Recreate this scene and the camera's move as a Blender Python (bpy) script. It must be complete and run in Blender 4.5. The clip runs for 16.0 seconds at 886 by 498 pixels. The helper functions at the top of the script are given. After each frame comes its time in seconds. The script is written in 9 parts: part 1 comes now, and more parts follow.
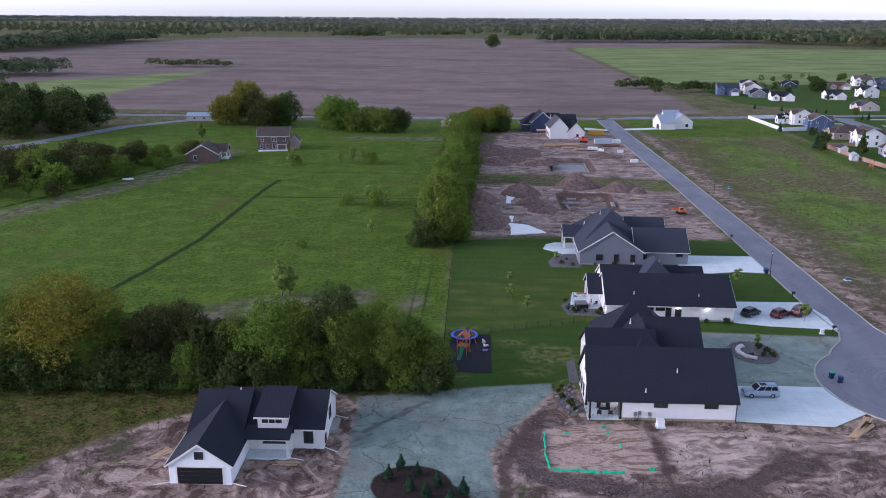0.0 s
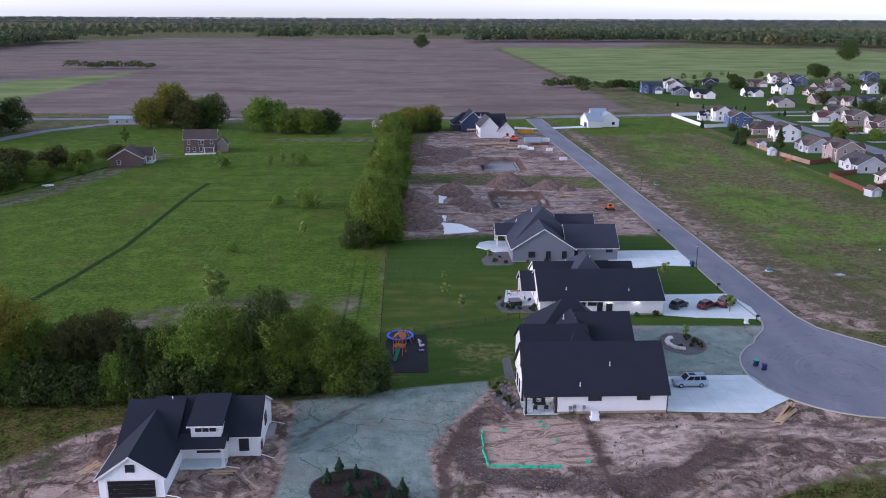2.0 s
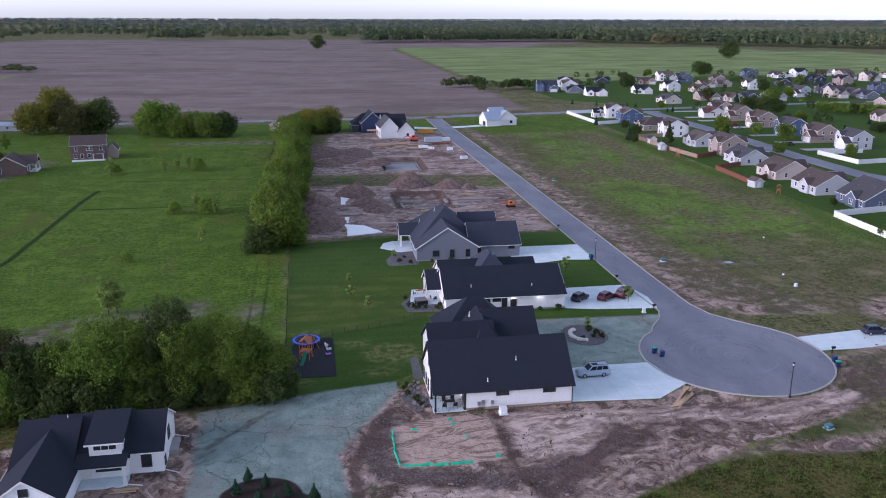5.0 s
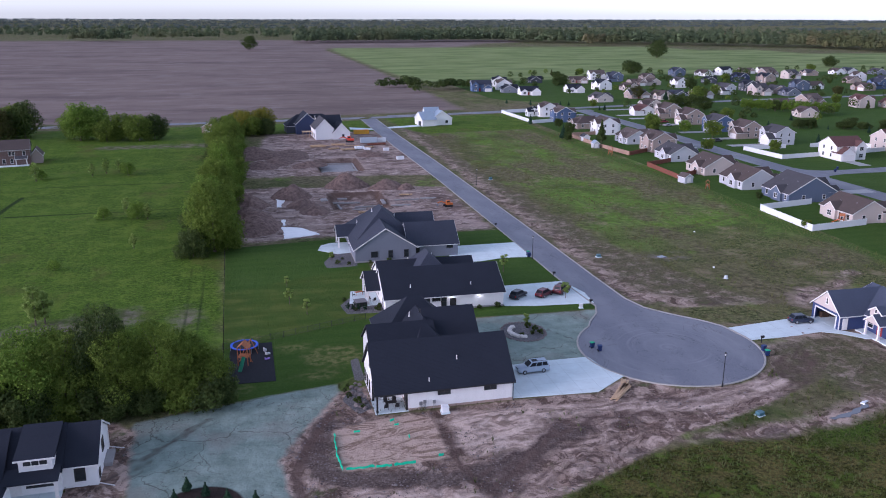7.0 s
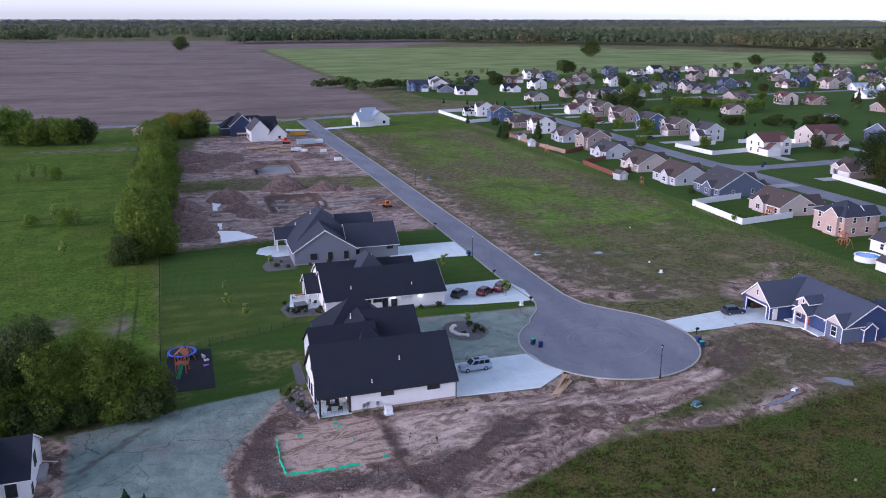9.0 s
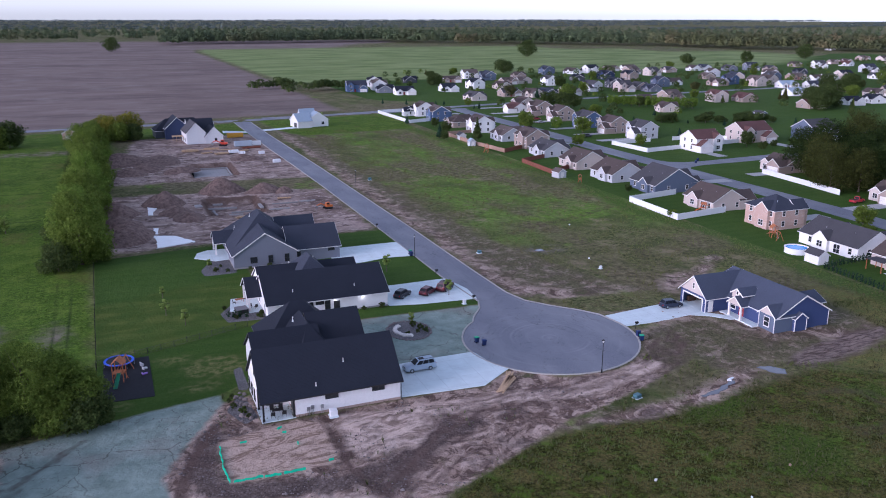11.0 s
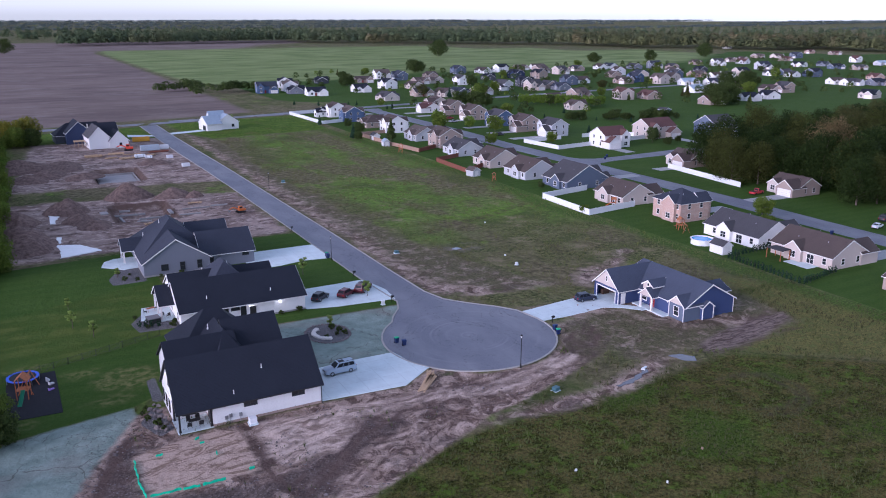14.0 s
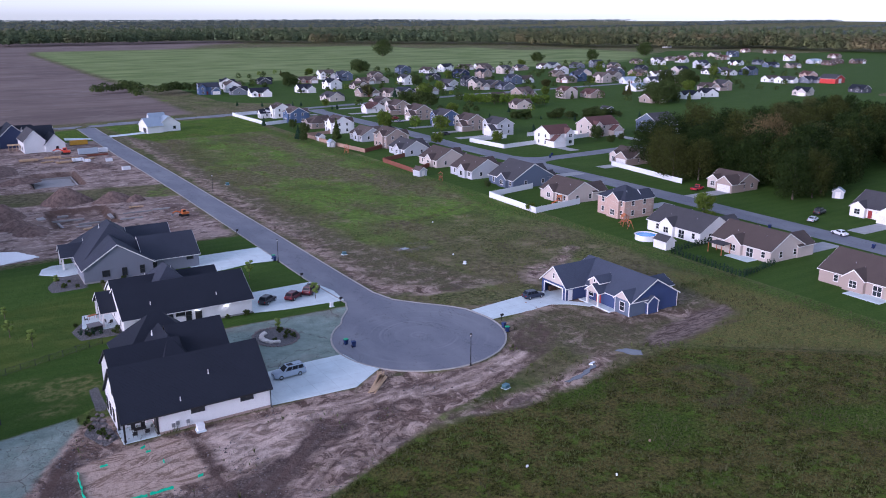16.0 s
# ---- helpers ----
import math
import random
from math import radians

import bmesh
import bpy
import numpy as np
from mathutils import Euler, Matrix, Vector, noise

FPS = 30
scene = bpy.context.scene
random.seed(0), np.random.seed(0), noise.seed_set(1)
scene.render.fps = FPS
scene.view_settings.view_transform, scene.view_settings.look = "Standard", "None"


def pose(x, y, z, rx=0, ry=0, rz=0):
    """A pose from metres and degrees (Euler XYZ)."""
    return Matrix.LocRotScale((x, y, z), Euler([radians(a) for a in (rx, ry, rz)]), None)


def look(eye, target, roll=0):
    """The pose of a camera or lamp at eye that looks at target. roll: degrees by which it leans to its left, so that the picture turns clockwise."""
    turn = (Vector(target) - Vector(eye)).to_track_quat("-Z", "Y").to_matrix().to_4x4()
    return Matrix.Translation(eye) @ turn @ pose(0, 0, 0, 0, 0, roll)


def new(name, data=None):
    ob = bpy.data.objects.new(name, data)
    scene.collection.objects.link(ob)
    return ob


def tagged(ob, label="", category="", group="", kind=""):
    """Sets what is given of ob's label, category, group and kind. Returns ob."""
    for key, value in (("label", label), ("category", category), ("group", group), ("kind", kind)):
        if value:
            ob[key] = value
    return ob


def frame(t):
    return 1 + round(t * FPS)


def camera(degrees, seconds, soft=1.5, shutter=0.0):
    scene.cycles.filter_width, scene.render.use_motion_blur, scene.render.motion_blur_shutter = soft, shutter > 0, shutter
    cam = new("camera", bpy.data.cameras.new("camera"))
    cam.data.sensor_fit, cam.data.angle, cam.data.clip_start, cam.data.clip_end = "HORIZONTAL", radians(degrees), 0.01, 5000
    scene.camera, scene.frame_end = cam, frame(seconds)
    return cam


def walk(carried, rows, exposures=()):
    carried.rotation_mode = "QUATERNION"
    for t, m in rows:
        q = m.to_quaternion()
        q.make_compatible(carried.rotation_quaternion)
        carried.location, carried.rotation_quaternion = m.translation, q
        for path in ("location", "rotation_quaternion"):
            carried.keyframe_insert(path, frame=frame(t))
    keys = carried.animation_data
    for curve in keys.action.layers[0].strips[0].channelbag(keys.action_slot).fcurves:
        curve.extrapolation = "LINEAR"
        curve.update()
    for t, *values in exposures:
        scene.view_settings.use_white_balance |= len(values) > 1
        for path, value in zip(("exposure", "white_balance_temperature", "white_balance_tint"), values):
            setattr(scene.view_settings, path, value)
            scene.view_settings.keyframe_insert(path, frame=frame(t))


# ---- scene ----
cam = camera(56.59, 16.0, soft=1.0)
EYE = Vector((0.0, 0.0, 55.0))
# seconds, heading (degrees to the left of +y), tilt, lean: the camera hovers and pans
PATH = [
    (0.0, 3.173, -15.996, 0.320),
    (1.0, 0.753, -15.975, 0.295),
    (2.0, -1.627, -15.955, 0.271),
    (3.0, -3.970, -15.937, 0.248),
    (4.0, -6.278, -15.920, 0.226),
    (5.0, -8.552, -15.905, 0.204),
    (6.0, -10.794, -15.892, 0.183),
    (7.0, -13.005, -15.880, 0.163),
    (8.0, -15.184, -15.870, 0.144),
    (9.0, -17.330, -15.862, 0.125),
    (10.0, -19.443, -15.855, 0.107),
    (11.0, -21.520, -15.850, 0.090),
    (12.0, -23.559, -15.846, 0.074),
    (13.0, -25.557, -15.845, 0.058),
    (14.0, -27.511, -15.844, 0.043),
    (15.0, -29.416, -15.846, 0.029),
    (16.0, -31.267, -15.849, 0.015),
]


def heading(yaw, pitch):
    a, b = radians(yaw), radians(pitch)
    return Vector((-math.sin(a) * math.cos(b), math.cos(a) * math.cos(b), math.sin(b)))


walk(cam, [(t, look(EYE, EYE + 100 * heading(yaw, pitch), roll)) for t, yaw, pitch, roll in PATH], exposures=[(0.0, 0.92, 5330, 22.5), (16.0, 0.81, 5110, 26)])

# ---- light: dusk, low soft sun in the west, bright even sky ----
SUN_EL, SUN_AZ = 12.0, 258.0
world = bpy.data.worlds.new("dusk_sky")
scene.world = world
world.use_nodes = True
wn = world.node_tree.nodes
wn.clear()
w_out = wn.new("ShaderNodeOutputWorld")
w_bg = wn.new("ShaderNodeBackground")
w_sky = wn.new("ShaderNodeTexSky")
w_sky.sky_type = "NISHITA"
w_sky.sun_disc = False
w_sky.sun_elevation, w_sky.sun_rotation = radians(SUN_EL), radians(SUN_AZ)
w_sky.air_density, w_sky.dust_density, w_sky.ozone_density = 1.0, 0.6, 1.5
w_hsv = wn.new("ShaderNodeHueSaturation")
w_hsv.inputs["Saturation"].default_value = 0.32
world.node_tree.links.new(w_sky.outputs[0], w_hsv.inputs["Color"])
world.node_tree.links.new(w_hsv.outputs[0], w_bg.inputs[0])
world.node_tree.links.new(w_bg.outputs[0], w_out.inputs[0])
w_bg.inputs[1].default_value = 0.15
sun_data = bpy.data.lights.new("sun", "SUN")
sun_data.energy, sun_data.angle, sun_data.color = 2.0, radians(32), (1.0, 0.80, 0.72)
sun = new("sun", sun_data)
a_, e_ = radians(SUN_AZ), radians(SUN_EL)
sun.matrix_world = look((0, 0, 120), Vector((0, 0, 120)) - Vector((math.sin(a_) * math.cos(e_), math.cos(a_) * math.cos(e_), math.sin(e_))))

# ---- materials ----


class Net:
    """A small builder of shader nodes."""

    def __init__(self, name):
        self.m = bpy.data.materials.new(name)
        self.m.use_nodes = True
        self.t = self.m.node_tree
        self.b = self.t.nodes["Principled BSDF"]
        self.pos = None

    def put(self, socket, value):
        if isinstance(value, bpy.types.NodeSocket):
            self.t.links.new(value, socket)
        elif isinstance(value, (tuple, list)) and len(value) == 3 and socket.type == "RGBA":
            socket.default_value = (*value, 1)
        else:
            socket.default_value = value

    def where(self, local=False):
        if local:
            return self.t.nodes.new("ShaderNodeTexCoord").outputs["Object"]
        if self.pos is None:
            self.pos = self.t.nodes.new("ShaderNodeNewGeometry").outputs["Position"]
        return self.pos

    def noise(self, scale, detail=3, rough=0.55, stretch=None, local=False, warp=0.0):
        n = self.t.nodes.new("ShaderNodeTexNoise")
        v = self.where(local)
        if stretch:
            mp = self.t.nodes.new("ShaderNodeMapping")
            self.put(mp.inputs["Vector"], v)
            mp.inputs["Scale"].default_value = stretch
            v = mp.outputs[0]
        self.put(n.inputs["Vector"], v)
        for key, value in (("Scale", scale), ("Detail", detail), ("Roughness", rough), ("Distortion", warp)):
            n.inputs[key].default_value = value
        return n.outputs["Fac"]

    def voronoi(self, scale, feature="F1", stretch=None):
        n = self.t.nodes.new("ShaderNodeTexVoronoi")
        n.feature = feature
        v = self.where()
        if stretch:
            mp = self.t.nodes.new("ShaderNodeMapping")
            self.put(mp.inputs["Vector"], v)
            mp.inputs["Scale"].default_value = stretch
            v = mp.outputs[0]
        self.put(n.inputs["Vector"], v)
        n.inputs["Scale"].default_value = scale
        return n.outputs["Distance"]

    def crackle(self, scale, amp):
        """Wandering crack lines: distance to the edges of warped cells."""
        w = self.t.nodes.new("ShaderNodeTexNoise")
        self.put(w.inputs["Vector"], self.where())
        w.inputs["Scale"].default_value, w.inputs["Detail"].default_value = scale * 3, 4
        vm = self.t.nodes.new("ShaderNodeVectorMath")
        vm.operation = "MULTIPLY_ADD"
        self.put(vm.inputs[0], w.outputs["Color"])
        vm.inputs[1].default_value = (amp, amp, 0)
        self.put(vm.inputs[2], self.where())
        n = self.t.nodes.new("ShaderNodeTexVoronoi")
        n.feature, n.voronoi_dimensions = "DISTANCE_TO_EDGE", "2D"
        self.put(n.inputs["Vector"], vm.outputs[0])
        n.inputs["Scale"].default_value = scale
        return n.outputs["Distance"]

    def wave(self, scale, axis="Z", distort=0.0, profile="SIN", local=True):
        n = self.t.nodes.new("ShaderNodeTexWave")
        n.bands_direction, n.wave_profile = axis, profile
        self.put(n.inputs["Vector"], self.where(local))
        n.inputs["Scale"].default_value = scale
        n.inputs["Distortion"].default_value = distort
        return n.outputs["Fac"]

    def math(self, op, a, b=0.0, clamp=False):
        n = self.t.nodes.new("ShaderNodeMath")
        n.operation, n.use_clamp = op, clamp
        self.put(n.inputs[0], a)
        self.put(n.inputs[1], b)
        return n.outputs[0]

    def span(self, a, lo, hi, to=(0.0, 1.0)):
        n = self.t.nodes.new("ShaderNodeMapRange")
        self.put(n.inputs[0], a)
        for k, v in enumerate((lo, hi, *to)):
            n.inputs[k + 1].default_value = v
        return n.outputs[0]

    def mix(self, fac, a, b):
        n = self.t.nodes.new("ShaderNodeMix")
        n.data_type = "RGBA"
        self.put(n.inputs[0], fac)
        self.put(n.inputs[6], a)
        self.put(n.inputs[7], b)
        return n.outputs[2]

    def attr(self, name):
        n = self.t.nodes.new("ShaderNodeAttribute")
        n.attribute_name = name
        return n.outputs["Fac"]

    def edge(self, name, amp=1.0, soft=0.4, scale=0.35, push=0.0, wide=0.0):
        """How far inside a region: its distance field with a ragged border."""
        d = self.math("ADD", self.attr(name), self.math("MULTIPLY", self.math("SUBTRACT", self.noise(scale, 5, 0.65), 0.5 - push), 2 * amp))
        if wide:
            d = self.math("ADD", d, self.math("MULTIPLY", self.math("SUBTRACT", self.noise(0.06, 3, 0.6), 0.5), 2 * wide))
        return self.span(d, -soft, soft)

    def island(self):
        return self.t.nodes.new("ShaderNodeNewGeometry").outputs["Random Per Island"]

    def each(self):
        return self.t.nodes.new("ShaderNodeObjectInfo").outputs["Random"]

    def bump(self, height, strength=0.3, distance=0.05):
        n = self.t.nodes.new("ShaderNodeBump")
        n.inputs["Strength"].default_value, n.inputs["Distance"].default_value = strength, distance
        self.put(n.inputs["Height"], height)
        self.put(self.b.inputs["Normal"], n.outputs[0])

    def done(self, color, rough=0.8, metal=0.0, spec=0.4):
        self.put(self.b.inputs["Base Color"], color)
        self.put(self.b.inputs["Roughness"], rough)
        self.b.inputs["Metallic"].default_value = metal
        self.b.inputs["Specular IOR Level"].default_value = spec
        return self.m


def mul(c, k):
    return tuple(v * k for v in c)


def plain(name, color, rough=0.6, metal=0.0, var=0.12, scale=3.0, spec=0.4, local=True):
    """Paint, plastic, metal: one colour with soft wear at two scales."""
    n = Net(name)
    f = n.math("ADD", n.math("MULTIPLY", n.noise(scale, 4, local=local), 0.6), n.math("MULTIPLY", n.noise(scale * 9, 2, local=local), 0.4))
    col = n.mix(n.span(f, 0.3, 0.7), mul(color, 1 - var), mul(color, 1 + var))
    return n.done(col, n.span(f, 0.3, 0.7, (max(0.05, rough - 0.08), min(1, rough + 0.08))), metal, spec)


def siding(name, color, axis="Z", pitch=0.16, rough=0.62):
    """Lap siding or boards: a shadow line painted into the colour at each course, faint streaks."""
    n = Net(name)
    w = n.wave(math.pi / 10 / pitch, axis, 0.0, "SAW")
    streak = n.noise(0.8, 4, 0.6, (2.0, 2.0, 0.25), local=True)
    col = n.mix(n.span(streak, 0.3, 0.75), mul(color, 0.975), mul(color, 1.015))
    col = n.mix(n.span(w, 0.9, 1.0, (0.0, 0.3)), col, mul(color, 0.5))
    n.bump(w, 0.5, 0.02)
    return n.done(col, rough, 0, 0.3)


def brickwork(name, color, mortar):
    n = Net(name)
    t = n.t.nodes.new("ShaderNodeTexBrick")
    mp = n.t.nodes.new("ShaderNodeMapping")
    mp.inputs["Rotation"].default_value = (radians(90), 0, radians(38))
    n.put(mp.inputs["Vector"], n.where(True))
    n.put(t.inputs["Vector"], mp.outputs[0])
    t.inputs["Scale"].default_value = 2.2
    n.put(t.inputs["Color1"], mul(color, 0.8))
    n.put(t.inputs["Color2"], mul(color, 1.2))
    n.put(t.inputs["Mortar"], mortar)
    col = n.mix(n.span(n.noise(0.7, 3, local=True), 0.35, 0.7), t.outputs[0], color)
    return n.done(col, 0.85, 0, 0.2)


def shingles(name, color):
    """Asphalt shingle roof: courses, speckle, weathered patches, slight sheen."""
    n = Net(name)
    speck = n.noise(7.0, 3, 0.7, local=True)
    patch = n.noise(0.35, 3, 0.55, local=True)
    course = n.wave(math.pi / 10 / 0.14, "Z", 0.6, "SAW")
    col = n.mix(n.span(speck, 0.3, 0.7), mul(color, 0.72), mul(color, 1.3))
    col = n.mix(n.span(patch, 0.35, 0.7, (0.0, 0.5)), col, mul(color, 1.25))
    col = n.mix(n.span(course, 0.85, 1.0, (0, 0.45)), col, mul(color, 0.45))
    n.bump(n.math("ADD", course, speck), 0.5, 0.02)
    return n.done(col, n.span(speck, 0.2, 0.8, (0.75, 0.95)), 0, 0.2)


def foliage(name, dark, light, tip, trans=0.36, height=10.0):
    n = Net(name)
    r = n.island()
    big = n.noise(0.45, 3, 0.6)
    col = n.mix(n.span(big, 0.35, 0.68), dark, light)
    col = n.mix(n.span(r, 0.45, 1.0, (0.0, 0.55)), col, tip)
    col = n.mix(n.span(n.each(), 0, 1, (0.0, 0.30)), col, mul(light, 0.7))
    n.done(col, 0.8, 0, 0.08)
    n.b.inputs["Subsurface Weight"].default_value = 0.0
    t = n.t.nodes
    tr = t.new("ShaderNodeBsdfTranslucent")
    mx = t.new("ShaderNodeMixShader")
    mx.inputs[0].default_value = trans
    n.put(tr.inputs[0], col)
    n.t.links.new(n.b.outputs[0], mx.inputs[1])
    n.t.links.new(tr.outputs[0], mx.inputs[2])
    n.t.links.new(mx.outputs[0], t["Material Output"].inputs[0])
    return n.m


def far_leaves(name, dark, light, tip):
    """Leaves of far woods: each tree and each stand has its own tone."""
    n = Net(name)
    stand = n.noise(0.012, 3, 0.6)
    single = n.noise(0.07, 2, 0.5, (1, 1, 0.25))
    col = n.mix(n.span(single, 0.36, 0.64), dark, light)
    col = n.mix(n.span(stand, 0.50, 0.66, (0, 0.7)), col, tip)
    col = n.mix(n.span(n.island(), 0.6, 1.0, (0, 0.3)), col, mul(light, 1.25))
    return n.done(col, 0.8, 0, 0.15)


def glassy(name, color=(0.02, 0.025, 0.03), rough=0.08):
    n = Net(name)
    f = n.noise(1.5, 2, local=True)
    return n.done(n.mix(f, mul(color, 0.6), mul(color, 1.5)), rough, 0, 0.6 if rough < 0.1 else 0.12)


def bark():
    n = Net("bark")
    f = n.noise(4.0, 5, 0.65, (6, 6, 0.8), local=True)
    n.bump(f, 0.6, 0.05)
    return n.done(n.mix(n.span(f, 0.3, 0.7), (0.06, 0.045, 0.035), (0.17, 0.135, 0.11)), 0.9, 0, 0.2)


def ground_material():
    """Meadow, rough field, mown lawn, bare dirt, sprayed seed mulch, ploughed soil; each inside its own ragged border."""
    n = Net("ground_cover")
    fine = n.noise(1.6, 5, 0.7)
    tuft = n.noise(0.55, 4, 0.65)
    mid = n.noise(0.12, 4, 0.6)
    big = n.noise(0.022, 3, 0.55)
    # rough vacant field
    rough = n.mix(n.span(n.noise(0.9, 5, 0.72), 0.40, 0.60), (0.033, 0.042, 0.015), (0.128, 0.138, 0.051))
    rough = n.mix(n.span(mid, 0.48, 0.60, (0, 0.7)), rough, (0.166, 0.148, 0.079))
    rough = n.mix(n.span(n.noise(1.3, 4, 0.7), 0.50, 0.66, (0, 0.7)), rough, (0.237, 0.211, 0.105))
    rough = n.mix(n.math("MULTIPLY", n.span(big, 0.40, 0.56, (0.1, 0.85)), n.edge("fresh", 6.0, 6.0, 0.05, 0.0, 5.0)), rough, n.mix(n.span(tuft, 0.35, 0.65), (0.074, 0.143, 0.018), (0.166, 0.269, 0.041)))
    rough = n.mix(n.span(n.noise(0.05, 6, 0.7), 0.50, 0.58, (0, 0.7)), rough, n.mix(fine, (0.038, 0.051, 0.017), (0.096, 0.118, 0.037)))
    rough = n.mix(n.span(n.noise(0.08, 6, 0.7), 0.56, 0.64, (0, 0.6)), rough, (0.275, 0.218, 0.141))
    rough = n.mix(n.span(n.noise(0.028, 5, 0.62, (1.6, 0.7, 1)), 0.47, 0.58, (0, 0.85)), rough, n.mix(n.span(tuft, 0.38, 0.62), (0.077, 0.067, 0.038), (0.205, 0.173, 0.102)))
    rough = n.mix(n.span(n.noise(0.06, 4, 0.6, (1.0, 0.8, 1)), 0.60, 0.70, (0, 0.8)), rough, n.mix(n.span(tuft, 0.38, 0.62), (0.077, 0.143, 0.015), (0.182, 0.282, 0.038)))
    # dense weeds south of the lot line, a paler hay strip north of it
    stalk = n.noise(1.9, 6, 0.78)
    weedy = n.mix(n.span(stalk, 0.40, 0.60), (0.015, 0.017, 0.005), (0.076, 0.081, 0.017))
    weedy = n.mix(n.span(n.noise(0.5, 5, 0.72), 0.50, 0.62, (0, 0.85)), weedy, n.mix(stalk, (0.056, 0.095, 0.011), (0.127, 0.189, 0.028)))
    weedy = n.mix(n.span(n.noise(0.24, 6, 0.74), 0.46, 0.56, (0, 0.75)), weedy, n.mix(n.span(stalk, 0.35, 0.65), (0.043, 0.037, 0.013), (0.178, 0.146, 0.053)))
    weedy = n.mix(n.span(n.noise(0.045, 4, 0.6), 0.52, 0.62, (0, 0.75)), weedy, n.mix(n.span(stalk, 0.4, 0.6), (0.024, 0.049, 0.007), (0.082, 0.134, 0.018)))
    rough = n.mix(n.edge("weedy", 1.2, 1.0, 0.4, 0.0, 1.0), rough, weedy)
    hay = n.mix(n.span(stalk, 0.36, 0.64), (0.070, 0.072, 0.020), (0.225, 0.202, 0.068))
    hay = n.mix(n.span(tuft, 0.48, 0.62, (0, 0.7)), hay, (0.098, 0.132, 0.034))
    rough = n.mix(n.math("MULTIPLY", n.edge("hay", 2.4, 2.0, 0.2, 0.0, 2.0), 0.9), rough, hay)
    rough = n.mix(n.math("MULTIPLY", n.edge("edge_weeds", 2.2, 1.6, 0.3, 0.0, 2.0), 0.85), rough, n.mix(n.span(stalk, 0.38, 0.62), (0.028, 0.056, 0.010), (0.105, 0.170, 0.030)))
    rough = n.mix(n.math("MULTIPLY", n.edge("ring", 0.3, 0.4, 0.8), 0.7), rough, (0.080, 0.068, 0.042))
    # lush meadow
    blade = n.noise(0.6, 6, 0.74)
    lush = n.mix(n.span(blade, 0.34, 0.66), (0.052, 0.103, 0.010), (0.125, 0.192, 0.022))
    lush = n.mix(n.span(n.noise(1.1, 5, 0.75), 0.42, 0.58, (0.8, 0.0)), lush, (0.022, 0.047, 0.006))
    lush = n.mix(n.span(n.noise(0.10, 6, 0.7, (0.35, 1.5, 1), False, 0.8), 0.50, 0.62, (0, 0.35)), lush, (0.035, 0.070, 0.007))
    lush = n.mix(n.span(n.noise(0.03, 5, 0.65, (0.8, 1.1, 1)), 0.42, 0.64, (0, 0.5)), lush, (0.073, 0.131, 0.014))
    lush = n.mix(n.span(n.noise(2.6, 4, 0.7), 0.52, 0.68, (0, 0.6)), lush, (0.169, 0.236, 0.043))
    lush = n.mix(n.span(n.noise(0.16, 6, 0.72), 0.48, 0.64, (0, 0.4)), lush, (0.164, 0.218, 0.033))
    lush = n.mix(n.span(n.noise(0.045, 5, 0.66, (1.2, 0.8, 1)), 0.56, 0.68, (0, 0.7)), lush, (0.098, 0.099, 0.027))
    col = n.mix(n.edge("meadow", 2.6, 2.0, 0.2, 0.0, 4.0), rough, lush)
    brush = n.mix(n.span(n.noise(0.28, 4), 0.4, 0.6), (0.075, 0.085, 0.035), (0.190, 0.160, 0.130))
    col = n.mix(n.math("MULTIPLY", n.edge("brush", 2.5, 2.0, 0.18), n.span(n.noise(0.3, 5, 0.7), 0.38, 0.52)), col, brush)
    # mown lawn with faint passes
    passes = n.span(n.wave(0.08, "Y", 1.6, "SIN", False), 0.35, 0.65)
    lawn = n.mix(passes, (0.048, 0.090, 0.016), (0.056, 0.098, 0.018))
    lawn = n.mix(n.span(n.noise(0.09, 5, 0.62), 0.46, 0.66, (0, 0.75)), lawn, (0.066, 0.108, 0.022))
    lawn = n.mix(n.span(fine, 0.4, 0.7, (0, 0.6)), lawn, (0.026, 0.066, 0.009))
    lawn = n.mix(n.span(n.noise(2.4, 4, 0.7), 0.54, 0.70, (0, 0.5)), lawn, (0.090, 0.130, 0.034))
    cut = n.span(n.noise(0.30, 3, 0.5, (0.18, 1.0, 1)), 0.42, 0.58)
    olive = n.mix(cut, (0.062, 0.092, 0.017), (0.092, 0.118, 0.026))
    olive = n.mix(n.span(n.noise(0.14, 4, 0.6), 0.44, 0.62, (0.65, 0)), olive, (0.044, 0.086, 0.015))
    lawn = n.mix(n.edge("olive", 0.6, 0.5), lawn, olive)
    worn = n.math("MULTIPLY", n.edge("worn", 1.8, 1.2, 0.5), n.span(n.noise(0.8, 5, 0.7), 0.42, 0.62))
    lawn = n.mix(worn, lawn, (0.190, 0.178, 0.070))
    col = n.mix(n.edge("lawn", 0.12, 0.2), col, lawn)
    # far fields
    rows = n.noise(0.05, 5, 0.66, (0.45, 1.3, 1), False, 0.6)
    plough = n.mix(n.span(rows, 0.36, 0.62), (0.164, 0.126, 0.114), (0.220, 0.172, 0.152))
    plough = n.mix(n.span(n.noise(0.008, 5, 0.62, (0.7, 1.9, 1)), 0.46, 0.66, (0, 0.7)), plough, (0.116, 0.088, 0.080))
    plough = n.mix(n.span(n.noise(0.03, 6, 0.7), 0.52, 0.68, (0, 0.6)), plough, (0.250, 0.212, 0.192))
    col = n.mix(n.edge("plough", 5.0, 3.0, 0.03), col, plough)
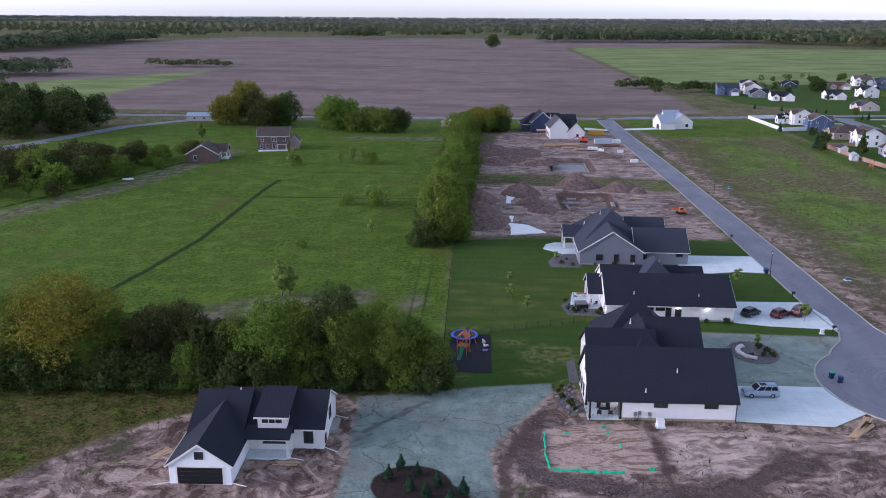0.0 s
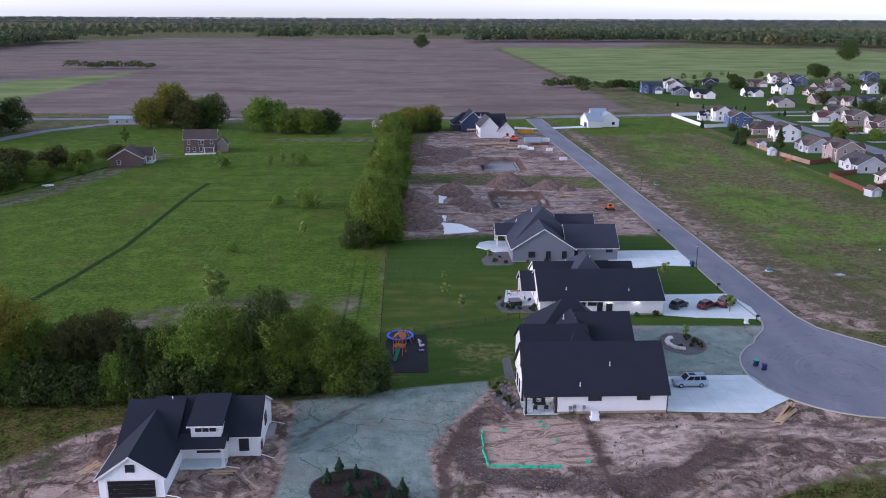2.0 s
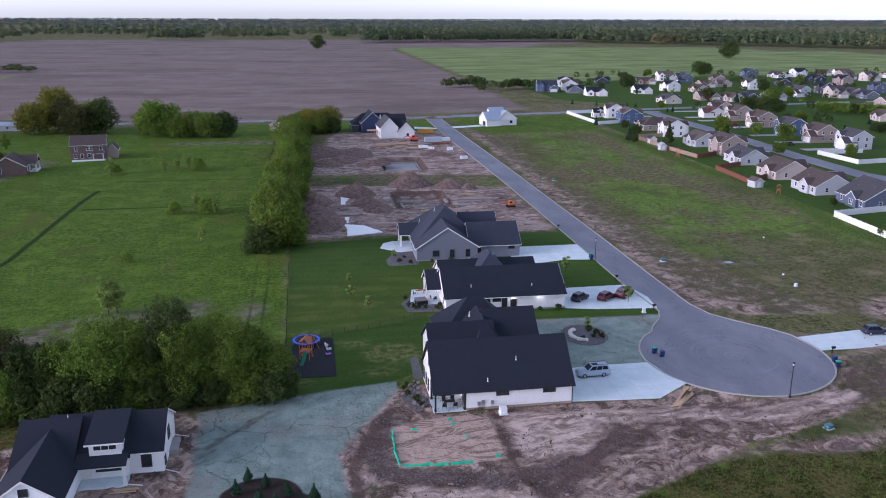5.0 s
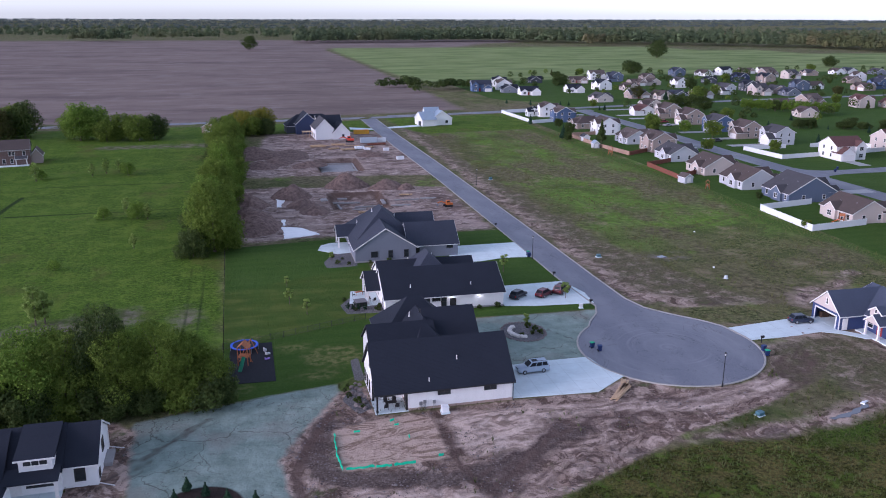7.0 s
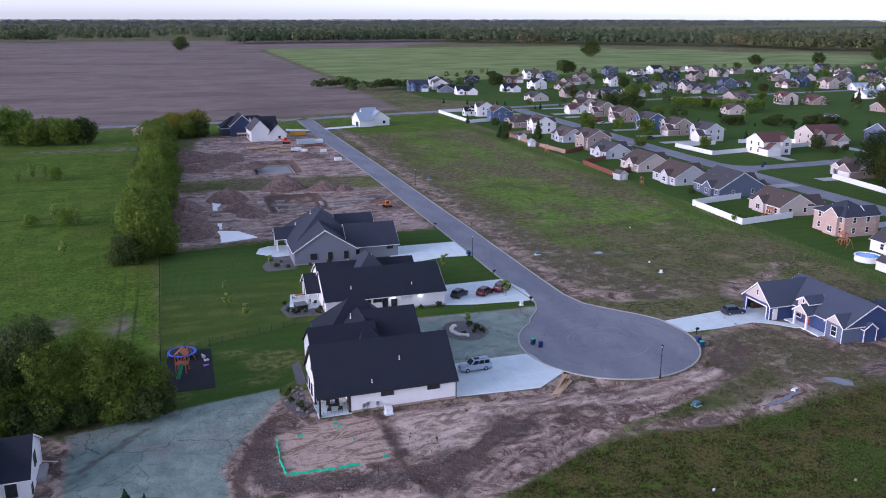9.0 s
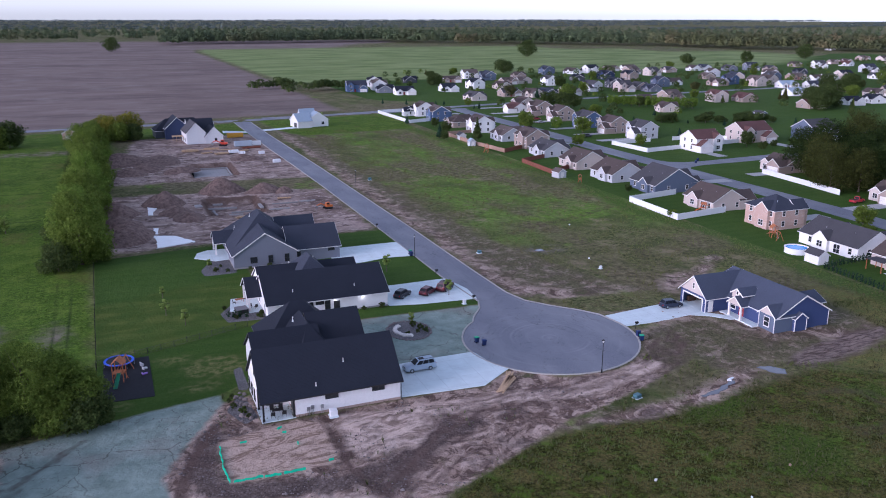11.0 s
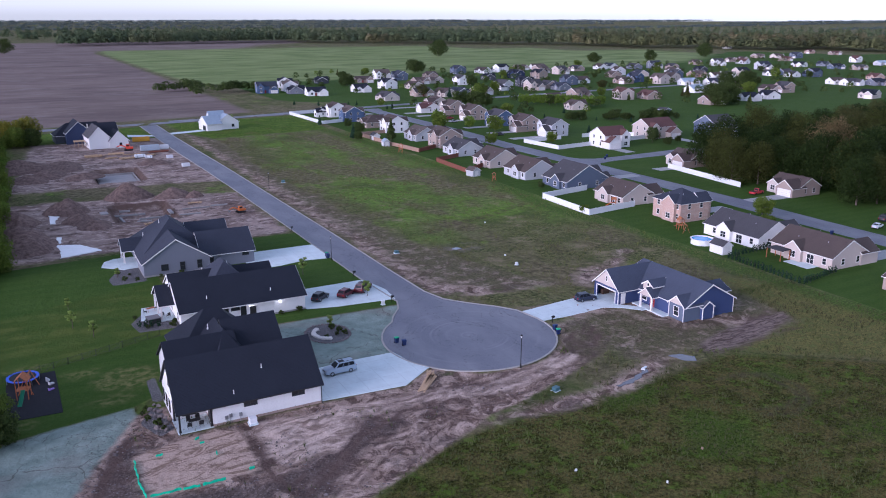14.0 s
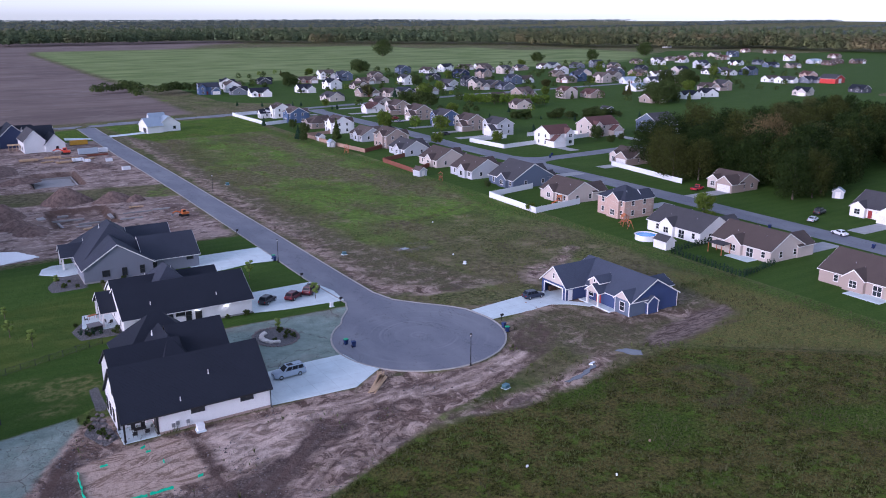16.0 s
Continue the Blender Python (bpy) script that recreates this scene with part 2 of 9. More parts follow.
    crop = n.mix(n.span(n.noise(0.02, 5, 0.64, (0.7, 1.5, 1)), 0.36, 0.64), (0.118, 0.166, 0.052), (0.228, 0.272, 0.108))
    col = n.mix(n.edge("crop", 6.0, 4.0, 0.03), col, crop)
    # sprayed seed mulch, cut by dry rills
    rill2 = n.crackle(0.10, 5.0)
    rill3 = n.crackle(0.42, 2.4)
    seed = n.mix(n.span(n.noise(0.3, 5, 0.7), 0.35, 0.68), (0.165, 0.215, 0.188), (0.280, 0.345, 0.305))
    seed = n.mix(n.span(n.noise(0.09, 4), 0.52, 0.7, (0, 0.7)), seed, (0.235, 0.225, 0.200))
    seed = n.mix(n.math("MULTIPLY", n.math("MAXIMUM", n.span(rill2, 0.003, 0.016, (0.6, 0.0)), n.math("MULTIPLY", n.span(rill3, 0.004, 0.030, (0.7, 0.0)), n.span(n.noise(0.14, 3), 0.44, 0.54))), n.span(n.noise(0.09, 4), 0.38, 0.50)), seed, (0.060, 0.046, 0.040))
    col = n.mix(n.edge("seed", 0.7, 0.35), col, seed)
    # bare graded dirt
    rut = n.noise(0.55, 8, 0.68, (0.9, 0.9, 1), False, 1.2)
    swirl = n.noise(0.17, 7, 0.66, (0.9, 1.0, 1), False, 2.2)
    wide = n.noise(0.07, 5, 0.6)
    dirt = n.mix(n.span(wide, 0.36, 0.62), (0.170, 0.117, 0.092), (0.345, 0.258, 0.212))
    dirt = n.mix(n.span(rut, 0.40, 0.48, (0.8, 0)), dirt, (0.100, 0.066, 0.052))
    dirt = n.mix(n.span(rut, 0.54, 0.62, (0, 0.75)), dirt, (0.385, 0.290, 0.240))
    dirt = n.mix(n.span(swirl, 0.53, 0.57, (0, 0.85)), dirt, (0.480, 0.368, 0.308))
    dirt = n.mix(n.span(swirl, 0.41, 0.45, (0.85, 0)), dirt, (0.078, 0.051, 0.041))
    speckle = n.noise(2.6, 5, 0.75)
    dirt = n.mix(n.span(speckle, 0.54, 0.66, (0, 0.5)), dirt, (0.085, 0.060, 0.054))
    dirt = n.mix(n.span(n.noise(3.4, 4, 0.75), 0.58, 0.68, (0, 0.45)), dirt, (0.380, 0.320, 0.300))
    stones = n.span(n.voronoi(2.4), 0.12, 0.5)
    gritty = n.mix(n.span(speckle, 0.35, 0.65), n.mix(stones, (0.195, 0.165, 0.153), (0.047, 0.036, 0.033)), (0.109, 0.084, 0.075))
    dirt = n.mix(n.math("MULTIPLY", n.span(n.noise(0.11, 4, 0.65), 0.54, 0.62), 0.6), dirt, gritty)
    weeds = n.math("MULTIPLY", n.span(n.noise(0.09, 4, 0.7), 0.58, 0.66), n.span(tuft, 0.4, 0.6))
    dirt = n.mix(n.math("MULTIPLY", weeds, 0.8), dirt, (0.070, 0.095, 0.030))
    scant = n.mix(n.span(stalk, 0.36, 0.64), (0.048, 0.050, 0.022), (0.150, 0.138, 0.076))
    dirt = n.mix(n.math("MULTIPLY", n.edge("verge", 3.0, 3.0, 0.25, 0.0, 3.0), n.span(n.noise(0.35, 6, 0.7), 0.34, 0.54, (0.25, 0.95))), dirt, scant)
    graded = n.mix(n.span(n.noise(0.06, 5, 0.62), 0.38, 0.62), (0.150, 0.108, 0.094), (0.350, 0.270, 0.236))
    graded = n.mix(n.span(n.noise(0.35, 6, 0.7, (0.6, 1.4, 1), False, 0.8), 0.50, 0.60, (0, 0.9)), graded, (0.500, 0.405, 0.360))
    graded = n.mix(n.span(n.noise(0.22, 7, 0.72, (0.8, 1.3, 1), False, 0.6), 0.51, 0.60, (0, 0.9)), graded, (0.082, 0.056, 0.048))
    dirt = n.mix(n.math("MULTIPLY", n.edge("plot", 2.0, 1.5, 0.3), 0.85), dirt, graded)
    bare = n.edge("dirt", 2.6, 1.3, 0.35, 0.0, 4.0)
    col = n.mix(bare, col, dirt)
    col = n.mix(n.math("MULTIPLY", n.edge("stony", 1.4, 0.8, 0.5), 0.85), col, gritty)
    col = n.mix(n.math("MULTIPLY", n.math("MULTIPLY", n.edge("rut", 0.22, 0.25, 0.8), n.span(n.noise(0.3, 3), 0.4, 0.6, (0.3, 0.85))), n.span(n.attr("dirt"), -1.0, 2.0)), col, (0.095, 0.064, 0.056))
    drag = n.noise(0.20, 8, 0.64, (0.6, 1.4, 1), False, 2.6)
    pale = n.mix(n.span(drag, 0.40, 0.54), (0.255, 0.190, 0.156), (0.540, 0.422, 0.358))
    col = n.mix(n.edge("pale", 0.9, 0.6), col, pale)
    pad = n.mix(n.span(n.noise(0.26, 8, 0.66, (0.6, 1.5, 1), False, 3.0), 0.42, 0.52), (0.235, 0.164, 0.126), (0.470, 0.352, 0.284))
    col = n.mix(n.edge("pad", 0.5, 0.3), col, pad)
    col = n.mix(n.math("MULTIPLY", n.edge("track", 0.35, 0.3, 0.8), 0.85), col, n.mix(speckle, (0.070, 0.046, 0.038), (0.140, 0.098, 0.084)))
    col = n.mix(n.math("MULTIPLY", n.edge("dug", 0.5, 0.3, 0.6), 0.85), col, n.mix(speckle, (0.060, 0.040, 0.032), (0.150, 0.100, 0.080)))
    tyre = n.noise(0.9, 5, 0.66, (0.35, 1.7, 1), False, 0.5)
    col = n.mix(n.math("MULTIPLY", n.edge("churn", 1.0, 0.7, 0.5), 0.9), col, n.mix(n.span(tyre, 0.42, 0.58), (0.085, 0.060, 0.052), (0.235, 0.180, 0.156)))
    col = n.mix(n.math("MULTIPLY", n.edge("rill", 0.16, 0.14, 1.2), 0.75), col, (0.078, 0.062, 0.056))
    mulch = n.mix(fine, (0.020, 0.016, 0.015), (0.060, 0.045, 0.040))
    col = n.mix(n.edge("mulch", 0.25, 0.15), col, mulch)
    gravel = n.mix(n.span(n.voronoi(5.0), 0.1, 0.6), (0.240, 0.230, 0.230), (0.120, 0.115, 0.120))
    col = n.mix(n.edge("gravel", 0.08, 0.08), col, gravel)
    path = n.mix(n.span(fine, 0.4, 0.7), (0.014, 0.028, 0.008), (0.030, 0.058, 0.012))
    col = n.mix(n.math("MULTIPLY", n.edge("path", 0.2, 0.3), 0.95), col, path)
    n.bump(n.math("ADD", n.math("MULTIPLY", tuft, 1.0), n.math("MULTIPLY", fine, 0.6)), 0.9, 0.35)
    return n.done(col, 0.95, 0, 0.05)


def asphalt():
    n = Net("asphalt")
    speck = n.noise(6.0, 4, 0.7)
    worn = n.noise(0.12, 4, 0.6, (1, 0.35, 1))
    col = n.mix(n.span(speck, 0.3, 0.7), (0.122, 0.128, 0.158), (0.184, 0.192, 0.230))
    col = n.mix(n.span(worn, 0.42, 0.66, (0, 0.75)), col, (0.215, 0.222, 0.246))
    arcs = n.t.nodes.new("ShaderNodeTexNoise")
    swing = n.t.nodes.new("ShaderNodeVectorMath")
    swing.operation = "DISTANCE"
    n.put(swing.inputs[0], n.where())
    swing.inputs[1].default_value = (67.6, 119.6, 0.0)
    arcs.noise_dimensions = "1D"
    n.put(arcs.inputs["W"], swing.outputs["Value"])
    arcs.inputs["Scale"].default_value, arcs.inputs["Detail"].default_value = 1.1, 3
    turned = n.math("MULTIPLY", n.span(arcs.outputs["Fac"], 0.52, 0.64), n.span(n.noise(0.10, 3), 0.42, 0.60))
    col = n.mix(n.math("MULTIPLY", n.math("MULTIPLY", turned, n.span(swing.outputs["Value"], 12.0, 14.5, (1.0, 0.0))), 0.35), col, (0.270, 0.270, 0.295))
    crack = n.math("ABSOLUTE", n.math("SUBTRACT", n.noise(0.11, 5, 0.6, None, False, 1.0), 0.5))
    col = n.mix(n.span(crack, 0.0, 0.004, (0.7, 0.0)), col, (0.04, 0.04, 0.045))
    n.bump(speck, 0.2, 0.02)
    return n.done(col, n.span(worn, 0.3, 0.7, (0.85, 0.7)), 0, 0.4)


def concrete(name="concrete", color=(0.67, 0.75, 0.77)):
    n = Net(name)
    f = n.noise(0.5, 5, 0.6)
    s = n.noise(8.0, 3, 0.7)
    col = n.mix(n.span(f, 0.35, 0.68), mul(color, 0.86), color)
    col = n.mix(n.span(s, 0.3, 0.8, (0, 0.35)), col, mul(color, 0.75))
    joint = n.math("MAXIMUM", n.span(n.wave(math.pi / 10 / 3.2, "X", 0.0, "SIN", False), 0.9985, 1.0), n.span(n.wave(math.pi / 10 / 3.2, "Y", 0.0, "SIN", False), 0.9985, 1.0))
    col = n.mix(n.math("MULTIPLY", joint, 0.45), col, mul(color, 0.45))
    n.bump(s, 0.15, 0.01)
    return n.done(col, 0.85, 0, 0.25)


def wood(name, color):
    n = Net(name)
    f = n.noise(3.0, 4, 0.6, (0.6, 5, 5), local=True)
    n.bump(f, 0.3, 0.01)
    return n.done(n.mix(n.span(f, 0.3, 0.7), mul(color, 0.7), mul(color, 1.2)), 0.75, 0, 0.25)


def stone_mix():
    """Loose stones, each of its own tone."""
    n = Net("grey_stones")
    col = n.mix(n.span(n.island(), 0.0, 1.0), (0.055, 0.044, 0.042), (0.230, 0.200, 0.195))
    col = n.mix(n.span(n.noise(6.0, 4, 0.7), 0.4, 0.7, (0, 0.5)), col, (0.10, 0.08, 0.075))
    return n.done(col, 0.92, 0, 0.15)


def lamp_glow(name, color, power):
    n = Net(name)
    n.done(color, 0.4)
    n.put(n.b.inputs["Emission Color"], color)
    n.b.inputs["Emission Strength"].default_value = power
    return n.m


M = {
    "ground": ground_material(), "asphalt": asphalt(), "concrete": concrete(), "kerb": concrete("kerb_concrete", (0.40, 0.38, 0.36)),
    "drive_grey": concrete("weathered_concrete", (0.40, 0.40, 0.41)), "foundation": concrete("foundation", (0.33, 0.32, 0.32)),
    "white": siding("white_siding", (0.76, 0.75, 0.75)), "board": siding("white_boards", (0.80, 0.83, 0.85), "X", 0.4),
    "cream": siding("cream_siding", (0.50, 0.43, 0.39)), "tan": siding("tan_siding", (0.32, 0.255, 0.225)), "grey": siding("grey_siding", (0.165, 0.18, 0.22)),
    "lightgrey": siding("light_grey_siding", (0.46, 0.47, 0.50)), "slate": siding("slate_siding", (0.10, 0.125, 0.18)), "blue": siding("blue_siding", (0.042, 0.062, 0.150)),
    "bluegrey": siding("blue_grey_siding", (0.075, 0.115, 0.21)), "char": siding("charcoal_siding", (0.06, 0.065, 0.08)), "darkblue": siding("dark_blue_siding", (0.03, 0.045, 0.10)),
    "red": siding("red_siding", (0.45, 0.04, 0.035)), "brick": brickwork("pink_brick", (0.42, 0.29, 0.24), (0.5, 0.45, 0.4)), "brown": brickwork("brown_brick", (0.13, 0.085, 0.075), (0.2, 0.17, 0.16)),
    "stone": brickwork("pale_stone", (0.52, 0.46, 0.42), (0.4, 0.37, 0.34)),
    "r_black": shingles("black_shingles", (0.017, 0.020, 0.030)), "r_slate": shingles("slate_shingles", (0.036, 0.041, 0.058)), "r_grey": shingles("grey_shingles", (0.058, 0.056, 0.062)),
    "r_brown": shingles("brown_shingles", (0.074, 0.057, 0.052)), "r_tan": shingles("weathered_shingles", (0.098, 0.078, 0.071)), "r_red": shingles("reddish_shingles", (0.10, 0.052, 0.048)),
    "r_blue": shingles("blue_grey_shingles", (0.056, 0.066, 0.096)), "r_metal": plain("grey_metal_roof", (0.33, 0.40, 0.48), 0.4, 0.3, 0.1, 1.0),
    "trim": plain("white_trim", (0.70, 0.68, 0.67), 0.5), "car_glass": glassy("tinted_car_glass", (0.012, 0.015, 0.020), 0.42), "dark": plain("black_trim", (0.02, 0.02, 0.022), 0.5), "glass": glassy("window_glass"), "garage_dark": plain("black_garage_door", (0.012, 0.012, 0.014), 0.45),
    "door_red": plain("red_door", (0.25, 0.03, 0.03), 0.5), "bark": bark(), "steel": plain("steel", (0.35, 0.36, 0.38), 0.4, 0.8), "lamp_black": plain("black_metal", (0.018, 0.018, 0.02), 0.45, 0.4),
    "lumber": wood("pine_lumber", (0.52, 0.36, 0.22)), "cedar": wood("cedar", (0.36, 0.13, 0.055)), "fence_red": wood("reddish_fence", (0.20, 0.075, 0.05)), "fence_tan": wood("weathered_fence", (0.36, 0.24, 0.18)),
    "vinyl": plain("white_vinyl", (0.74, 0.75, 0.77), 0.4, 0, 0.05), "rubber": plain("black_rubber", (0.018, 0.018, 0.02), 0.85), "chrome": plain("chrome", (0.6, 0.6, 0.62), 0.2, 1.0),
    "water": plain("puddle_water", (0.10, 0.10, 0.11), 0.06, 0, 0.1, 0.4, 0.6, False), "pool": plain("pool_water", (0.02, 0.24, 0.62), 0.1, 0, 0.15, 0.7, 0.6),
    "sheet": plain("white_plastic_sheet", (0.80, 0.81, 0.83), 0.4, 0, 0.08, 0.6), "green_tape": plain("green_silt_cloth", (0.02, 0.50, 0.28), 0.7, 0, 0.25, 2.0),
    "leaf_a": foliage("leaves_green", (0.053, 0.084, 0.015), (0.142, 0.207, 0.030), (0.277, 0.332, 0.058)), "leaf_b": foliage("leaves_dark", (0.029, 0.048, 0.016), (0.074, 0.109, 0.028), (0.143, 0.171, 0.046)),
    "leaf_c": foliage("leaves_yellow", (0.086, 0.106, 0.016), (0.201, 0.207, 0.028), (0.380, 0.270, 0.039)), "leaf_d": foliage("leaves_bright", (0.060, 0.110, 0.016), (0.162, 0.258, 0.035), (0.316, 0.413, 0.072)),
    "leaf_o": foliage("leaves_olive_brown", (0.036, 0.044, 0.014), (0.084, 0.092, 0.028), (0.150, 0.132, 0.048)), "needle": foliage("spruce_needles", (0.014, 0.034, 0.020), (0.030, 0.066, 0.036), (0.060, 0.110, 0.060), 0.1),
    "leaf_t": foliage("leaves_tan", (0.056, 0.046, 0.020), (0.160, 0.120, 0.054), (0.260, 0.190, 0.090)), "leaf_w": foliage("leaves_pale", (0.170, 0.245, 0.055), (0.280, 0.370, 0.095), (0.350, 0.430, 0.130), 0.45),
    # woodland leaves: the wood's shade is darkened into these two leaf colours
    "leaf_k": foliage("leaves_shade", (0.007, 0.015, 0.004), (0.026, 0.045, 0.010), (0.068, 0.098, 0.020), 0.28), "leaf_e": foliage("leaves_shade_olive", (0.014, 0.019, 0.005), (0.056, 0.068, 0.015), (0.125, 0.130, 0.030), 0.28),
    "wood_far": far_leaves("far_woods_leaves", (0.046, 0.066, 0.036), (0.090, 0.118, 0.054), (0.140, 0.140, 0.066)), "wood_mixed": far_leaves("mixed_woods_leaves", (0.044, 0.056, 0.026), (0.104, 0.112, 0.046), (0.180, 0.136, 0.074)),
    # horizon tree line: bluish distance haze painted into its leaf colour
    "wood_hazed": far_leaves("hazed_woods_leaves", (0.062, 0.082, 0.078), (0.086, 0.108, 0.100), (0.110, 0.124, 0.106)), "box_brown": plain("brown_card", (0.075, 0.045, 0.032), 0.85),
    "stone_loose": stone_mix(),
}

# ---- mesh helpers ----


def part(name, bm, material, parent=None, label="", smooth=False):
    me = bm
    if isinstance(bm, bmesh.types.BMesh):
        bmesh.ops.recalc_face_normals(bm, faces=bm.faces)
        me = bpy.data.meshes.new(name)
        bm.to_mesh(me)
        bm.free()
        me.materials.append(material)
        if smooth:
            me.shade_smooth()
    ob = new(name, me)
    ob.parent = parent
    if label:
        ob["label"] = label
    return ob


def empty(name, m, label, category, group="", kind=""):
    ob = new(name)
    ob.empty_display_size = 0.5
    ob.matrix_basis = m
    return tagged(ob, label, category, group, kind)


def box(bm, x0, x1, y0, y1, z0, z1, bevel=0.0):
    r = bmesh.ops.create_cube(bm, size=1, matrix=Matrix.LocRotScale(((x0 + x1) / 2, (y0 + y1) / 2, (z0 + z1) / 2), None, (abs(x1 - x0), abs(y1 - y0), abs(z1 - z0))))
    if bevel:
        edges = list({e for v in r["verts"] for e in v.link_edges})
        bmesh.ops.bevel(bm, geom=edges, offset=bevel, segments=1, affect="EDGES")
    return r["verts"]


def tube(bm, a, b, ra, rb, seg=8):
    a, b = Vector(a), Vector(b)
    q = (b - a).to_track_quat("Z", "Y")
    bmesh.ops.create_cone(bm, cap_ends=True, segments=seg, radius1=ra, radius2=rb, depth=(b - a).length, matrix=Matrix.Translation((a + b) / 2) @ q.to_matrix().to_4x4())


def prism(bm, outline, lift, tall):
    """An upright slab on an outline of (x, y), from lift - tall to lift."""
    top = [bm.verts.new((x, y, lift)) for x, y in outline]
    low = [bm.verts.new((x, y, lift - tall)) for x, y in outline]
    bm.faces.new(top)
    bm.faces.new(low[::-1])
    for k in range(len(top)):
        j = (k + 1) % len(top)
        bm.faces.new((low[k], low[j], top[j], top[k]))


# ---- ground: one sheet to the horizon ----


def lines(spans, far):
    """Grid lines: (start, end, step) spans, then steps that grow out to far."""
    out = []
    for a, b, s in spans:
        out += list(np.arange(a, b, s))
    out.append(spans[-1][1])
    lo, hi, s = out[0], out[-1], 3.0
    left, right = [], []
    while hi < far[1]:
        s *= 1.22
        hi = min(hi + s, far[1])
        right.append(hi)
    s = 3.0
    while lo > far[0]:
        s *= 1.22
        lo = max(lo - s, far[0])
        left.append(lo)
    return np.array(left[::-1] + out + right)


GX = lines([(-170, -84, 2.0), (-84, 128, 0.8), (128, 300, 2.0)], (-4600, 4600))
GY = lines([(40, 62, 1.2), (62, 150, 0.8), (150, 470, 1.6)], (-900, 4900))
PX, PY = np.meshgrid(GX, GY)


def inside(poly):
    """Signed distance to a polygon, positive inside, over the grid."""
    p = np.array(poly, float)
    d = np.full(PX.shape, 1e9)
    odd = np.zeros(PX.shape, bool)
    for (x0, y0), (x1, y1) in zip(p, np.roll(p, -1, 0)):
        ex, ey = x1 - x0, y1 - y0
        t = np.clip(((PX - x0) * ex + (PY - y0) * ey) / (ex * ex + ey * ey + 1e-9), 0, 1)
        d = np.minimum(d, np.hypot(PX - x0 - t * ex, PY - y0 - t * ey))
        if y0 != y1:
            cross = ((y0 > PY) != (y1 > PY)) & (PX < (x1 - x0) * (PY - y0) / (y1 - y0) + x0)
            odd ^= cross
    return np.where(odd, d, -d)


def along(line, width):
    """Signed distance to a path of that half width."""
    d = np.full(PX.shape, 1e9)
    for (x0, y0), (x1, y1) in zip(line, line[1:]):
        ex, ey = x1 - x0, y1 - y0
        t = np.clip(((PX - x0) * ex + (PY - y0) * ey) / (ex * ex + ey * ey + 1e-9), 0, 1)
        d = np.minimum(d, np.hypot(PX - x0 - t * ex, PY - y0 - t * ey))
    return width - d


def union(*fields):
    return np.maximum.reduce(fields)


def disc(x, y, rx, ry=None):
    ry = ry or rx
    return (1 - np.hypot((PX - x) / rx, (PY - y) / ry)) * min(rx, ry)


def arc(cx, cy, r, a0, a1, n):
    return [(cx + r * math.cos(radians(a0 + (a1 - a0) * k / n)), cy + r * math.sin(radians(a0 + (a1 - a0) * k / n))) for k in range(n + 1)]


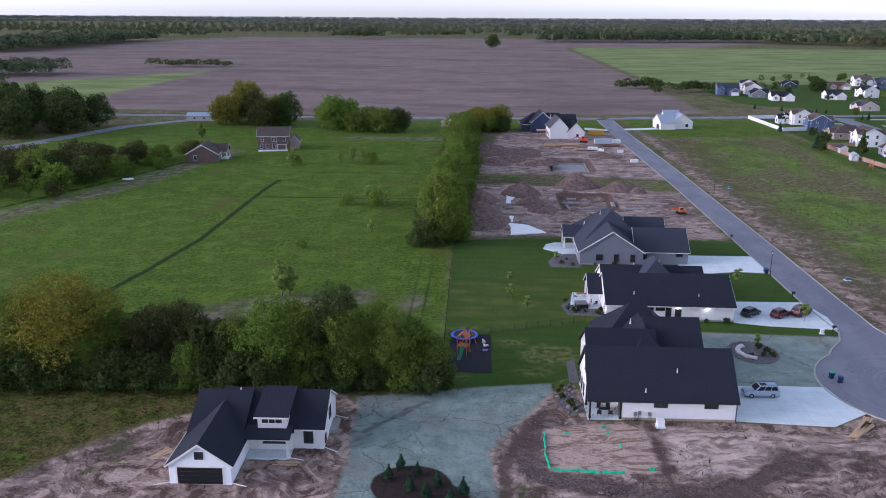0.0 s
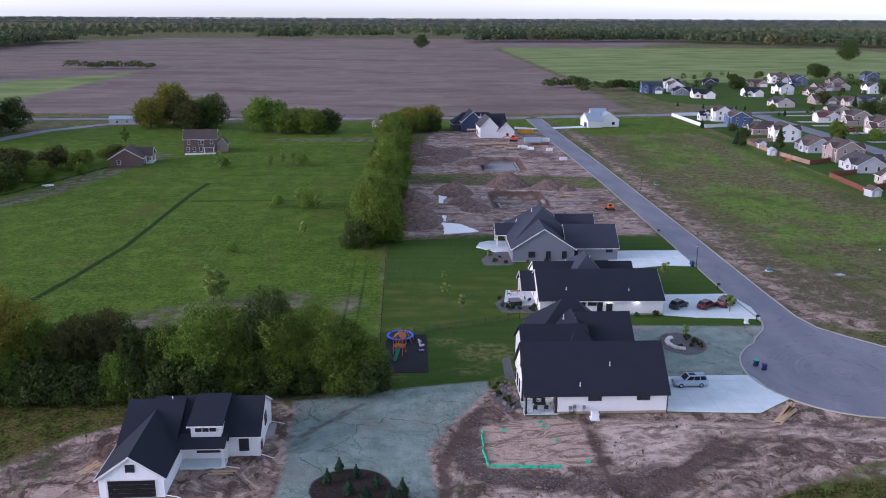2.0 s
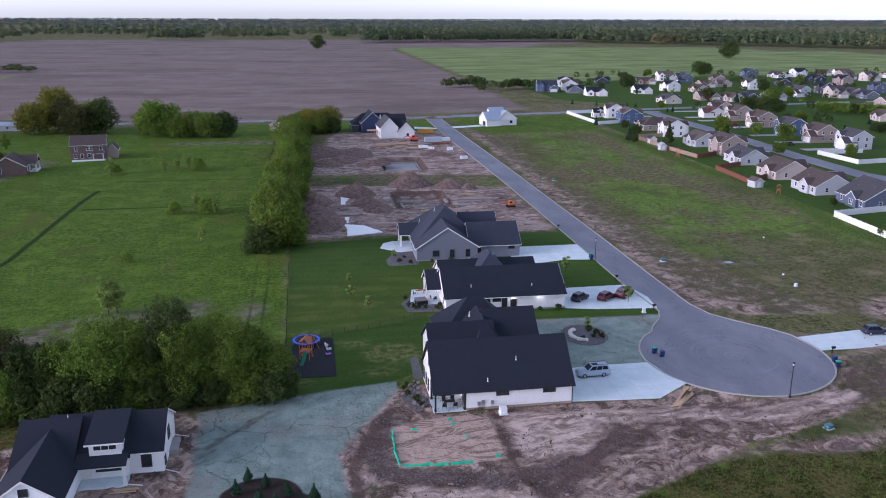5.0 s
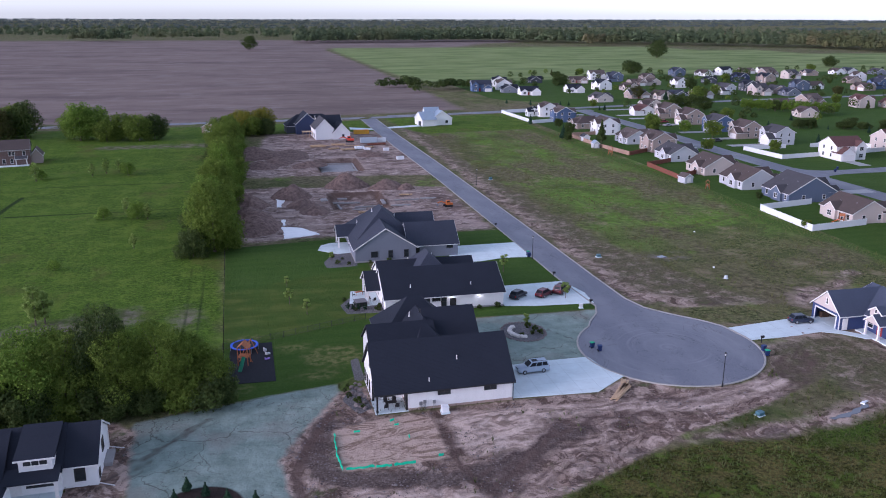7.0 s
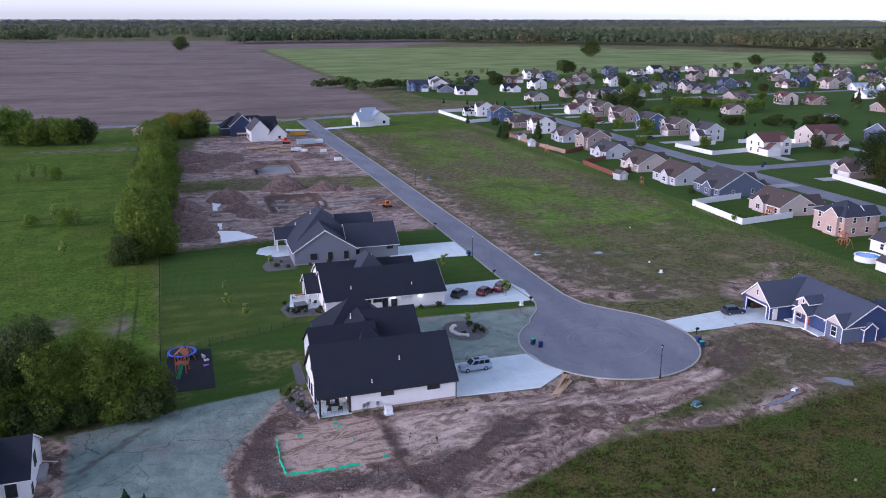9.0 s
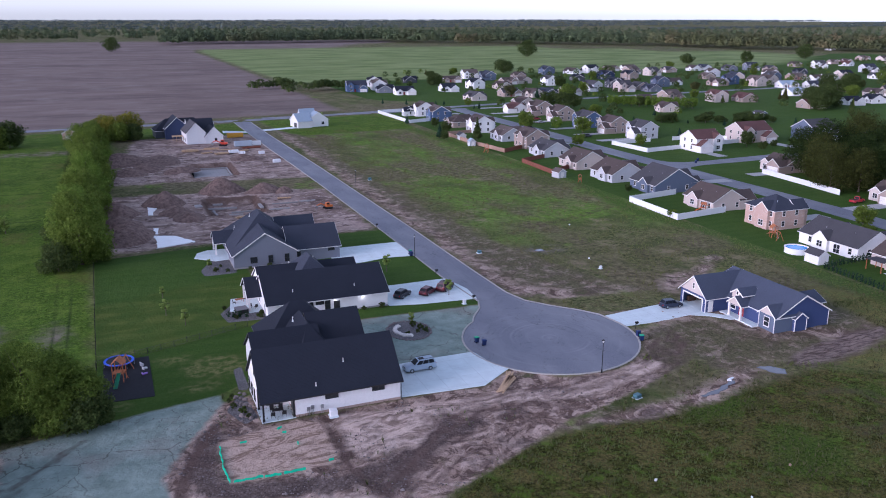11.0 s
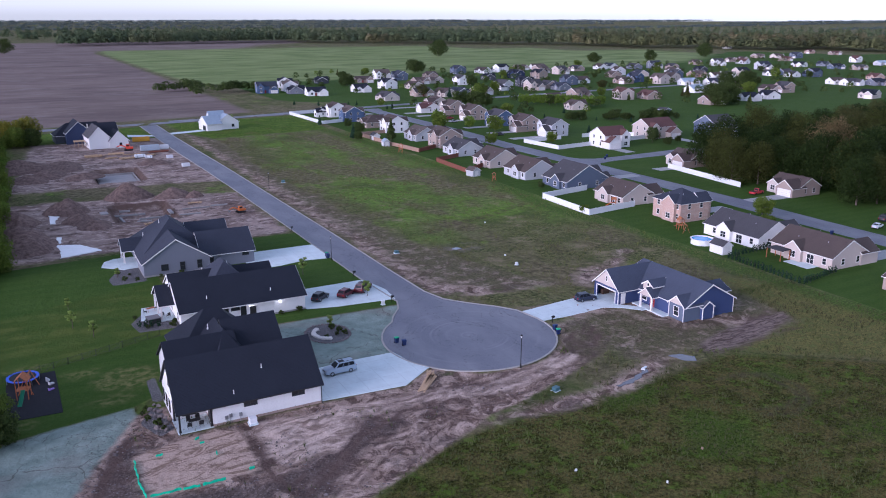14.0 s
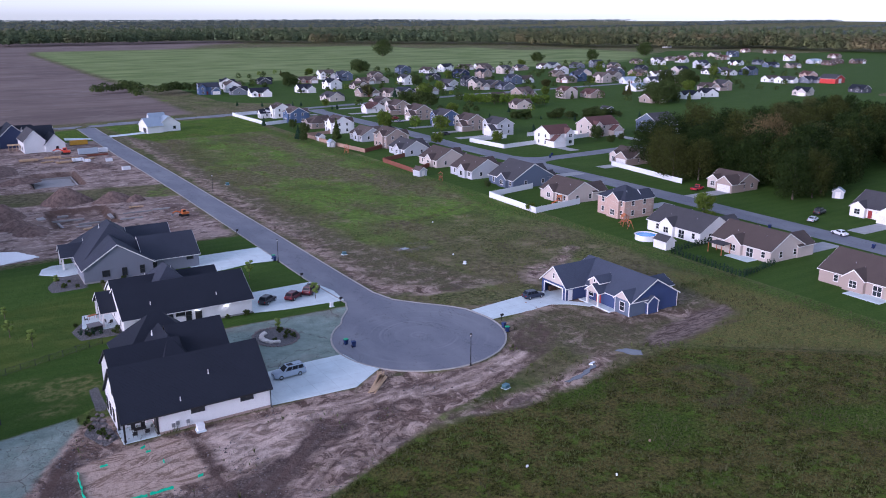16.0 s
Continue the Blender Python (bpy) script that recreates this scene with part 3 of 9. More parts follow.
# the street runs north from the turning circle
west_side = [(57.8, 450), (58.6, 395), (59.6, 348), (60.9, 308), (61.9, 262), (62.6, 200), (62.8, 160), (63.8, 142), (62.4, 138.2), (59.4, 134.2)]
bulb = arc(67.6, 119.6, 15.4, 128, 372, 34)
east_side = [(82.0, 126.6), (79.6, 130.2), (75.6, 134.6), (72.4, 139.0), (71.0, 145), (70.7, 160), (70.5, 200), (69.8, 245), (69.0, 300), (67.8, 350), (66.6, 397), (66.0, 450)]
street = west_side + bulb + east_side
PITS = [(23.5, 38.5, 299, 325), (22.5, 38, 237, 260)]
REGION = {
    "meadow": union(inside([(-400, 128), (-7, 118), (-7.5, 204), (-6, 330), (0, 436), (-120, 434), (-190, 396), (-215, 320), (-400, 260)]),
                    inside([(0, 402), (58, 402), (57, 446), (0, 436)]), inside([(72, 385), (140, 395), (146, 460), (72, 452)])),
    "brush": union(inside([(-66, 122), (-34, 122), (-36, 146), (-60, 142)]), inside([(-62, 138), (-53, 149), (-40, 156), (-24.5, 160), (-22, 153), (-32, 145), (-50, 136)]), inside([(-16.4, 158), (-13, 158.6), (-11.5, 149), (-15.6, 146)]), along([(-140, 200), (-118, 262), (-105, 330)], 5), along([(-60, 372), (-22, 372)], 5), disc(93, 171, 5, 4)),
    "lawn": union(inside([(-6.8, 114.2), (10, 117.5), (17, 122), (24, 144), (24, 204), (-8.2, 200)]), inside([(40, 180), (62.3, 178), (62.3, 203.5), (20, 203.5)]), inside([(40, 152), (63.5, 152), (62.8, 178), (40, 178)]),
                  inside([(36, 141), (63.5, 140.5), (65, 150), (36, 150)]), inside([(145, 78), (560, 60), (560, 420), (240, 560), (146, 460)]),
                  inside([(196, 60), (240, 60), (240, 600), (196, 520)]), inside([(160, 540), (300, 430), (700, 340), (1250, 360), (1250, 720), (1000, 960), (640, 800), (160, 700)])),
    "plough": inside([(-900, 540), (-160, 470), (-50, 452), (126, 486), (127, 773), (124, 1192), (116, 1490), (560, 1560), (560, 1780), (-200, 1820), (-560, 1900)]),
    "crop": union(inside([(140, 700), (860, 800), (930, 1060), (545, 1520), (130, 1420), (134, 830)]), inside([(-560, 440), (-258, 478), (-258, 495), (-265, 668), (-276, 848), (-296, 748), (-378, 640), (-560, 600)])),
    "seed": union(inside([(-18.5, 111), (-14, 112), (-7, 113.7), (0, 115.5), (10.2, 117.4), (10.6, 114.5), (10.8, 107.6), (7.5, 102.4), (5, 96.1), (5.2, 85.9), (5.5, 60), (-19, 60), (-19.8, 95), (-19.9, 104)]),
                  inside([(36, 140.6), (63.2, 140), (57.6, 131.5), (54.5, 126), (52.4, 119), (36, 118)])),
    "dirt": union(3 * inside([(-60, 60), (-59, 84), (-53, 93), (-47, 100), (-41, 104.5), (-35, 112), (-22, 112.5), (-18, 109), (-17.4, 95), (-16.6, 60)]),
                  3 * inside([(1.2, 60), (1.6, 86), (0.4, 96), (3.5, 102.4), (6.8, 107.6), (10.4, 114.8), (15, 116), (15, 106), (35, 106.3), (49, 105.8), (55, 110.5), (62, 104), (72, 104), (80, 109), (84, 117), (92, 118), (91, 110), (86, 103), (72, 97), (58, 92), (45, 86), (32, 80), (26, 60)]),
                  inside([(-5, 204.5), (61, 204), (62.5, 262), (40, 268), (-6, 274)]), inside([(-6, 292), (62.5, 284), (62.5, 360), (58, 402), (6, 400)]),
                  inside([(71.5, 142), (82, 137), (100, 136), (94, 150), (87, 170), (83, 215), (80, 290), (82, 380), (71.5, 420)]),
                  inside([(84, 127), (103, 128), (112, 130), (124, 126), (128, 112), (126, 98), (108, 93), (96, 98), (100, 106), (102, 119), (90, 116)]),
                  inside([(84, 118), (102, 119), (104, 106), (96, 96), (86, 98)]), along([(54, 90), (65, 89.5), (76, 90), (85, 93), (92, 97)], 1.6), along([(128, 150), (118, 142), (110, 141), (104, 134)], 2.5)) - 0.4,
    "pad": inside([(8.3, 102.9), (14, 104.4), (19.2, 105.2), (22.6, 103.6), (22.4, 98), (22.4, 92.4), (15, 91.8), (8.4, 91.8)]),
    "pale": union(inside([(24.8, 104.8), (37.4, 103.2), (37.2, 97.0), (32.8, 92.6), (25.4, 91.9), (24.3, 97.5)]), along([(38, 101.5), (50, 101.5), (60, 99.5), (70, 101), (78, 104)], 1.7), along([(10, 86.5), (18, 84.6), (24, 82.5)], 1.0)),
    "stony": union(along([(7.4, 104.5), (5.2, 96.8), (6.2, 91.9), (10.0, 89.6), (16.0, 88.6), (21.8, 87.3), (28.6, 89.0), (34.0, 93.5), (38.8, 96.4)], 1.9), along([(26, 84), (31, 88), (37, 93.4), (43, 96)], 1.2)),
    "dug": union(*[1.0 - np.abs(np.minimum.reduce([PX - x0, x1 - PX, PY - y0, y1 - PY])) for x0, x1, y0, y1 in PITS]),
    "fresh": union(inside([(86, 178), (132, 170), (146, 205), (150, 300), (150, 400), (96, 395), (88, 300)]), disc(96, 112, 9, 5), disc(70, 82, 16, 6), disc(112, 84, 12, 5), disc(40, 70, 10, 5)),
    "verge": union(inside([(84, 129), (103, 129), (112, 132), (126, 127), (129, 112), (127, 98), (116, 107), (119, 126), (102, 128)]), inside([(86, 117.5), (101, 118.6), (104, 106), (112, 104), (118, 92), (108, 90), (96, 94), (86, 99), (78, 98), (80, 108)]), inside([(118, 96), (132, 96), (134, 124), (122, 132), (104, 133), (122, 124)]), inside([(75.5, 150), (84, 141), (104, 134), (98, 150), (88, 172), (86, 215), (84, 290), (84, 420), (74.5, 420), (75, 290), (75.5, 200)])),
    "olive": inside([(-7.8, 166.4), (0.3, 169.1), (10.3, 173.5), (24, 178), (24, 146), (18.5, 144.6), (0.9, 137.8), (-7.4, 135)]),
    "worn": union(disc(11.0, 128.6, 5.2, 4.2), disc(4.6, 133.5, 2.2, 1.4), disc(8.0, 121.5, 2.6, 1.4), disc(-4.6, 118.6, 1.6, 1.0), disc(-3.5, 139.5, 2.4, 1.0)),
    "weedy": union(inside([(-190, 50), (-190, 110), (-80, 112), (-40, 111), (-41, 105.5), (-47, 101), (-53, 94), (-59, 85), (-60, 50)]), inside([(20, 30), (26, 72), (33.4, 80), (38.5, 83), (45, 86.6), (52, 88.6), (60, 89), (68, 89.6), (76, 89.8), (87.3, 90.1), (97.9, 91.6), (102.5, 92.3), (107.8, 88.4), (118.6, 80.7), (130.8, 71.3), (190, 30)])),
    "plot": union(inside([(-5, 206), (62, 205), (62.5, 264), (40, 268), (-6, 274)]), inside([(-6, 292), (62.5, 284), (62.5, 360), (58, 402), (6, 400)])),
    "hay": inside([(104, 93.6), (108, 89.6), (118.6, 81.9), (131, 72.4), (141, 66), (141.6, 90), (140.6, 114), (133, 128), (129, 118), (127, 98), (114, 95.4)]),
    "ring": union(*[along([(93.0 + d, 85.5), (98.7 + d, 85.3 - d), (102.7 - d, 82.9), (102.6 - d, 77.6), (99.6, 73.4 + d), (94.5, 71.8 + d), (90.4, 73.5 + d)], 0.4) for d in (0, 1.9)], *[along([(136.3, 205.4 + d), (116.9, 195.8 + d), (103.6, 191.2 + d), (92.6, 186.2 + d)], 0.4) for d in (0, 1.8)], *[along(arc(119, 157, r, -30, 200, 12), 0.35) for r in (5.2, 6.8)]),
    "edge_weeds": along([(144.5, 60), (143, 80), (142.6, 100), (141.6, 114), (141.3, 132), (143, 150), (144.6, 161), (141, 182), (138.6, 200), (144, 225), (145, 249), (140.6, 275), (140, 352), (134, 440)], 3.4),
    "churn": inside([(98.6, 95.6), (103, 98.4), (108.4, 100.2), (119.6, 102.2), (127.5, 102.4), (126, 99.5), (114.5, 95.2), (106.5, 93.8), (101, 93.2)]),
    "rill": union(*[along([(x + 0.7 * math.sin(1.9 * y + k) + 0.16 * k * (y - 108), y + 0.5 * math.cos(2.3 * x + 2 * k)) for x, y in ((-18.6 + 0.9 * k, 94.6 - 0.5 * k), (-17 + 0.6 * k, 96.6), (-15.4 + 0.4 * k, 99.2), (-13.9 + 0.3 * k, 101.4), (-12.0 + 0.2 * k, 104.2), (-10.2, 107.4), (-8.4 - 0.3 * k, 109.6))], 0.10 + 0.03 * (k % 3)) for k in range(6)],
                  *[along([(x0 + 0.5 * math.sin(j + k), y0 + 0.3 * math.cos(2 * j + k)) for j, (x0, y0) in enumerate(((49.2, 135.2 - k), (50.2 + 0.3 * k, 131.5 - 0.5 * k), (51.6 + 0.5 * k, 127.6), (54.4 + 0.3 * k, 125.2 - 0.3 * k), (57.2, 125.6 - 0.9 * k), (59.4, 123.6 - 0.6 * k)))], 0.10) for k in range(4)]),
    "mulch": union(disc(-8.5, 87.5, 5.0, 4.6), disc(-4.5, 85, 3.2, 3)),
    "gravel": union(disc(45.4, 132, 3.9, 4.6), inside([(10.5, 112), (13.4, 117.2), (14.6, 108), (12.4, 106.8)]), inside([(15.5, 148), (14.6, 153), (18, 159), (23, 159), (23, 147.4)]), inside([(14.5, 178.5), (14, 183), (17, 190), (22, 190), (21.5, 178.8)]), inside([(13.2, 118), (14.8, 118), (14.8, 127), (13.4, 126)])),
    "track": union(*[along([(100 + 1.5 * k, 94.6 + 0.25 * k), (107 + 1.2 * k, 96.2 + 0.5 * k), (114 + 0.8 * k, 98.4 + 0.7 * k), (121 + 0.5 * k, 100.5 + 0.2 * k)], 0.17) for k in (0, 0.9, 2.4, 3.3, 4.8, 5.7)],
                   *[along([(104, 92 + k), (112, 94 + k), (124, 95 + 1.1 * k)], 0.14) for k in (0, 0.9)],
                   *[along([(36, 99.0 + 0.7 * k), (44, 101.6 + 0.75 * k), (52, 102.6 + 0.5 * k), (60, 100.8 + 0.6 * k), (68, 100.6 + 0.4 * k), (76, 103.4 - 0.2 * k), (84, 109 - 0.8 * k)], 0.16) for k in (-3, -2.2, -0.6, 0.2, 1.6)],
                   *[along([(25 + 0.3 * k, 91 + 2.3 * k), (30, 93.5 + 2.1 * k), (36.5, 96.5 + 1.5 * k)], 0.13) for k in range(5)],
                   along([(22.7, 105.2), (22.9, 101.3), (23.4, 95.0), (22.9, 91.8), (24.2, 86.3)], 0.5), along([(8.8, 108.2), (4.6, 99.6), (2.6, 92.4), (3.2, 85.8)], 0.7), along([(24.8, 83.4), (30.6, 88.4), (36.9, 94.6), (42.4, 97.2), (47.4, 98.3)], 0.4)),
    "rut": union(*[along([(x, y + 0.9 * s + 0.5 * math.sin(0.21 * x * (1 + 0.13 * k) + k * 1.7) + k * d) for x, y in base], w) for k, (base, d, w) in enumerate(
        [(curve, d, w) for curve in ([(4, 99), (12, 98), (20, 97.6), (28, 97.6), (36, 98.4), (44, 99.4), (52, 99.8), (60, 99.4), (68, 99.8), (76, 102), (84, 106.5), (90, 112)], [(24, 80), (30, 85), (37, 90.5), (46, 94.4), (56, 96.4), (66, 97.4), (76, 100), (86, 106)]) for d, w in ((-0.45, 0.34), (0.35, 0.3), (0.8, 0.36), (-0.9, 0.3), (0.15, 0.25))]) for s in (-1, 1)],
        *[along([(108 + 1.2 * k, 96 + 0.1 * k), (116 + 0.6 * k, 100 + 0.8 * k), (126 + 0.2 * k, 105 - 1.1 * k)], 0.3) for k in range(6)],
        *[along([(-60 + k, 84 + 2.2 * k), (-50, 90 + 1.7 * k), (-41, 96 + 1.2 * k)], 0.3) for k in range(5)], *[along([(-30 + 1.5 * k, 70), (-29 + 1.3 * k, 80), (-28 + 1.2 * k, 89)], 0.28) for k in range(6)]),
    "path": union(along([(-78, 150), (-75, 169), (-72, 195), (-72, 226), (-72, 257), (-71, 273)], 0.75), along([(-69, 246), (-22, 247)], 0.7), along([(-16, 192), (-19, 241)], 0.3), along([(-11.5, 124), (-12.5, 190)], 0.2), along([(-14.2, 124), (-15.0, 186)], 0.2), along([(-70, 288), (-24, 288)], 0.6), along([(104, 92.9), (108, 88.9), (118.6, 81.2), (131, 71.8), (150, 59)], 0.28), along([(-150, 200), (-128, 262), (-112, 315)], 0.9)),
}
GZ = np.zeros(PX.shape)
near = (PX > -90) & (PX < 150) & (PY < 150)
wob = np.array([noise.noise((x * 0.09, y * 0.09, 0.0)) + 0.5 * noise.noise((x * 0.31, y * 0.31, 4.0)) for x, y in zip(PX.ravel(), PY.ravel())]).reshape(PX.shape)
rough_z = np.array([noise.noise((x * 0.8, y * 1.1, 9.0)) for x, y in zip(PX.ravel(), PY.ravel())]).reshape(PX.shape)
in_dirt = np.clip((REGION["dirt"] - 0.6) / 3.0, 0, 1) * np.clip(1 - REGION["pad"] / 1.5, 0.25, 1)
GZ += -0.10 * (1 + wob) * in_dirt + 0.34 * in_dirt * np.clip(rough_z, -0.4, 1) - 0.10 * np.clip(REGION["rut"] / 0.3 + 0.6, 0, 1) * np.clip(REGION["dirt"], 0, 1)
GZ += np.clip(-REGION["dirt"] / 6, 0, 1) * np.clip(-REGION["lawn"] / 4, 0, 1) * np.clip(-REGION["seed"] / 3, 0, 1) * 0.10 * wob
for (x0, x1, y0, y1), deep in zip(PITS, (2.2, 2.0)):
    pit = np.minimum.reduce([PX - x0, x1 - PX, PY - y0, y1 - PY])
    GZ -= deep * np.clip(pit / 1.2 + 0.5, 0, 1)
GZ = np.where((PY > 600) | (np.abs(PX) > 400), 0.0, GZ)
for x, y, r in ((94.8, 94.3, 6), (81.5, 92, 6), (92, 170.5, 6)):
    GZ *= np.clip(np.hypot(PX - x, PY - y) / r - 0.6, 0, 1)
# far ground lifted to fit the horizon line in the camera's view
GZ += 22.0 * np.clip((np.hypot(PX, PY) - 2600) / 2000, 0, 1) ** 1.5
GZ -= 0.2 * np.clip(inside(street) / 1.0, 0, 1)
ny, nx = PX.shape
ids = np.arange(nx * ny).reshape(ny, nx)
quads = np.stack([ids[:-1, :-1], ids[:-1, 1:], ids[1:, 1:], ids[1:, :-1]], -1).reshape(-1, 4)
g_mesh = bpy.data.meshes.new("ground")
g_mesh.from_pydata(np.stack([PX, PY, GZ], -1).reshape(-1, 3).tolist(), [], quads.tolist())
for key, field in REGION.items():
    g_mesh.attributes.new(key, "FLOAT", "POINT").data.foreach_set("value", np.clip(field, -12, 12).ravel().astype(np.float32))
g_mesh.materials.append(M["ground"])
g_mesh.shade_smooth()
ground = tagged(new("ground", g_mesh), "green fields, mown lawns and bare graded dirt", "ground", kind="structure")


PAVED = []


def slab(name, outline, lift, material, label, category, tall=0.3):
    PAVED.append(outline)
    bm = bmesh.new()
    prism(bm, outline, lift + 0.04, tall)
    return tagged(part(name, bm, material), label, category, kind="structure")


def kerb_line(outline, closed=False, wide=0.35, high=0.13):
    """A kerb that stands a step above the road, joint by joint."""
    bm = bmesh.new()
    pts = [Vector((x, y, 0)) for x, y in outline]
    for a, b in zip(pts, pts[1:] + (pts[:1] if closed else [])):
        step = max(1, round((b - a).length / 3.0))
        side = (b - a).normalized().cross(Vector((0, 0, 1))) * wide
        for k in range(step):
            p, q = a.lerp(b, k / step), a.lerp(b, (k + 1) / step - 0.008)
            low = [bm.verts.new(v - Vector((0, 0, 0.2))) for v in (p, q, q + side, p + side)]
            top = [bm.verts.new(v + Vector((0, 0, high))) for v in (p + side * 0.12, q + side * 0.12, q + side * 0.94, p + side * 0.94)]
            bm.faces.new(top)
            for i in range(4):
                j = (i + 1) % 4
                bm.faces.new((low[i], low[j], top[j], top[i]))
    return tagged(part("kerb", bm, M["kerb"]), "pale concrete kerb along the asphalt street", "kerb", kind="structure")


slab("road", street, 0.0, M["asphalt"], "grey asphalt street ending in a turning circle", "road")
kerb_line(street)
slab("road_cross", [(-240, 443), (-60, 444), (64, 452), (180, 474), (330, 500), (520, 520), (520, 528), (330, 508), (180, 482), (64, 460), (-60, 452), (-240, 451)], 0.0, M["asphalt"], "grey asphalt country road past the fields", "road")
slab("road_west", [(-240, 200), (-228, 200), (-196, 330), (-176, 400), (-140, 444), (-150, 444), (-184, 400), (-206, 330)], 0.0, M["asphalt"], "narrow grey asphalt lane through the meadow", "road")


def ribbon(line, half):
    """The outline of a road of that half width along a centre line."""
    pts = [Vector((*p, 0)) for p in line]
    side = []
    for k, p in enumerate(pts):
        d = (pts[min(k + 1, len(pts) - 1)] - pts[max(k - 1, 0)]).normalized()
        side.append((p, Vector((d.y, -d.x, 0)) * half))
    return [(p + o).to_2d()[:] for p, o in side] + [(p - o).to_2d()[:] for p, o in side[::-1]]


slab("road_tract", ribbon([(192, 40), (192.4, 110), (192.8, 150), (193.6, 180), (193.4, 208), (193, 235), (192.6, 262), (192, 290), (191.8, 310), (192.6, 330), (193.4, 350), (193.8, 380), (193.4, 410), (193, 440), (193.4, 471)], 4.6), 0.0, M["asphalt"], "grey asphalt street of the housing estate", "road")
slab("road_link", ribbon([(75, 462), (120, 466), (158, 467.4), (200, 467)], 3.4), 0.008, M["asphalt"], "grey asphalt lane into the housing estate", "road")
slab("road_branch", [(196.5, 247), (199.6, 251.6), (207, 253.6), (250, 255.5), (300, 252), (360, 262), (360, 270), (300, 260), (250, 264.2), (214, 261), (204, 261.2), (199, 264), (196.6, 270)], 0.012, M["asphalt"], "grey asphalt side street of the housing estate", "road")
slab("driveway_white_house", [(35.4, 106.8), (48.8, 106.0), (55.0, 110.4), (53.2, 114), (52.3, 118.8), (44.8, 118.8), (36, 118.2)], 0.03, M["concrete"], "pale concrete driveway beside the white house", "driveway")
slab("driveway_long_house", [(46.2, 145.9), (52, 144.6), (64.0, 143.6), (64.6, 150), (62.9, 158.2), (49.5, 157.8), (46.2, 157.8)], 0.03, M["concrete"], "pale concrete driveway with parked cars", "driveway")
slab("driveway_grey_house", [(43.7, 176.2), (50, 176.4), (56, 178), (62.7, 177.2), (62.6, 190.4), (46.2, 190.2), (43.7, 188)], 0.03, M["concrete"], "pale concrete driveway of the grey house", "driveway")
slab("driveway_blue_house", [(83.2, 119.5), (90, 119.4), (101.6, 120.6), (101.6, 127.4), (95, 127.2), (82.4, 125.6)], 0.03, M["concrete"], "pale concrete driveway up to the open garage", "driveway")
slab("path_blue_house", [(98, 120.2), (101, 118.4), (103.6, 115.6), (104.8, 115.4), (104.8, 117), (103, 119), (101.4, 120.5)], 0.028, M["concrete"], "curved pale concrete path to the porch", "path")
slab("patio_grey_house", [(13.6, 193.5), (14.6, 197.6), (17, 199.4), (21.4, 199.4), (21.4, 190), (18, 189.4)], 0.05, M["concrete"], "white concrete patio behind the grey house", "patio")
slab("patio_long_house", [(16.6, 154), (17.6, 161), (22.8, 161), (22.8, 152), (19.2, 151.6)], 0.05, M["concrete"], "pale concrete patio behind the long house", "patio")
slab("playground_mat", [(-6.2, 120.8), (1.2, 120.6), (1.0, 136.8), (-6.0, 136.6)], 0.02, plain("black_mulch", (0.020, 0.021, 0.026), 0.9, 0, 0.4, 2.0, 0.2, False), "black rubber mulch square under the play set", "play mat")

# ---- houses ----
SHARED = {}


def shared(key, build):
    if key not in SHARED:
        SHARED[key] = build()
    return SHARED[key]


def chevron(bm, x0, x1, y0, y1, z_eave, z_ridge, thick, axis):
    """A gable roof's two slopes as one bent slab; the ridge runs along the axis."""
    def at(along_ridge, across, z):
        return bm.verts.new((along_ridge, across, z) if axis == "x" else (across, along_ridge, z))
    a0, a1, c0, c1 = (x0, x1, y0, y1) if axis == "x" else (y0, y1, x0, x1)
    mid = (c0 + c1) / 2
    ends = [[at(a, c0, z_eave), at(a, mid, z_ridge), at(a, c1, z_eave), at(a, c1, z_eave - thick), at(a, mid, z_ridge - thick), at(a, c0, z_eave - thick)] for a in (a0, a1)]
    p, q = ends
    for k in range(6):
        bm.faces.new((p[k], p[(k + 1) % 6], q[(k + 1) % 6], q[k]))
    for e in ends:
        bm.faces.new((e[0], e[1], e[4], e[5]))
        bm.faces.new((e[1], e[2], e[3], e[4]))


def gable_walls(bm, x0, x1, y0, y1, z0, h, rise, axis):
    if axis == "x":
        ym = (y0 + y1) / 2
        outline = [(y0, z0), (y1, z0), (y1, h), (ym, h + rise), (y0, h)]
        ends = [[bm.verts.new((x, y, z)) for y, z in outline] for x in (x0, x1)]
    else:
        xm = (x0 + x1) / 2
        outline = [(x0, z0), (x1, z0), (x1, h), (xm, h + rise), (x0, h)]
        ends = [[bm.verts.new((x, y, z)) for x, z in outline] for y in (y0, y1)]
    p, q = ends
    bm.faces.new(p)
    bm.faces.new(q)
    for k in range(5):
        bm.faces.new((p[k], p[(k + 1) % 5], q[(k + 1) % 5], q[k]))


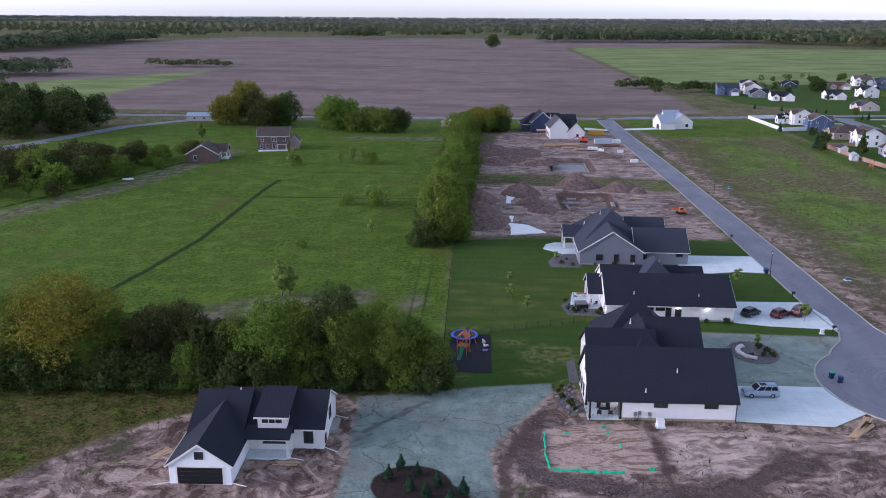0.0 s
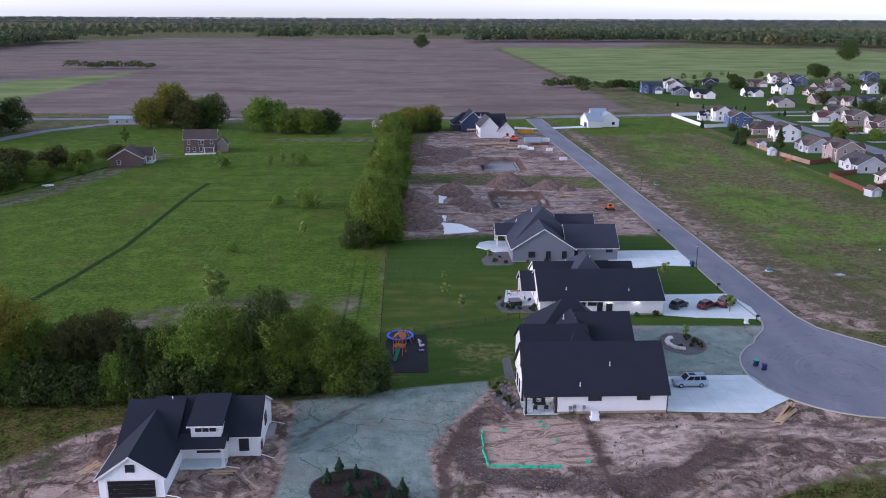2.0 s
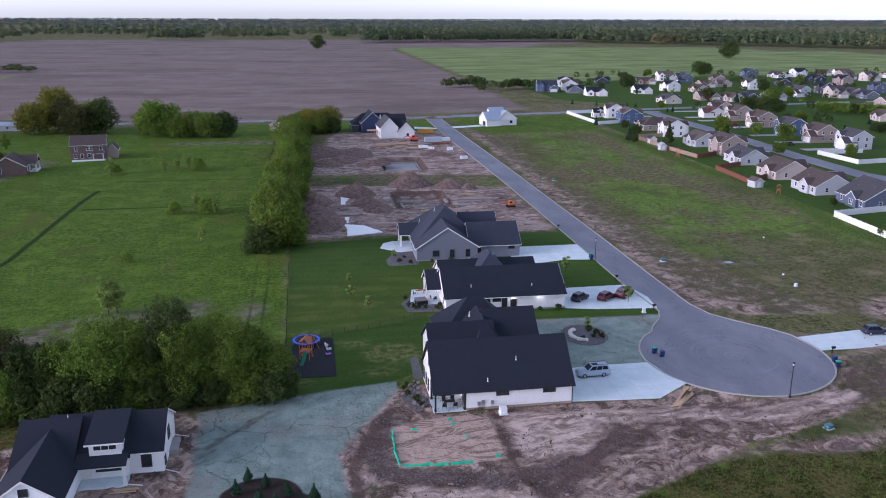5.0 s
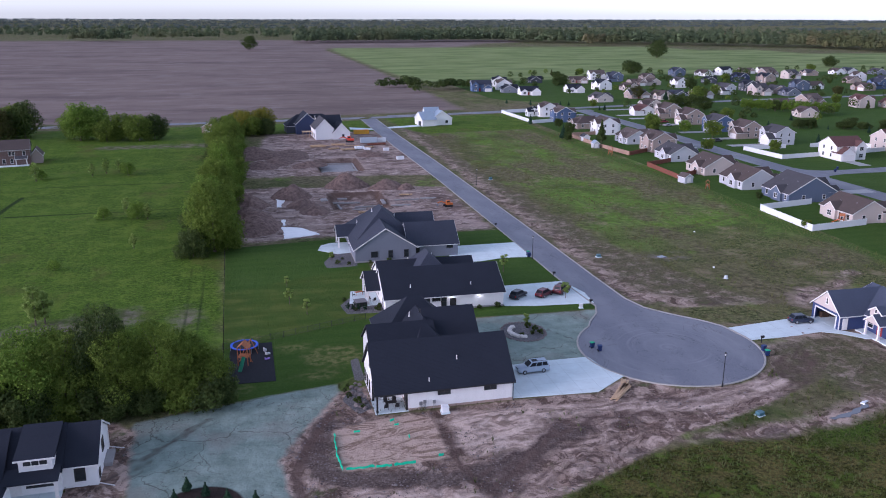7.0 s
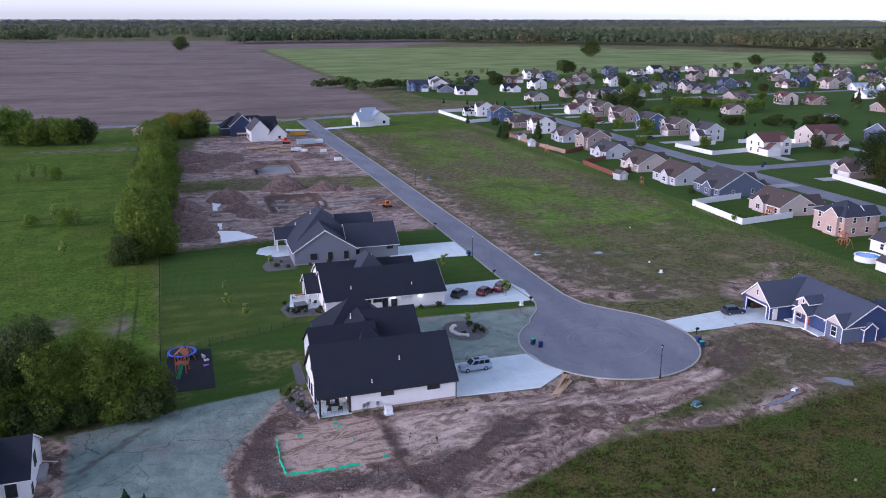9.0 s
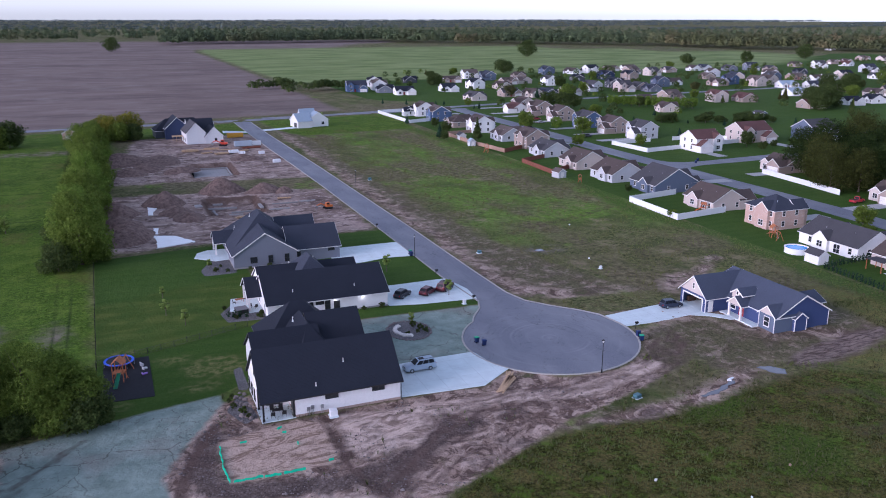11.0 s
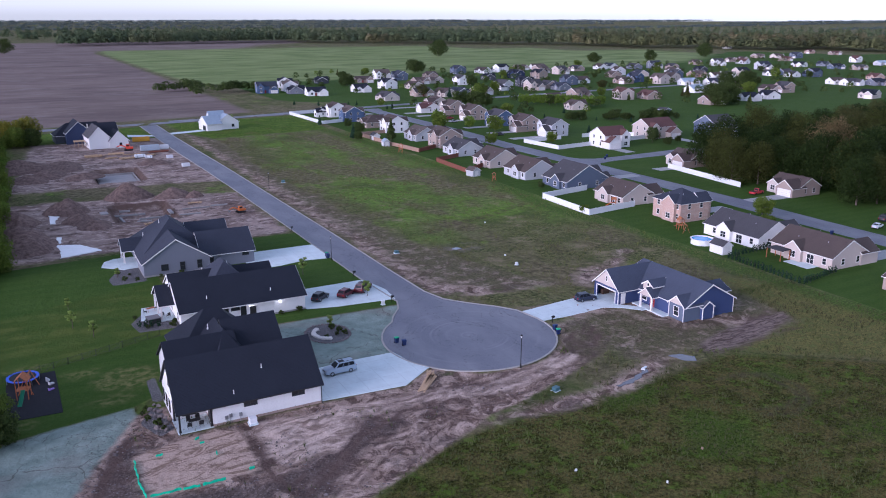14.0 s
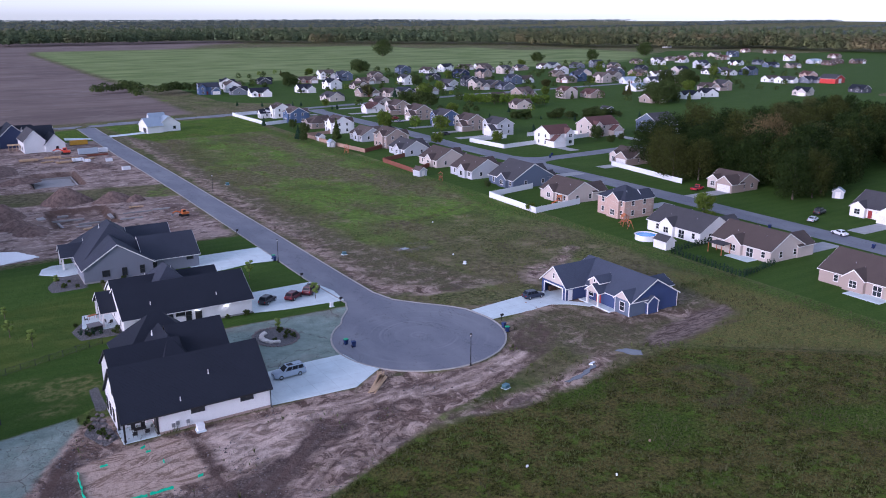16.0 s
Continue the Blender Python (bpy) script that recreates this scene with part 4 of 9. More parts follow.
def block(home, x0, x1, y0, y1, h, rise, axis="x", wall="white", roof="r_black", kind="gable", over=0.45, base=0.0, trim="trim", rakes=True, walls=True, gutters=True):
    """One volume of a house: walls up to the eaves, its roof with overhang, and pale boards on the gable edges."""
    if walls:
        bm = bmesh.new()
        if kind == "hip":
            box(bm, x0, x1, y0, y1, base, h)
        else:
            gable_walls(bm, x0, x1, y0, y1, base, h, rise - 0.06, axis)
        part("wall", bm, M[wall], home)
    half = ((y1 - y0) if axis == "x" else (x1 - x0)) / 2
    drop = over * rise / half
    lift = 0.16
    bm = bmesh.new()
    if kind == "hip":
        a0, a1, b0, b1, ze, zr = x0 - over, x1 + over, y0 - over, y1 + over, h - drop + lift, h + rise + lift
        low = [bm.verts.new((x, y, ze - 0.2)) for x, y in ((a0, b0), (a1, b0), (a1, b1), (a0, b1))]
        eave = [bm.verts.new((x, y, ze)) for x, y in ((a0, b0), (a1, b0), (a1, b1), (a0, b1))]
        if axis == "x":
            run = min((b1 - b0) / 2, (a1 - a0) / 2 - 0.02)
            r0, r1 = bm.verts.new((a0 + run, (b0 + b1) / 2, zr)), bm.verts.new((a1 - run, (b0 + b1) / 2, zr))
            bm.faces.new((eave[0], eave[1], r1, r0)), bm.faces.new((eave[1], eave[2], r1)), bm.faces.new((eave[2], eave[3], r0, r1)), bm.faces.new((eave[3], eave[0], r0))
        else:
            run = min((a1 - a0) / 2, (b1 - b0) / 2 - 0.02)
            r0, r1 = bm.verts.new(((a0 + a1) / 2, b0 + run, zr)), bm.verts.new(((a0 + a1) / 2, b1 - run, zr))
            bm.faces.new((eave[0], eave[1], r0)), bm.faces.new((eave[1], eave[2], r1, r0)), bm.faces.new((eave[2], eave[3], r1)), bm.faces.new((eave[3], eave[0], r0, r1))
        bm.faces.new(low[::-1])
        for k in range(4):
            j = (k + 1) % 4
            bm.faces.new((low[k], low[j], eave[j], eave[k]))
        ro = part("roof", bm, M[roof], home)
    else:
        g0, g1 = (x0 - over * 0.7, x1 + over * 0.7) if axis == "x" else (y0 - over * 0.7, y1 + over * 0.7)
        if axis == "x":
            chevron(bm, g0, g1, y0 - over, y1 + over, h - drop + lift, h + rise + lift, 0.2, "x")
        else:
            chevron(bm, x0 - over, x1 + over, g0, g1, h - drop + lift, h + rise + lift, 0.2, "y")
        ro = part("roof", bm, M[roof], home)
        if rakes:
            for a, b in ((g0 - 0.05, g0 - 0.002), (g1 + 0.002, g1 + 0.05)):
                bm = bmesh.new()
                if axis == "x":
                    chevron(bm, a, b, y0 - over, y1 + over, h - drop + lift - 0.02, h + rise + lift - 0.02, 0.26, "x")
                else:
                    chevron(bm, x0 - over, x1 + over, a, b, h - drop + lift - 0.02, h + rise + lift - 0.02, 0.26, "y")
                part("rake_board", bm, M[trim], ro)
    # gutters along the eaves
    ze = h - drop + lift - 0.2
    o7 = over * 0.7
    south, north = (x0 - o7, x1 + o7, y0 - over - 0.10, y0 - over - 0.003), (x0 - o7, x1 + o7, y1 + over + 0.003, y1 + over + 0.10)
    west, east = (x0 - over - 0.10, x0 - over - 0.003, y0 - o7, y1 + o7), (x1 + over + 0.003, x1 + over + 0.10, y0 - o7, y1 + o7)
    for edge in () if not gutters else (south, north, west, east) if kind == "hip" else (south, north) if axis == "x" else (west, east):
        bm = bmesh.new()
        box(bm, *edge, ze + 0.03, ze + 0.16)
        part("gutter", bm, M[trim], ro)
    return ro


TURN = {"S": 0, "E": 90, "N": 180, "W": -90}


def put_on(ob, face, c, u, z):
    """Stand a wall part on the wall face at coordinate c, u along it, z up."""
    x, y = (u, c) if face in "SN" else (c, u)
    ob.matrix_basis = pose(x, y, z, 0, 0, TURN[face])
    return ob


def window_meshes(w, h, frame_mat, grid):
    def frame_mesh():
        # one lattice of bars, the panes left open, and a sill that stands proud
        bm = bmesh.new()
        t = 0.09
        cols = max(1, round(w / 0.85)) if w > 1.5 else 1
        xs = [-w / 2 - t, -w / 2]
        for k in range(1, cols):
            x = -w / 2 + w * k / cols
            xs += [x - 0.035, x + 0.035]
        xs += [w / 2, w / 2 + t]
        zs = [-t - 0.05, 0.0] + ([h / 2 - 0.03, h / 2 + 0.03] if grid else []) + [h, h + t]
        vs = [[bm.verts.new((x, 0.03, z)) for x in xs] for z in zs]
        faces = [bm.faces.new((vs[j][i], vs[j][i + 1], vs[j + 1][i + 1], vs[j + 1][i])) for j in range(len(zs) - 1) for i in range(len(xs) - 1) if i % 2 == 0 or j % 2 == 0]
        out = bmesh.ops.extrude_face_region(bm, geom=faces)["geom"]
        for v in out:
            if isinstance(v, bmesh.types.BMVert):
                v.co.y = -0.12 if v.co.z < -t else -0.07
        me = bpy.data.meshes.new("window")
        bmesh.ops.recalc_face_normals(bm, faces=bm.faces)
        bm.to_mesh(me)
        bm.free()
        me.materials.append(M[frame_mat])
        return me

    def pane_mesh():
        bm = bmesh.new()
        box(bm, -w / 2, w / 2, -0.03, -0.012, 0, h)
        me = bpy.data.meshes.new("pane")
        bm.to_mesh(me)
        bm.free()
        me.materials.append(M["glass"])
        return me

    return shared(("frame", w, h, frame_mat, grid), frame_mesh), shared(("pane", w, h), pane_mesh)


def window(home, face, c, u, z, w=0.9, h=1.4, frame_mat="trim", grid=True):
    fm, pm = window_meshes(w, h, frame_mat, grid)
    fo = put_on(part("window", fm, None, home), face, c, u, z)
    part("pane", pm, None, fo)
    return fo


def door(home, face, c, u, w=1.0, h=2.1, mat="dark", z=0.05):
    def build():
        bm = bmesh.new()
        box(bm, -w / 2, w / 2, -0.05, 0.02, 0, h)
        for k in range(2):
            box(bm, -w / 2 + 0.15, w / 2 - 0.15, -0.065, -0.04, 0.2 + k * h * 0.47, 0.2 + k * h * 0.47 + h * 0.36)
        box(bm, w / 2 - 0.14, w / 2 - 0.08, -0.12, -0.05, 0.95, 1.07)
        for a, b, z0, z1 in ((-w / 2 - 0.1, -w / 2, 0, h + 0.1), (w / 2, w / 2 + 0.1, 0, h + 0.1), (-w / 2, w / 2, h, h + 0.1)):
            box(bm, a, b, -0.06, 0.02, z0, z1)
        me = bpy.data.meshes.new("door")
        bm.to_mesh(me)
        bm.free()
        me.materials.append(M[mat])
        return me
    return put_on(part("door", shared(("door", w, h, mat), build), None, home), face, c, u, z)


def garage_door(home, face, c, u, w=4.9, h=2.15, mat="trim", z=0.06):
    def build():
        bm = bmesh.new()
        n = 4
        for k in range(n):
            box(bm, -w / 2, w / 2, -0.03, 0.01, h * k / n + 0.012, h * (k + 1) / n - 0.012)
            m = max(2, round(w / 0.6))
            for j in range(m):
                a = -w / 2 + w * j / m
                box(bm, a + 0.07, a + w / m - 0.07, -0.045, -0.02, h * k / n + 0.09, h * (k + 1) / n - 0.09)
        me = bpy.data.meshes.new("garage_door")
        bm.to_mesh(me)
        bm.free()
        me.materials.append(M[mat])
        return me

    def surround():
        bm = bmesh.new()
        for a, b, z0, z1 in ((-w / 2 - 0.16, -w / 2 - 0.005, 0, h + 0.18), (w / 2 + 0.005, w / 2 + 0.16, 0, h + 0.18), (-w / 2, w / 2, h + 0.005, h + 0.18)):
            box(bm, a, b, -0.07, 0.02, z0, z1)
        me = bpy.data.meshes.new("door_frame")
        bm.to_mesh(me)
        bm.free()
        me.materials.append(M["trim"])
        return me
    d = put_on(part("garage_door", shared(("garage", w, h, mat), build), None, home), face, c, u, z)
    part("door_frame", shared(("surround", w, h), surround), None, d)
    return d


def post(home, x, y, h, r=0.13, mat="trim", z=0.0):
    def build():
        bm = bmesh.new()
        box(bm, -r, r, -r, r, 0, h)
        box(bm, -r * 1.35, r * 1.35, -r * 1.35, r * 1.35, 0, 0.35)
        box(bm, -r * 1.3, r * 1.3, -r * 1.3, r * 1.3, h - 0.18, h)
        me = bpy.data.meshes.new("post")
        bm.to_mesh(me)
        bm.free()
        me.materials.append(M[mat])
        return me
    ob = part("post", shared(("post", h, r, mat), build), None, home)
    ob.location = (x, y, z)


def vent(home, x, y, z, mat="trim", r=0.07, tall=0.6):
    bm = bmesh.new()
    tube(bm, (0, 0, -0.3), (0, 0, tall), r, r, 8)
    tube(bm, (0, 0, -0.3), (0, 0, 0.12), r * 2.6, r * 1.3, 8)
    ob = part("vent_pipe", bm, M[mat], home)
    ob.location = (x, y, z)


def floor_slab(home, x0, x1, y0, y1, z=0.1, name="porch_floor"):
    bm = bmesh.new()
    box(bm, x0, x1, y0, y1, -0.15, z, 0.02)
    part(name, bm, M["concrete"], home)


def downspout(home, x, y, h, dx, dy, mat="trim", out=1.4):
    bm = bmesh.new()
    box(bm, x - 0.05, x + 0.05, y - 0.05, y + 0.05, 0.15, h)
    tube(bm, (x, y, 0.22), (x + dx * out, y + dy * out, 0.1), 0.07, 0.07, 6)
    part("downspout", bm, M[mat], home)


# white house with the black roof, beside the graded pad
h1 = empty("white_house", pose(14.6, 105.9, 0, 0, 0, 0.8), "white one-storey house with black shingle roof and covered porch", "house")
bm = bmesh.new()
box(bm, 0.25, 20.6, 4.6, 11.9, 0, 3.3)
part("wall", bm, M["white"], h1)
bm = bmesh.new()
box(bm, 4.9, 20.6, 0.3, 4.8, 0.35, 3.3)
part("wall", bm, M["white"], h1)
bm = bmesh.new()
box(bm, 4.85, 20.65, 0.24, 4.8, -0.2, 0.35)
part("foundation", bm, concrete("tan_foundation", (0.40, 0.30, 0.26)), h1)
block(h1, 0.3, 20.6, 0.3, 11.9, 3.39, 5.2, "x", "white", "r_black", over=0.5, trim="dark", walls=False)
for s in (0.3, 20.55):
    bm = bmesh.new()
    v = [bm.verts.new((s, y, z)) for y, z in ((0.35, 3.28), (11.85, 3.28), (6.1, 8.40))]
    w = [bm.verts.new((s + 0.08, y, z)) for y, z in ((0.35, 3.28), (11.85, 3.28), (6.1, 8.40))]
    bm.faces.new(v), bm.faces.new(w)
    for k in range(3):
        bm.faces.new((v[k], v[(k + 1) % 3], w[(k + 1) % 3], w[k]))
    part("gable", bm, M["white"], h1)
floor_slab(h1, 0.1, 4.9, 0.1, 4.8)
for x, y in ((0.4, 0.45), (4.7, 0.45)):
    post(h1, x, y, 3.2, 0.12, "dark")
post(h1, 0.4, 4.5, 3.2, 0.12, "dark")
door(h1, "W", 4.9, 2.6, 1.6, 2.1, "dark", 0.1)
window(h1, "S", 4.6, 2.5, 0.6, 1.8, 1.8, "dark", False)
for u in (10.2, 17.2):
    window(h1, "S", 0.3, u, 2.15, 1.75, 0.5, "dark", False)
for u in (6.4, 8.6, 10.8):
    window(h1, "W", 0.25, u, 0.9, 0.9, 1.6, "dark")
window(h1, "W", 0.3, 6.1, 5.0, 0.9, 1.2, "dark")
garage_door(h1, "E", 20.6, 5.2, 4.9, 2.3, "garage_dark")
garage_door(h1, "E", 20.6, 11.2, 2.75, 2.3, "garage_dark")
block(h1, 20.0, 21.9, 5.3, 12.6, 3.1, 3.6, "x", "white", "r_black", over=0.35, trim="dark", walls=False)
block(h1, 1.7, 12.0, 11.2, 22.8, 3.1, 4.05, "x", "white", "r_black", over=0.5, trim="dark")
block(h1, 11.2, 19.4, 13.4, 25.6, 3.1, 5.2, "x", "white", "r_black", over=0.5, trim="dark")
bm = bmesh.new()
top = [bm.verts.new(p) for p in ((10.9, 17.6, 7.55), (10.9, 23.5, 7.55), (8.0, 10.8, 3.9), (13.8, 10.8, 3.9), (6.0, 23.5, 3.2), (15.8, 23.5, 3.2))]
for a in ((0, 2, 3), (0, 1, 4, 2), (0, 3, 5, 1), (2, 4, 5, 3), (1, 5, 4)):
    bm.faces.new([top[k] for k in a])
bmesh.ops.recalc_face_normals(bm, faces=bm.faces)
part("roof", bm, M["r_black"], h1)
block(h1, 4.6, 17.4, 20.5, 31.0, 3.1, 5.2, "x", "white", "r_black", kind="hip", over=0.5, trim="dark")
for x, y, z in ((8.1, 0.9, 4.0), (12.8, 3.2, 6.1), (9.4, 21.6, 6.6)):
    vent(h1, x, y, z)
for x in (0.3, 20.7):
    downspout(h1, x, 0.2, 2.9, 0, -1, "dark", 0.5)
bm = bmesh.new()
box(bm, 20.62, 20.74, 1.2, 1.36, 1.9, 2.2)
part("wall_lamp", bm, lamp_glow("warm_lamp", (1.0, 0.72, 0.45), 6.0), h1, "lit wall lamp")
for u, z in ((6.7, 0.75), (7.3, 0.95), (8.7, 0.8)):
    bm = bmesh.new()
    box(bm, u - 0.22, u + 0.22, 0.08, 0.30, z, z + 0.5, 0.02)
    tube(bm, (u - 0.1, 0.18, -0.1), (u - 0.1, 0.18, z), 0.03, 0.03, 6)
    tube(bm, (u + 0.1, 0.18, -0.1), (u + 0.1, 0.18, z), 0.03, 0.03, 6)
    part("meter_box", bm, M["steel"], h1)

# long white house with a row of windows and lit eaves
h2 = empty("long_white_house", pose(22.6, 146.3, 0, 0, 0, 0.0), "long white house with black roof and lit eave lamps", "house")
block(h2, 0, 23.4, 0, 13.4, 3.1, 3.9, "x", "white", "r_black", over=0.5, trim="trim")
block(h2, -2.6, 2.0, 6.2, 14.2, 3.0, 2.6, "x", "white", "r_black", over=0.4, walls=False)
for y in (6.5, 10.2, 13.9):
    post(h2, -2.4, y, 2.9, 0.16)
floor_slab(h2, -2.8, 0, 6.0, 14.2)
block(h2, 0.6, 20.5, 10.0, 20.0, 3.1, 3.0, "x", "white", "r_black", over=0.45)
block(h2, 6.5, 15.5, 8.0, 20.0, 3.6, 4.4, "y", "white", "r_slate", kind="hip", over=0.4, walls=False)
for u, z, w, h in ((5.6, 2.05, 1.5, 0.5), (8.1, 0.8, 0.9, 1.9), (9.9, 2.05, 1.5, 0.5), (11.4, 0.8, 0.9, 1.9)):
    window(h2, "S", 0, u, z, w, h, "dark", h > 1)
door(h2, "S", 0, 13.2, 1.0, 2.1, "dark", 0.1)
for u in (13.0, 18.4):
    bm = bmesh.new()
    tube(bm, (u, -0.16, 2.82), (u, -0.16, 2.9), 0.09, 0.09, 10)
    part("soffit_lamp", bm, lamp_glow("cool_white_lamp", (1.0, 0.93, 0.78), 40.0), h2, "lit soffit lamp")
    ld = bpy.data.lights.new("soffit_light", "POINT")
    ld.energy, ld.color, ld.shadow_soft_size = 18, (1.0, 0.9, 0.72), 0.1
    lo = new("soffit_light", ld)
    lo.location = (22.6 + u, 146.3 - 0.3, 2.7)
bm = bmesh.new()
box(bm, -0.02, 23.45, -0.06, 13.4, -0.2, 0.3)
part("foundation", bm, M["foundation"], h2)
for u in (3.0, 9.0):
    window(h2, "W", 0, u, 0.9, 1.2, 1.5)
garage_door(h2, "E", 23.4, 4.2, 4.9, 2.3)
garage_door(h2, "E", 23.4, 9.8, 2.75, 2.3)
for x, y, z in ((5.2, 2.0, 4.4), (17.2, 1.8, 4.2), (12.0, 14.2, 7.0), (7.4, 16.4, 5.6)):
    vent(h2, x, y, z)

# grey house with the steep hip roof
h3 = empty("grey_house", pose(21.2, 181.2, 0, 0, 0, 0.0), "grey lap-sided house with charcoal hip roof and front gable", "house")
block(h3, 0, 14.2, 0, 10.0, 3.2, 4.6, "y", "grey", "r_slate", over=0.45)
block(h3, 0.2, 16.0, 4.0, 24.0, 3.2, 6.6, "y", "grey", "r_slate", kind="hip", over=0.45)
block(h3, 12.8, 24.6, 1.4, 12.6, 3.1, 4.0, "x", "grey", "r_slate", over=0.45)
block(h3, 12.0, 21.0, 10.0, 20.0, 3.1, 4.6, "x", "grey", "r_slate", over=0.45)
block(h3, -2.6, 2.0, 13.2, 19.4, 3.1, 2.0, "x", "grey", "r_slate", over=0.4, walls=False)
for y in (13.5, 19.0):
    post(h3, -2.4, y, 3.0, 0.18)
bm = bmesh.new()
box(bm, -0.05, 14.25, -0.06, 9, -0.2, 0.35)
part("foundation", bm, M["foundation"], h3)
window(h3, "S", 0, 4.4, 1.2, 1.4, 1.2, "dark", False)
for u in (8.2, 11.9):
    window(h3, "S", 0, u, 0.9, 0.9, 1.6, "dark")
window(h3, "S", 1.4, 13.6 + 1.2, 1.2, 0.9, 1.1, "dark", False)
window(h3, "S", 1.4, 22.6, 2.0, 1.4, 0.6, "dark", False)
for u in (6.0, 11.0):
    window(h3, "W", 0.2, u + 4, 0.8, 1.2, 1.6)
garage_door(h3, "E", 24.6, 7.0, 4.9, 2.3)
for x, y, z in ((6.1, 15.0, 8.6), (6.8, 9.2, 6.6), (2.6, 17.0, 5.4)):
    vent(h3, x, y, z)

# new white farmhouse with the black garage door
hf = empty("farmhouse", pose(-37.7, 86.0, 0, 0, 0, 1.5), "new white farmhouse with black roof and black garage door", "house")
block(hf, 0, 7.5, 0, 15.5, 2.75, 2.65, "y", "board", "r_black", over=0.4)
block(hf, 0.2, 7.0, 6.5, 20.0, 2.75, 3.4, "x", "white", "r_black", kind="gable", over=0.4, walls=False, rakes=False)
block(hf, 3.4, 13.2, 8.4, 19.6, 2.85, 3.3, "x", "white", "r_black", over=0.4, rakes=False)
bm = bmesh.new()
box(bm, 7.5, 13.3, 6.2, 8.4, 2.55, 2.8)
part("porch_beam", bm, M["trim"], hf)
bm = bmesh.new()
for a in ((7.3, 13.4, 6.0, 8.6),):
    v = [bm.verts.new(p) for p in ((a[0], a[2], 2.80), (a[1], a[2], 2.80), (a[1], 8.6, 3.42), (a[0], 8.6, 3.42), (a[0], a[2], 2.95), (a[1], a[2], 2.95), (a[1], 8.6, 3.57), (a[0], 8.6, 3.57))]
    for f in ((0, 1, 2, 3), (4, 5, 6, 7), (0, 1, 5, 4), (1, 2, 6, 5), (2, 3, 7, 6), (3, 0, 4, 7)):
        bm.faces.new([v[k] for k in f])
part("porch_roof", bm, M["r_black"], hf)
floor_slab(hf, 7.6, 13.2, 6.2, 8.5, 0.15)
post(hf, 13.0, 6.5, 2.6, 0.18)
block(hf, 13.0, 17.2, 9.0, 19.0, 3.0, 3.0, "x", "white", "r_black", over=0.35)
# shed dormer
bm = bmesh.new()
box(bm, 8.9, 12.6, 8.0, 13.8, 3.4, 5.0)
dm = part("dormer", bm, M["white"], hf)
bm = bmesh.new()
v = [bm.verts.new(p) for p in ((8.5, 7.6, 4.95), (13.0, 7.6, 4.95), (13.0, 14.2, 6.3), (8.5, 14.2, 6.3), (8.5, 7.6, 5.12), (13.0, 7.6, 5.12), (13.0, 14.2, 6.47), (8.5, 14.2, 6.47))]
for f in ((0, 1, 2, 3), (4, 5, 6, 7), (0, 1, 5, 4), (1, 2, 6, 5), (2, 3, 7, 6), (3, 0, 4, 7)):
    bm.faces.new([v[k] for k in f])
part("dormer_roof", bm, M["r_black"], dm)
bm = bmesh.new()
box(bm, 8.48, 13.02, 7.53, 7.6, 4.92, 5.12)
part("fascia", bm, M["trim"], dm)
window(hf, "S", 8.0, 10.75, 4.15, 2.6, 0.65, "trim", False)
window(hf, "S", 8.4, 10.9, 1.15, 3.0, 0.7, "dark", False)
garage_door(hf, "S", 0, 3.75, 5.5, 2.25, "garage_dark")
window(hf, "S", 0, 3.75, 3.55, 0.9, 0.75, "dark", False)
window(hf, "S", 9.0, 15.2, 0.95, 1.1, 1.6, "dark", False)
window(hf, "E", 17.2, 14.0, 2.2, 1.4, 1.4, "dark", False)
window(hf, "E", 17.2, 10.2, 0.6, 0.9, 0.9, "dark", False)
door(hf, "S", 8.4, 8.2, 1.0, 2.1, "trim", 0.15)
for x, y, dx, dy in ((0.0, 0.1, -1, -0.3), (7.5, 0.1, 1, -0.25), (13.2, 6.3, 1, -0.2), (17.2, 9.1, 1, -0.5), (17.3, 18.0, 1, -0.3)):
    downspout(hf, x, y, 2.7, dx, dy, "trim", 1.9)
bm = bmesh.new()
box(bm, 17.2, 18.2, 13.2, 16.8, 0, 0.5)
part("foundation", bm, M["foundation"], hf)
vent(hf, 5.5, 13.2, 6.0)

# blue house with the open garage
hb = empty("blue_house", pose(101.5, 106.9, 0, 0, 0, 0), "dark blue house with pale gables, slate roof and open garage", "house")
T = "r_blue"
block(hb, 5.2, 17.2, 0, 19.0, 3.0, 3.4, "y", "blue", T, over=0.45)
bm = bmesh.new()
for a in ((0, 8, 13.2, 13.4, 0, 3.0), (0, 8, 20.6, 20.8, 0, 3.0), (0, 0.2, 13.4, 14.2, 0, 3.0), (0, 0.2, 19.8, 20.6, 0, 3.0), (0, 0.2, 14.2, 19.8, 2.35, 3.0), (7.6, 7.8, 13.4, 20.6, 0, 3.0)):
    box(bm, *a)
part("garage_wall", bm, M["blue"], hb)
floor_slab(hb, 0.0, 7.6, 13.4, 20.6, 0.08, "garage_floor")
bm = bmesh.new()
v = [bm.verts.new((0.0, y, z)) for y, z in ((13.2, 3.0), (20.8, 3.0), (17.0, 6.22))] + [bm.verts.new((0.15, y, z)) for y, z in ((13.2, 3.0), (20.8, 3.0), (17.0, 6.22))]
bm.faces.new(v[:3]), bm.faces.new(v[3:])
for k in range(3):
    bm.faces.new((v[k], v[(k + 1) % 3], v[(k + 1) % 3 + 3], v[k + 3]))
part("gable", bm, M["cream"], hb, "pale shake gable over the garage")
block(hb, 0.0, 11.4, 13.2, 20.8, 3.0, 3.3, "x", "blue", T, over=0.45, walls=False)
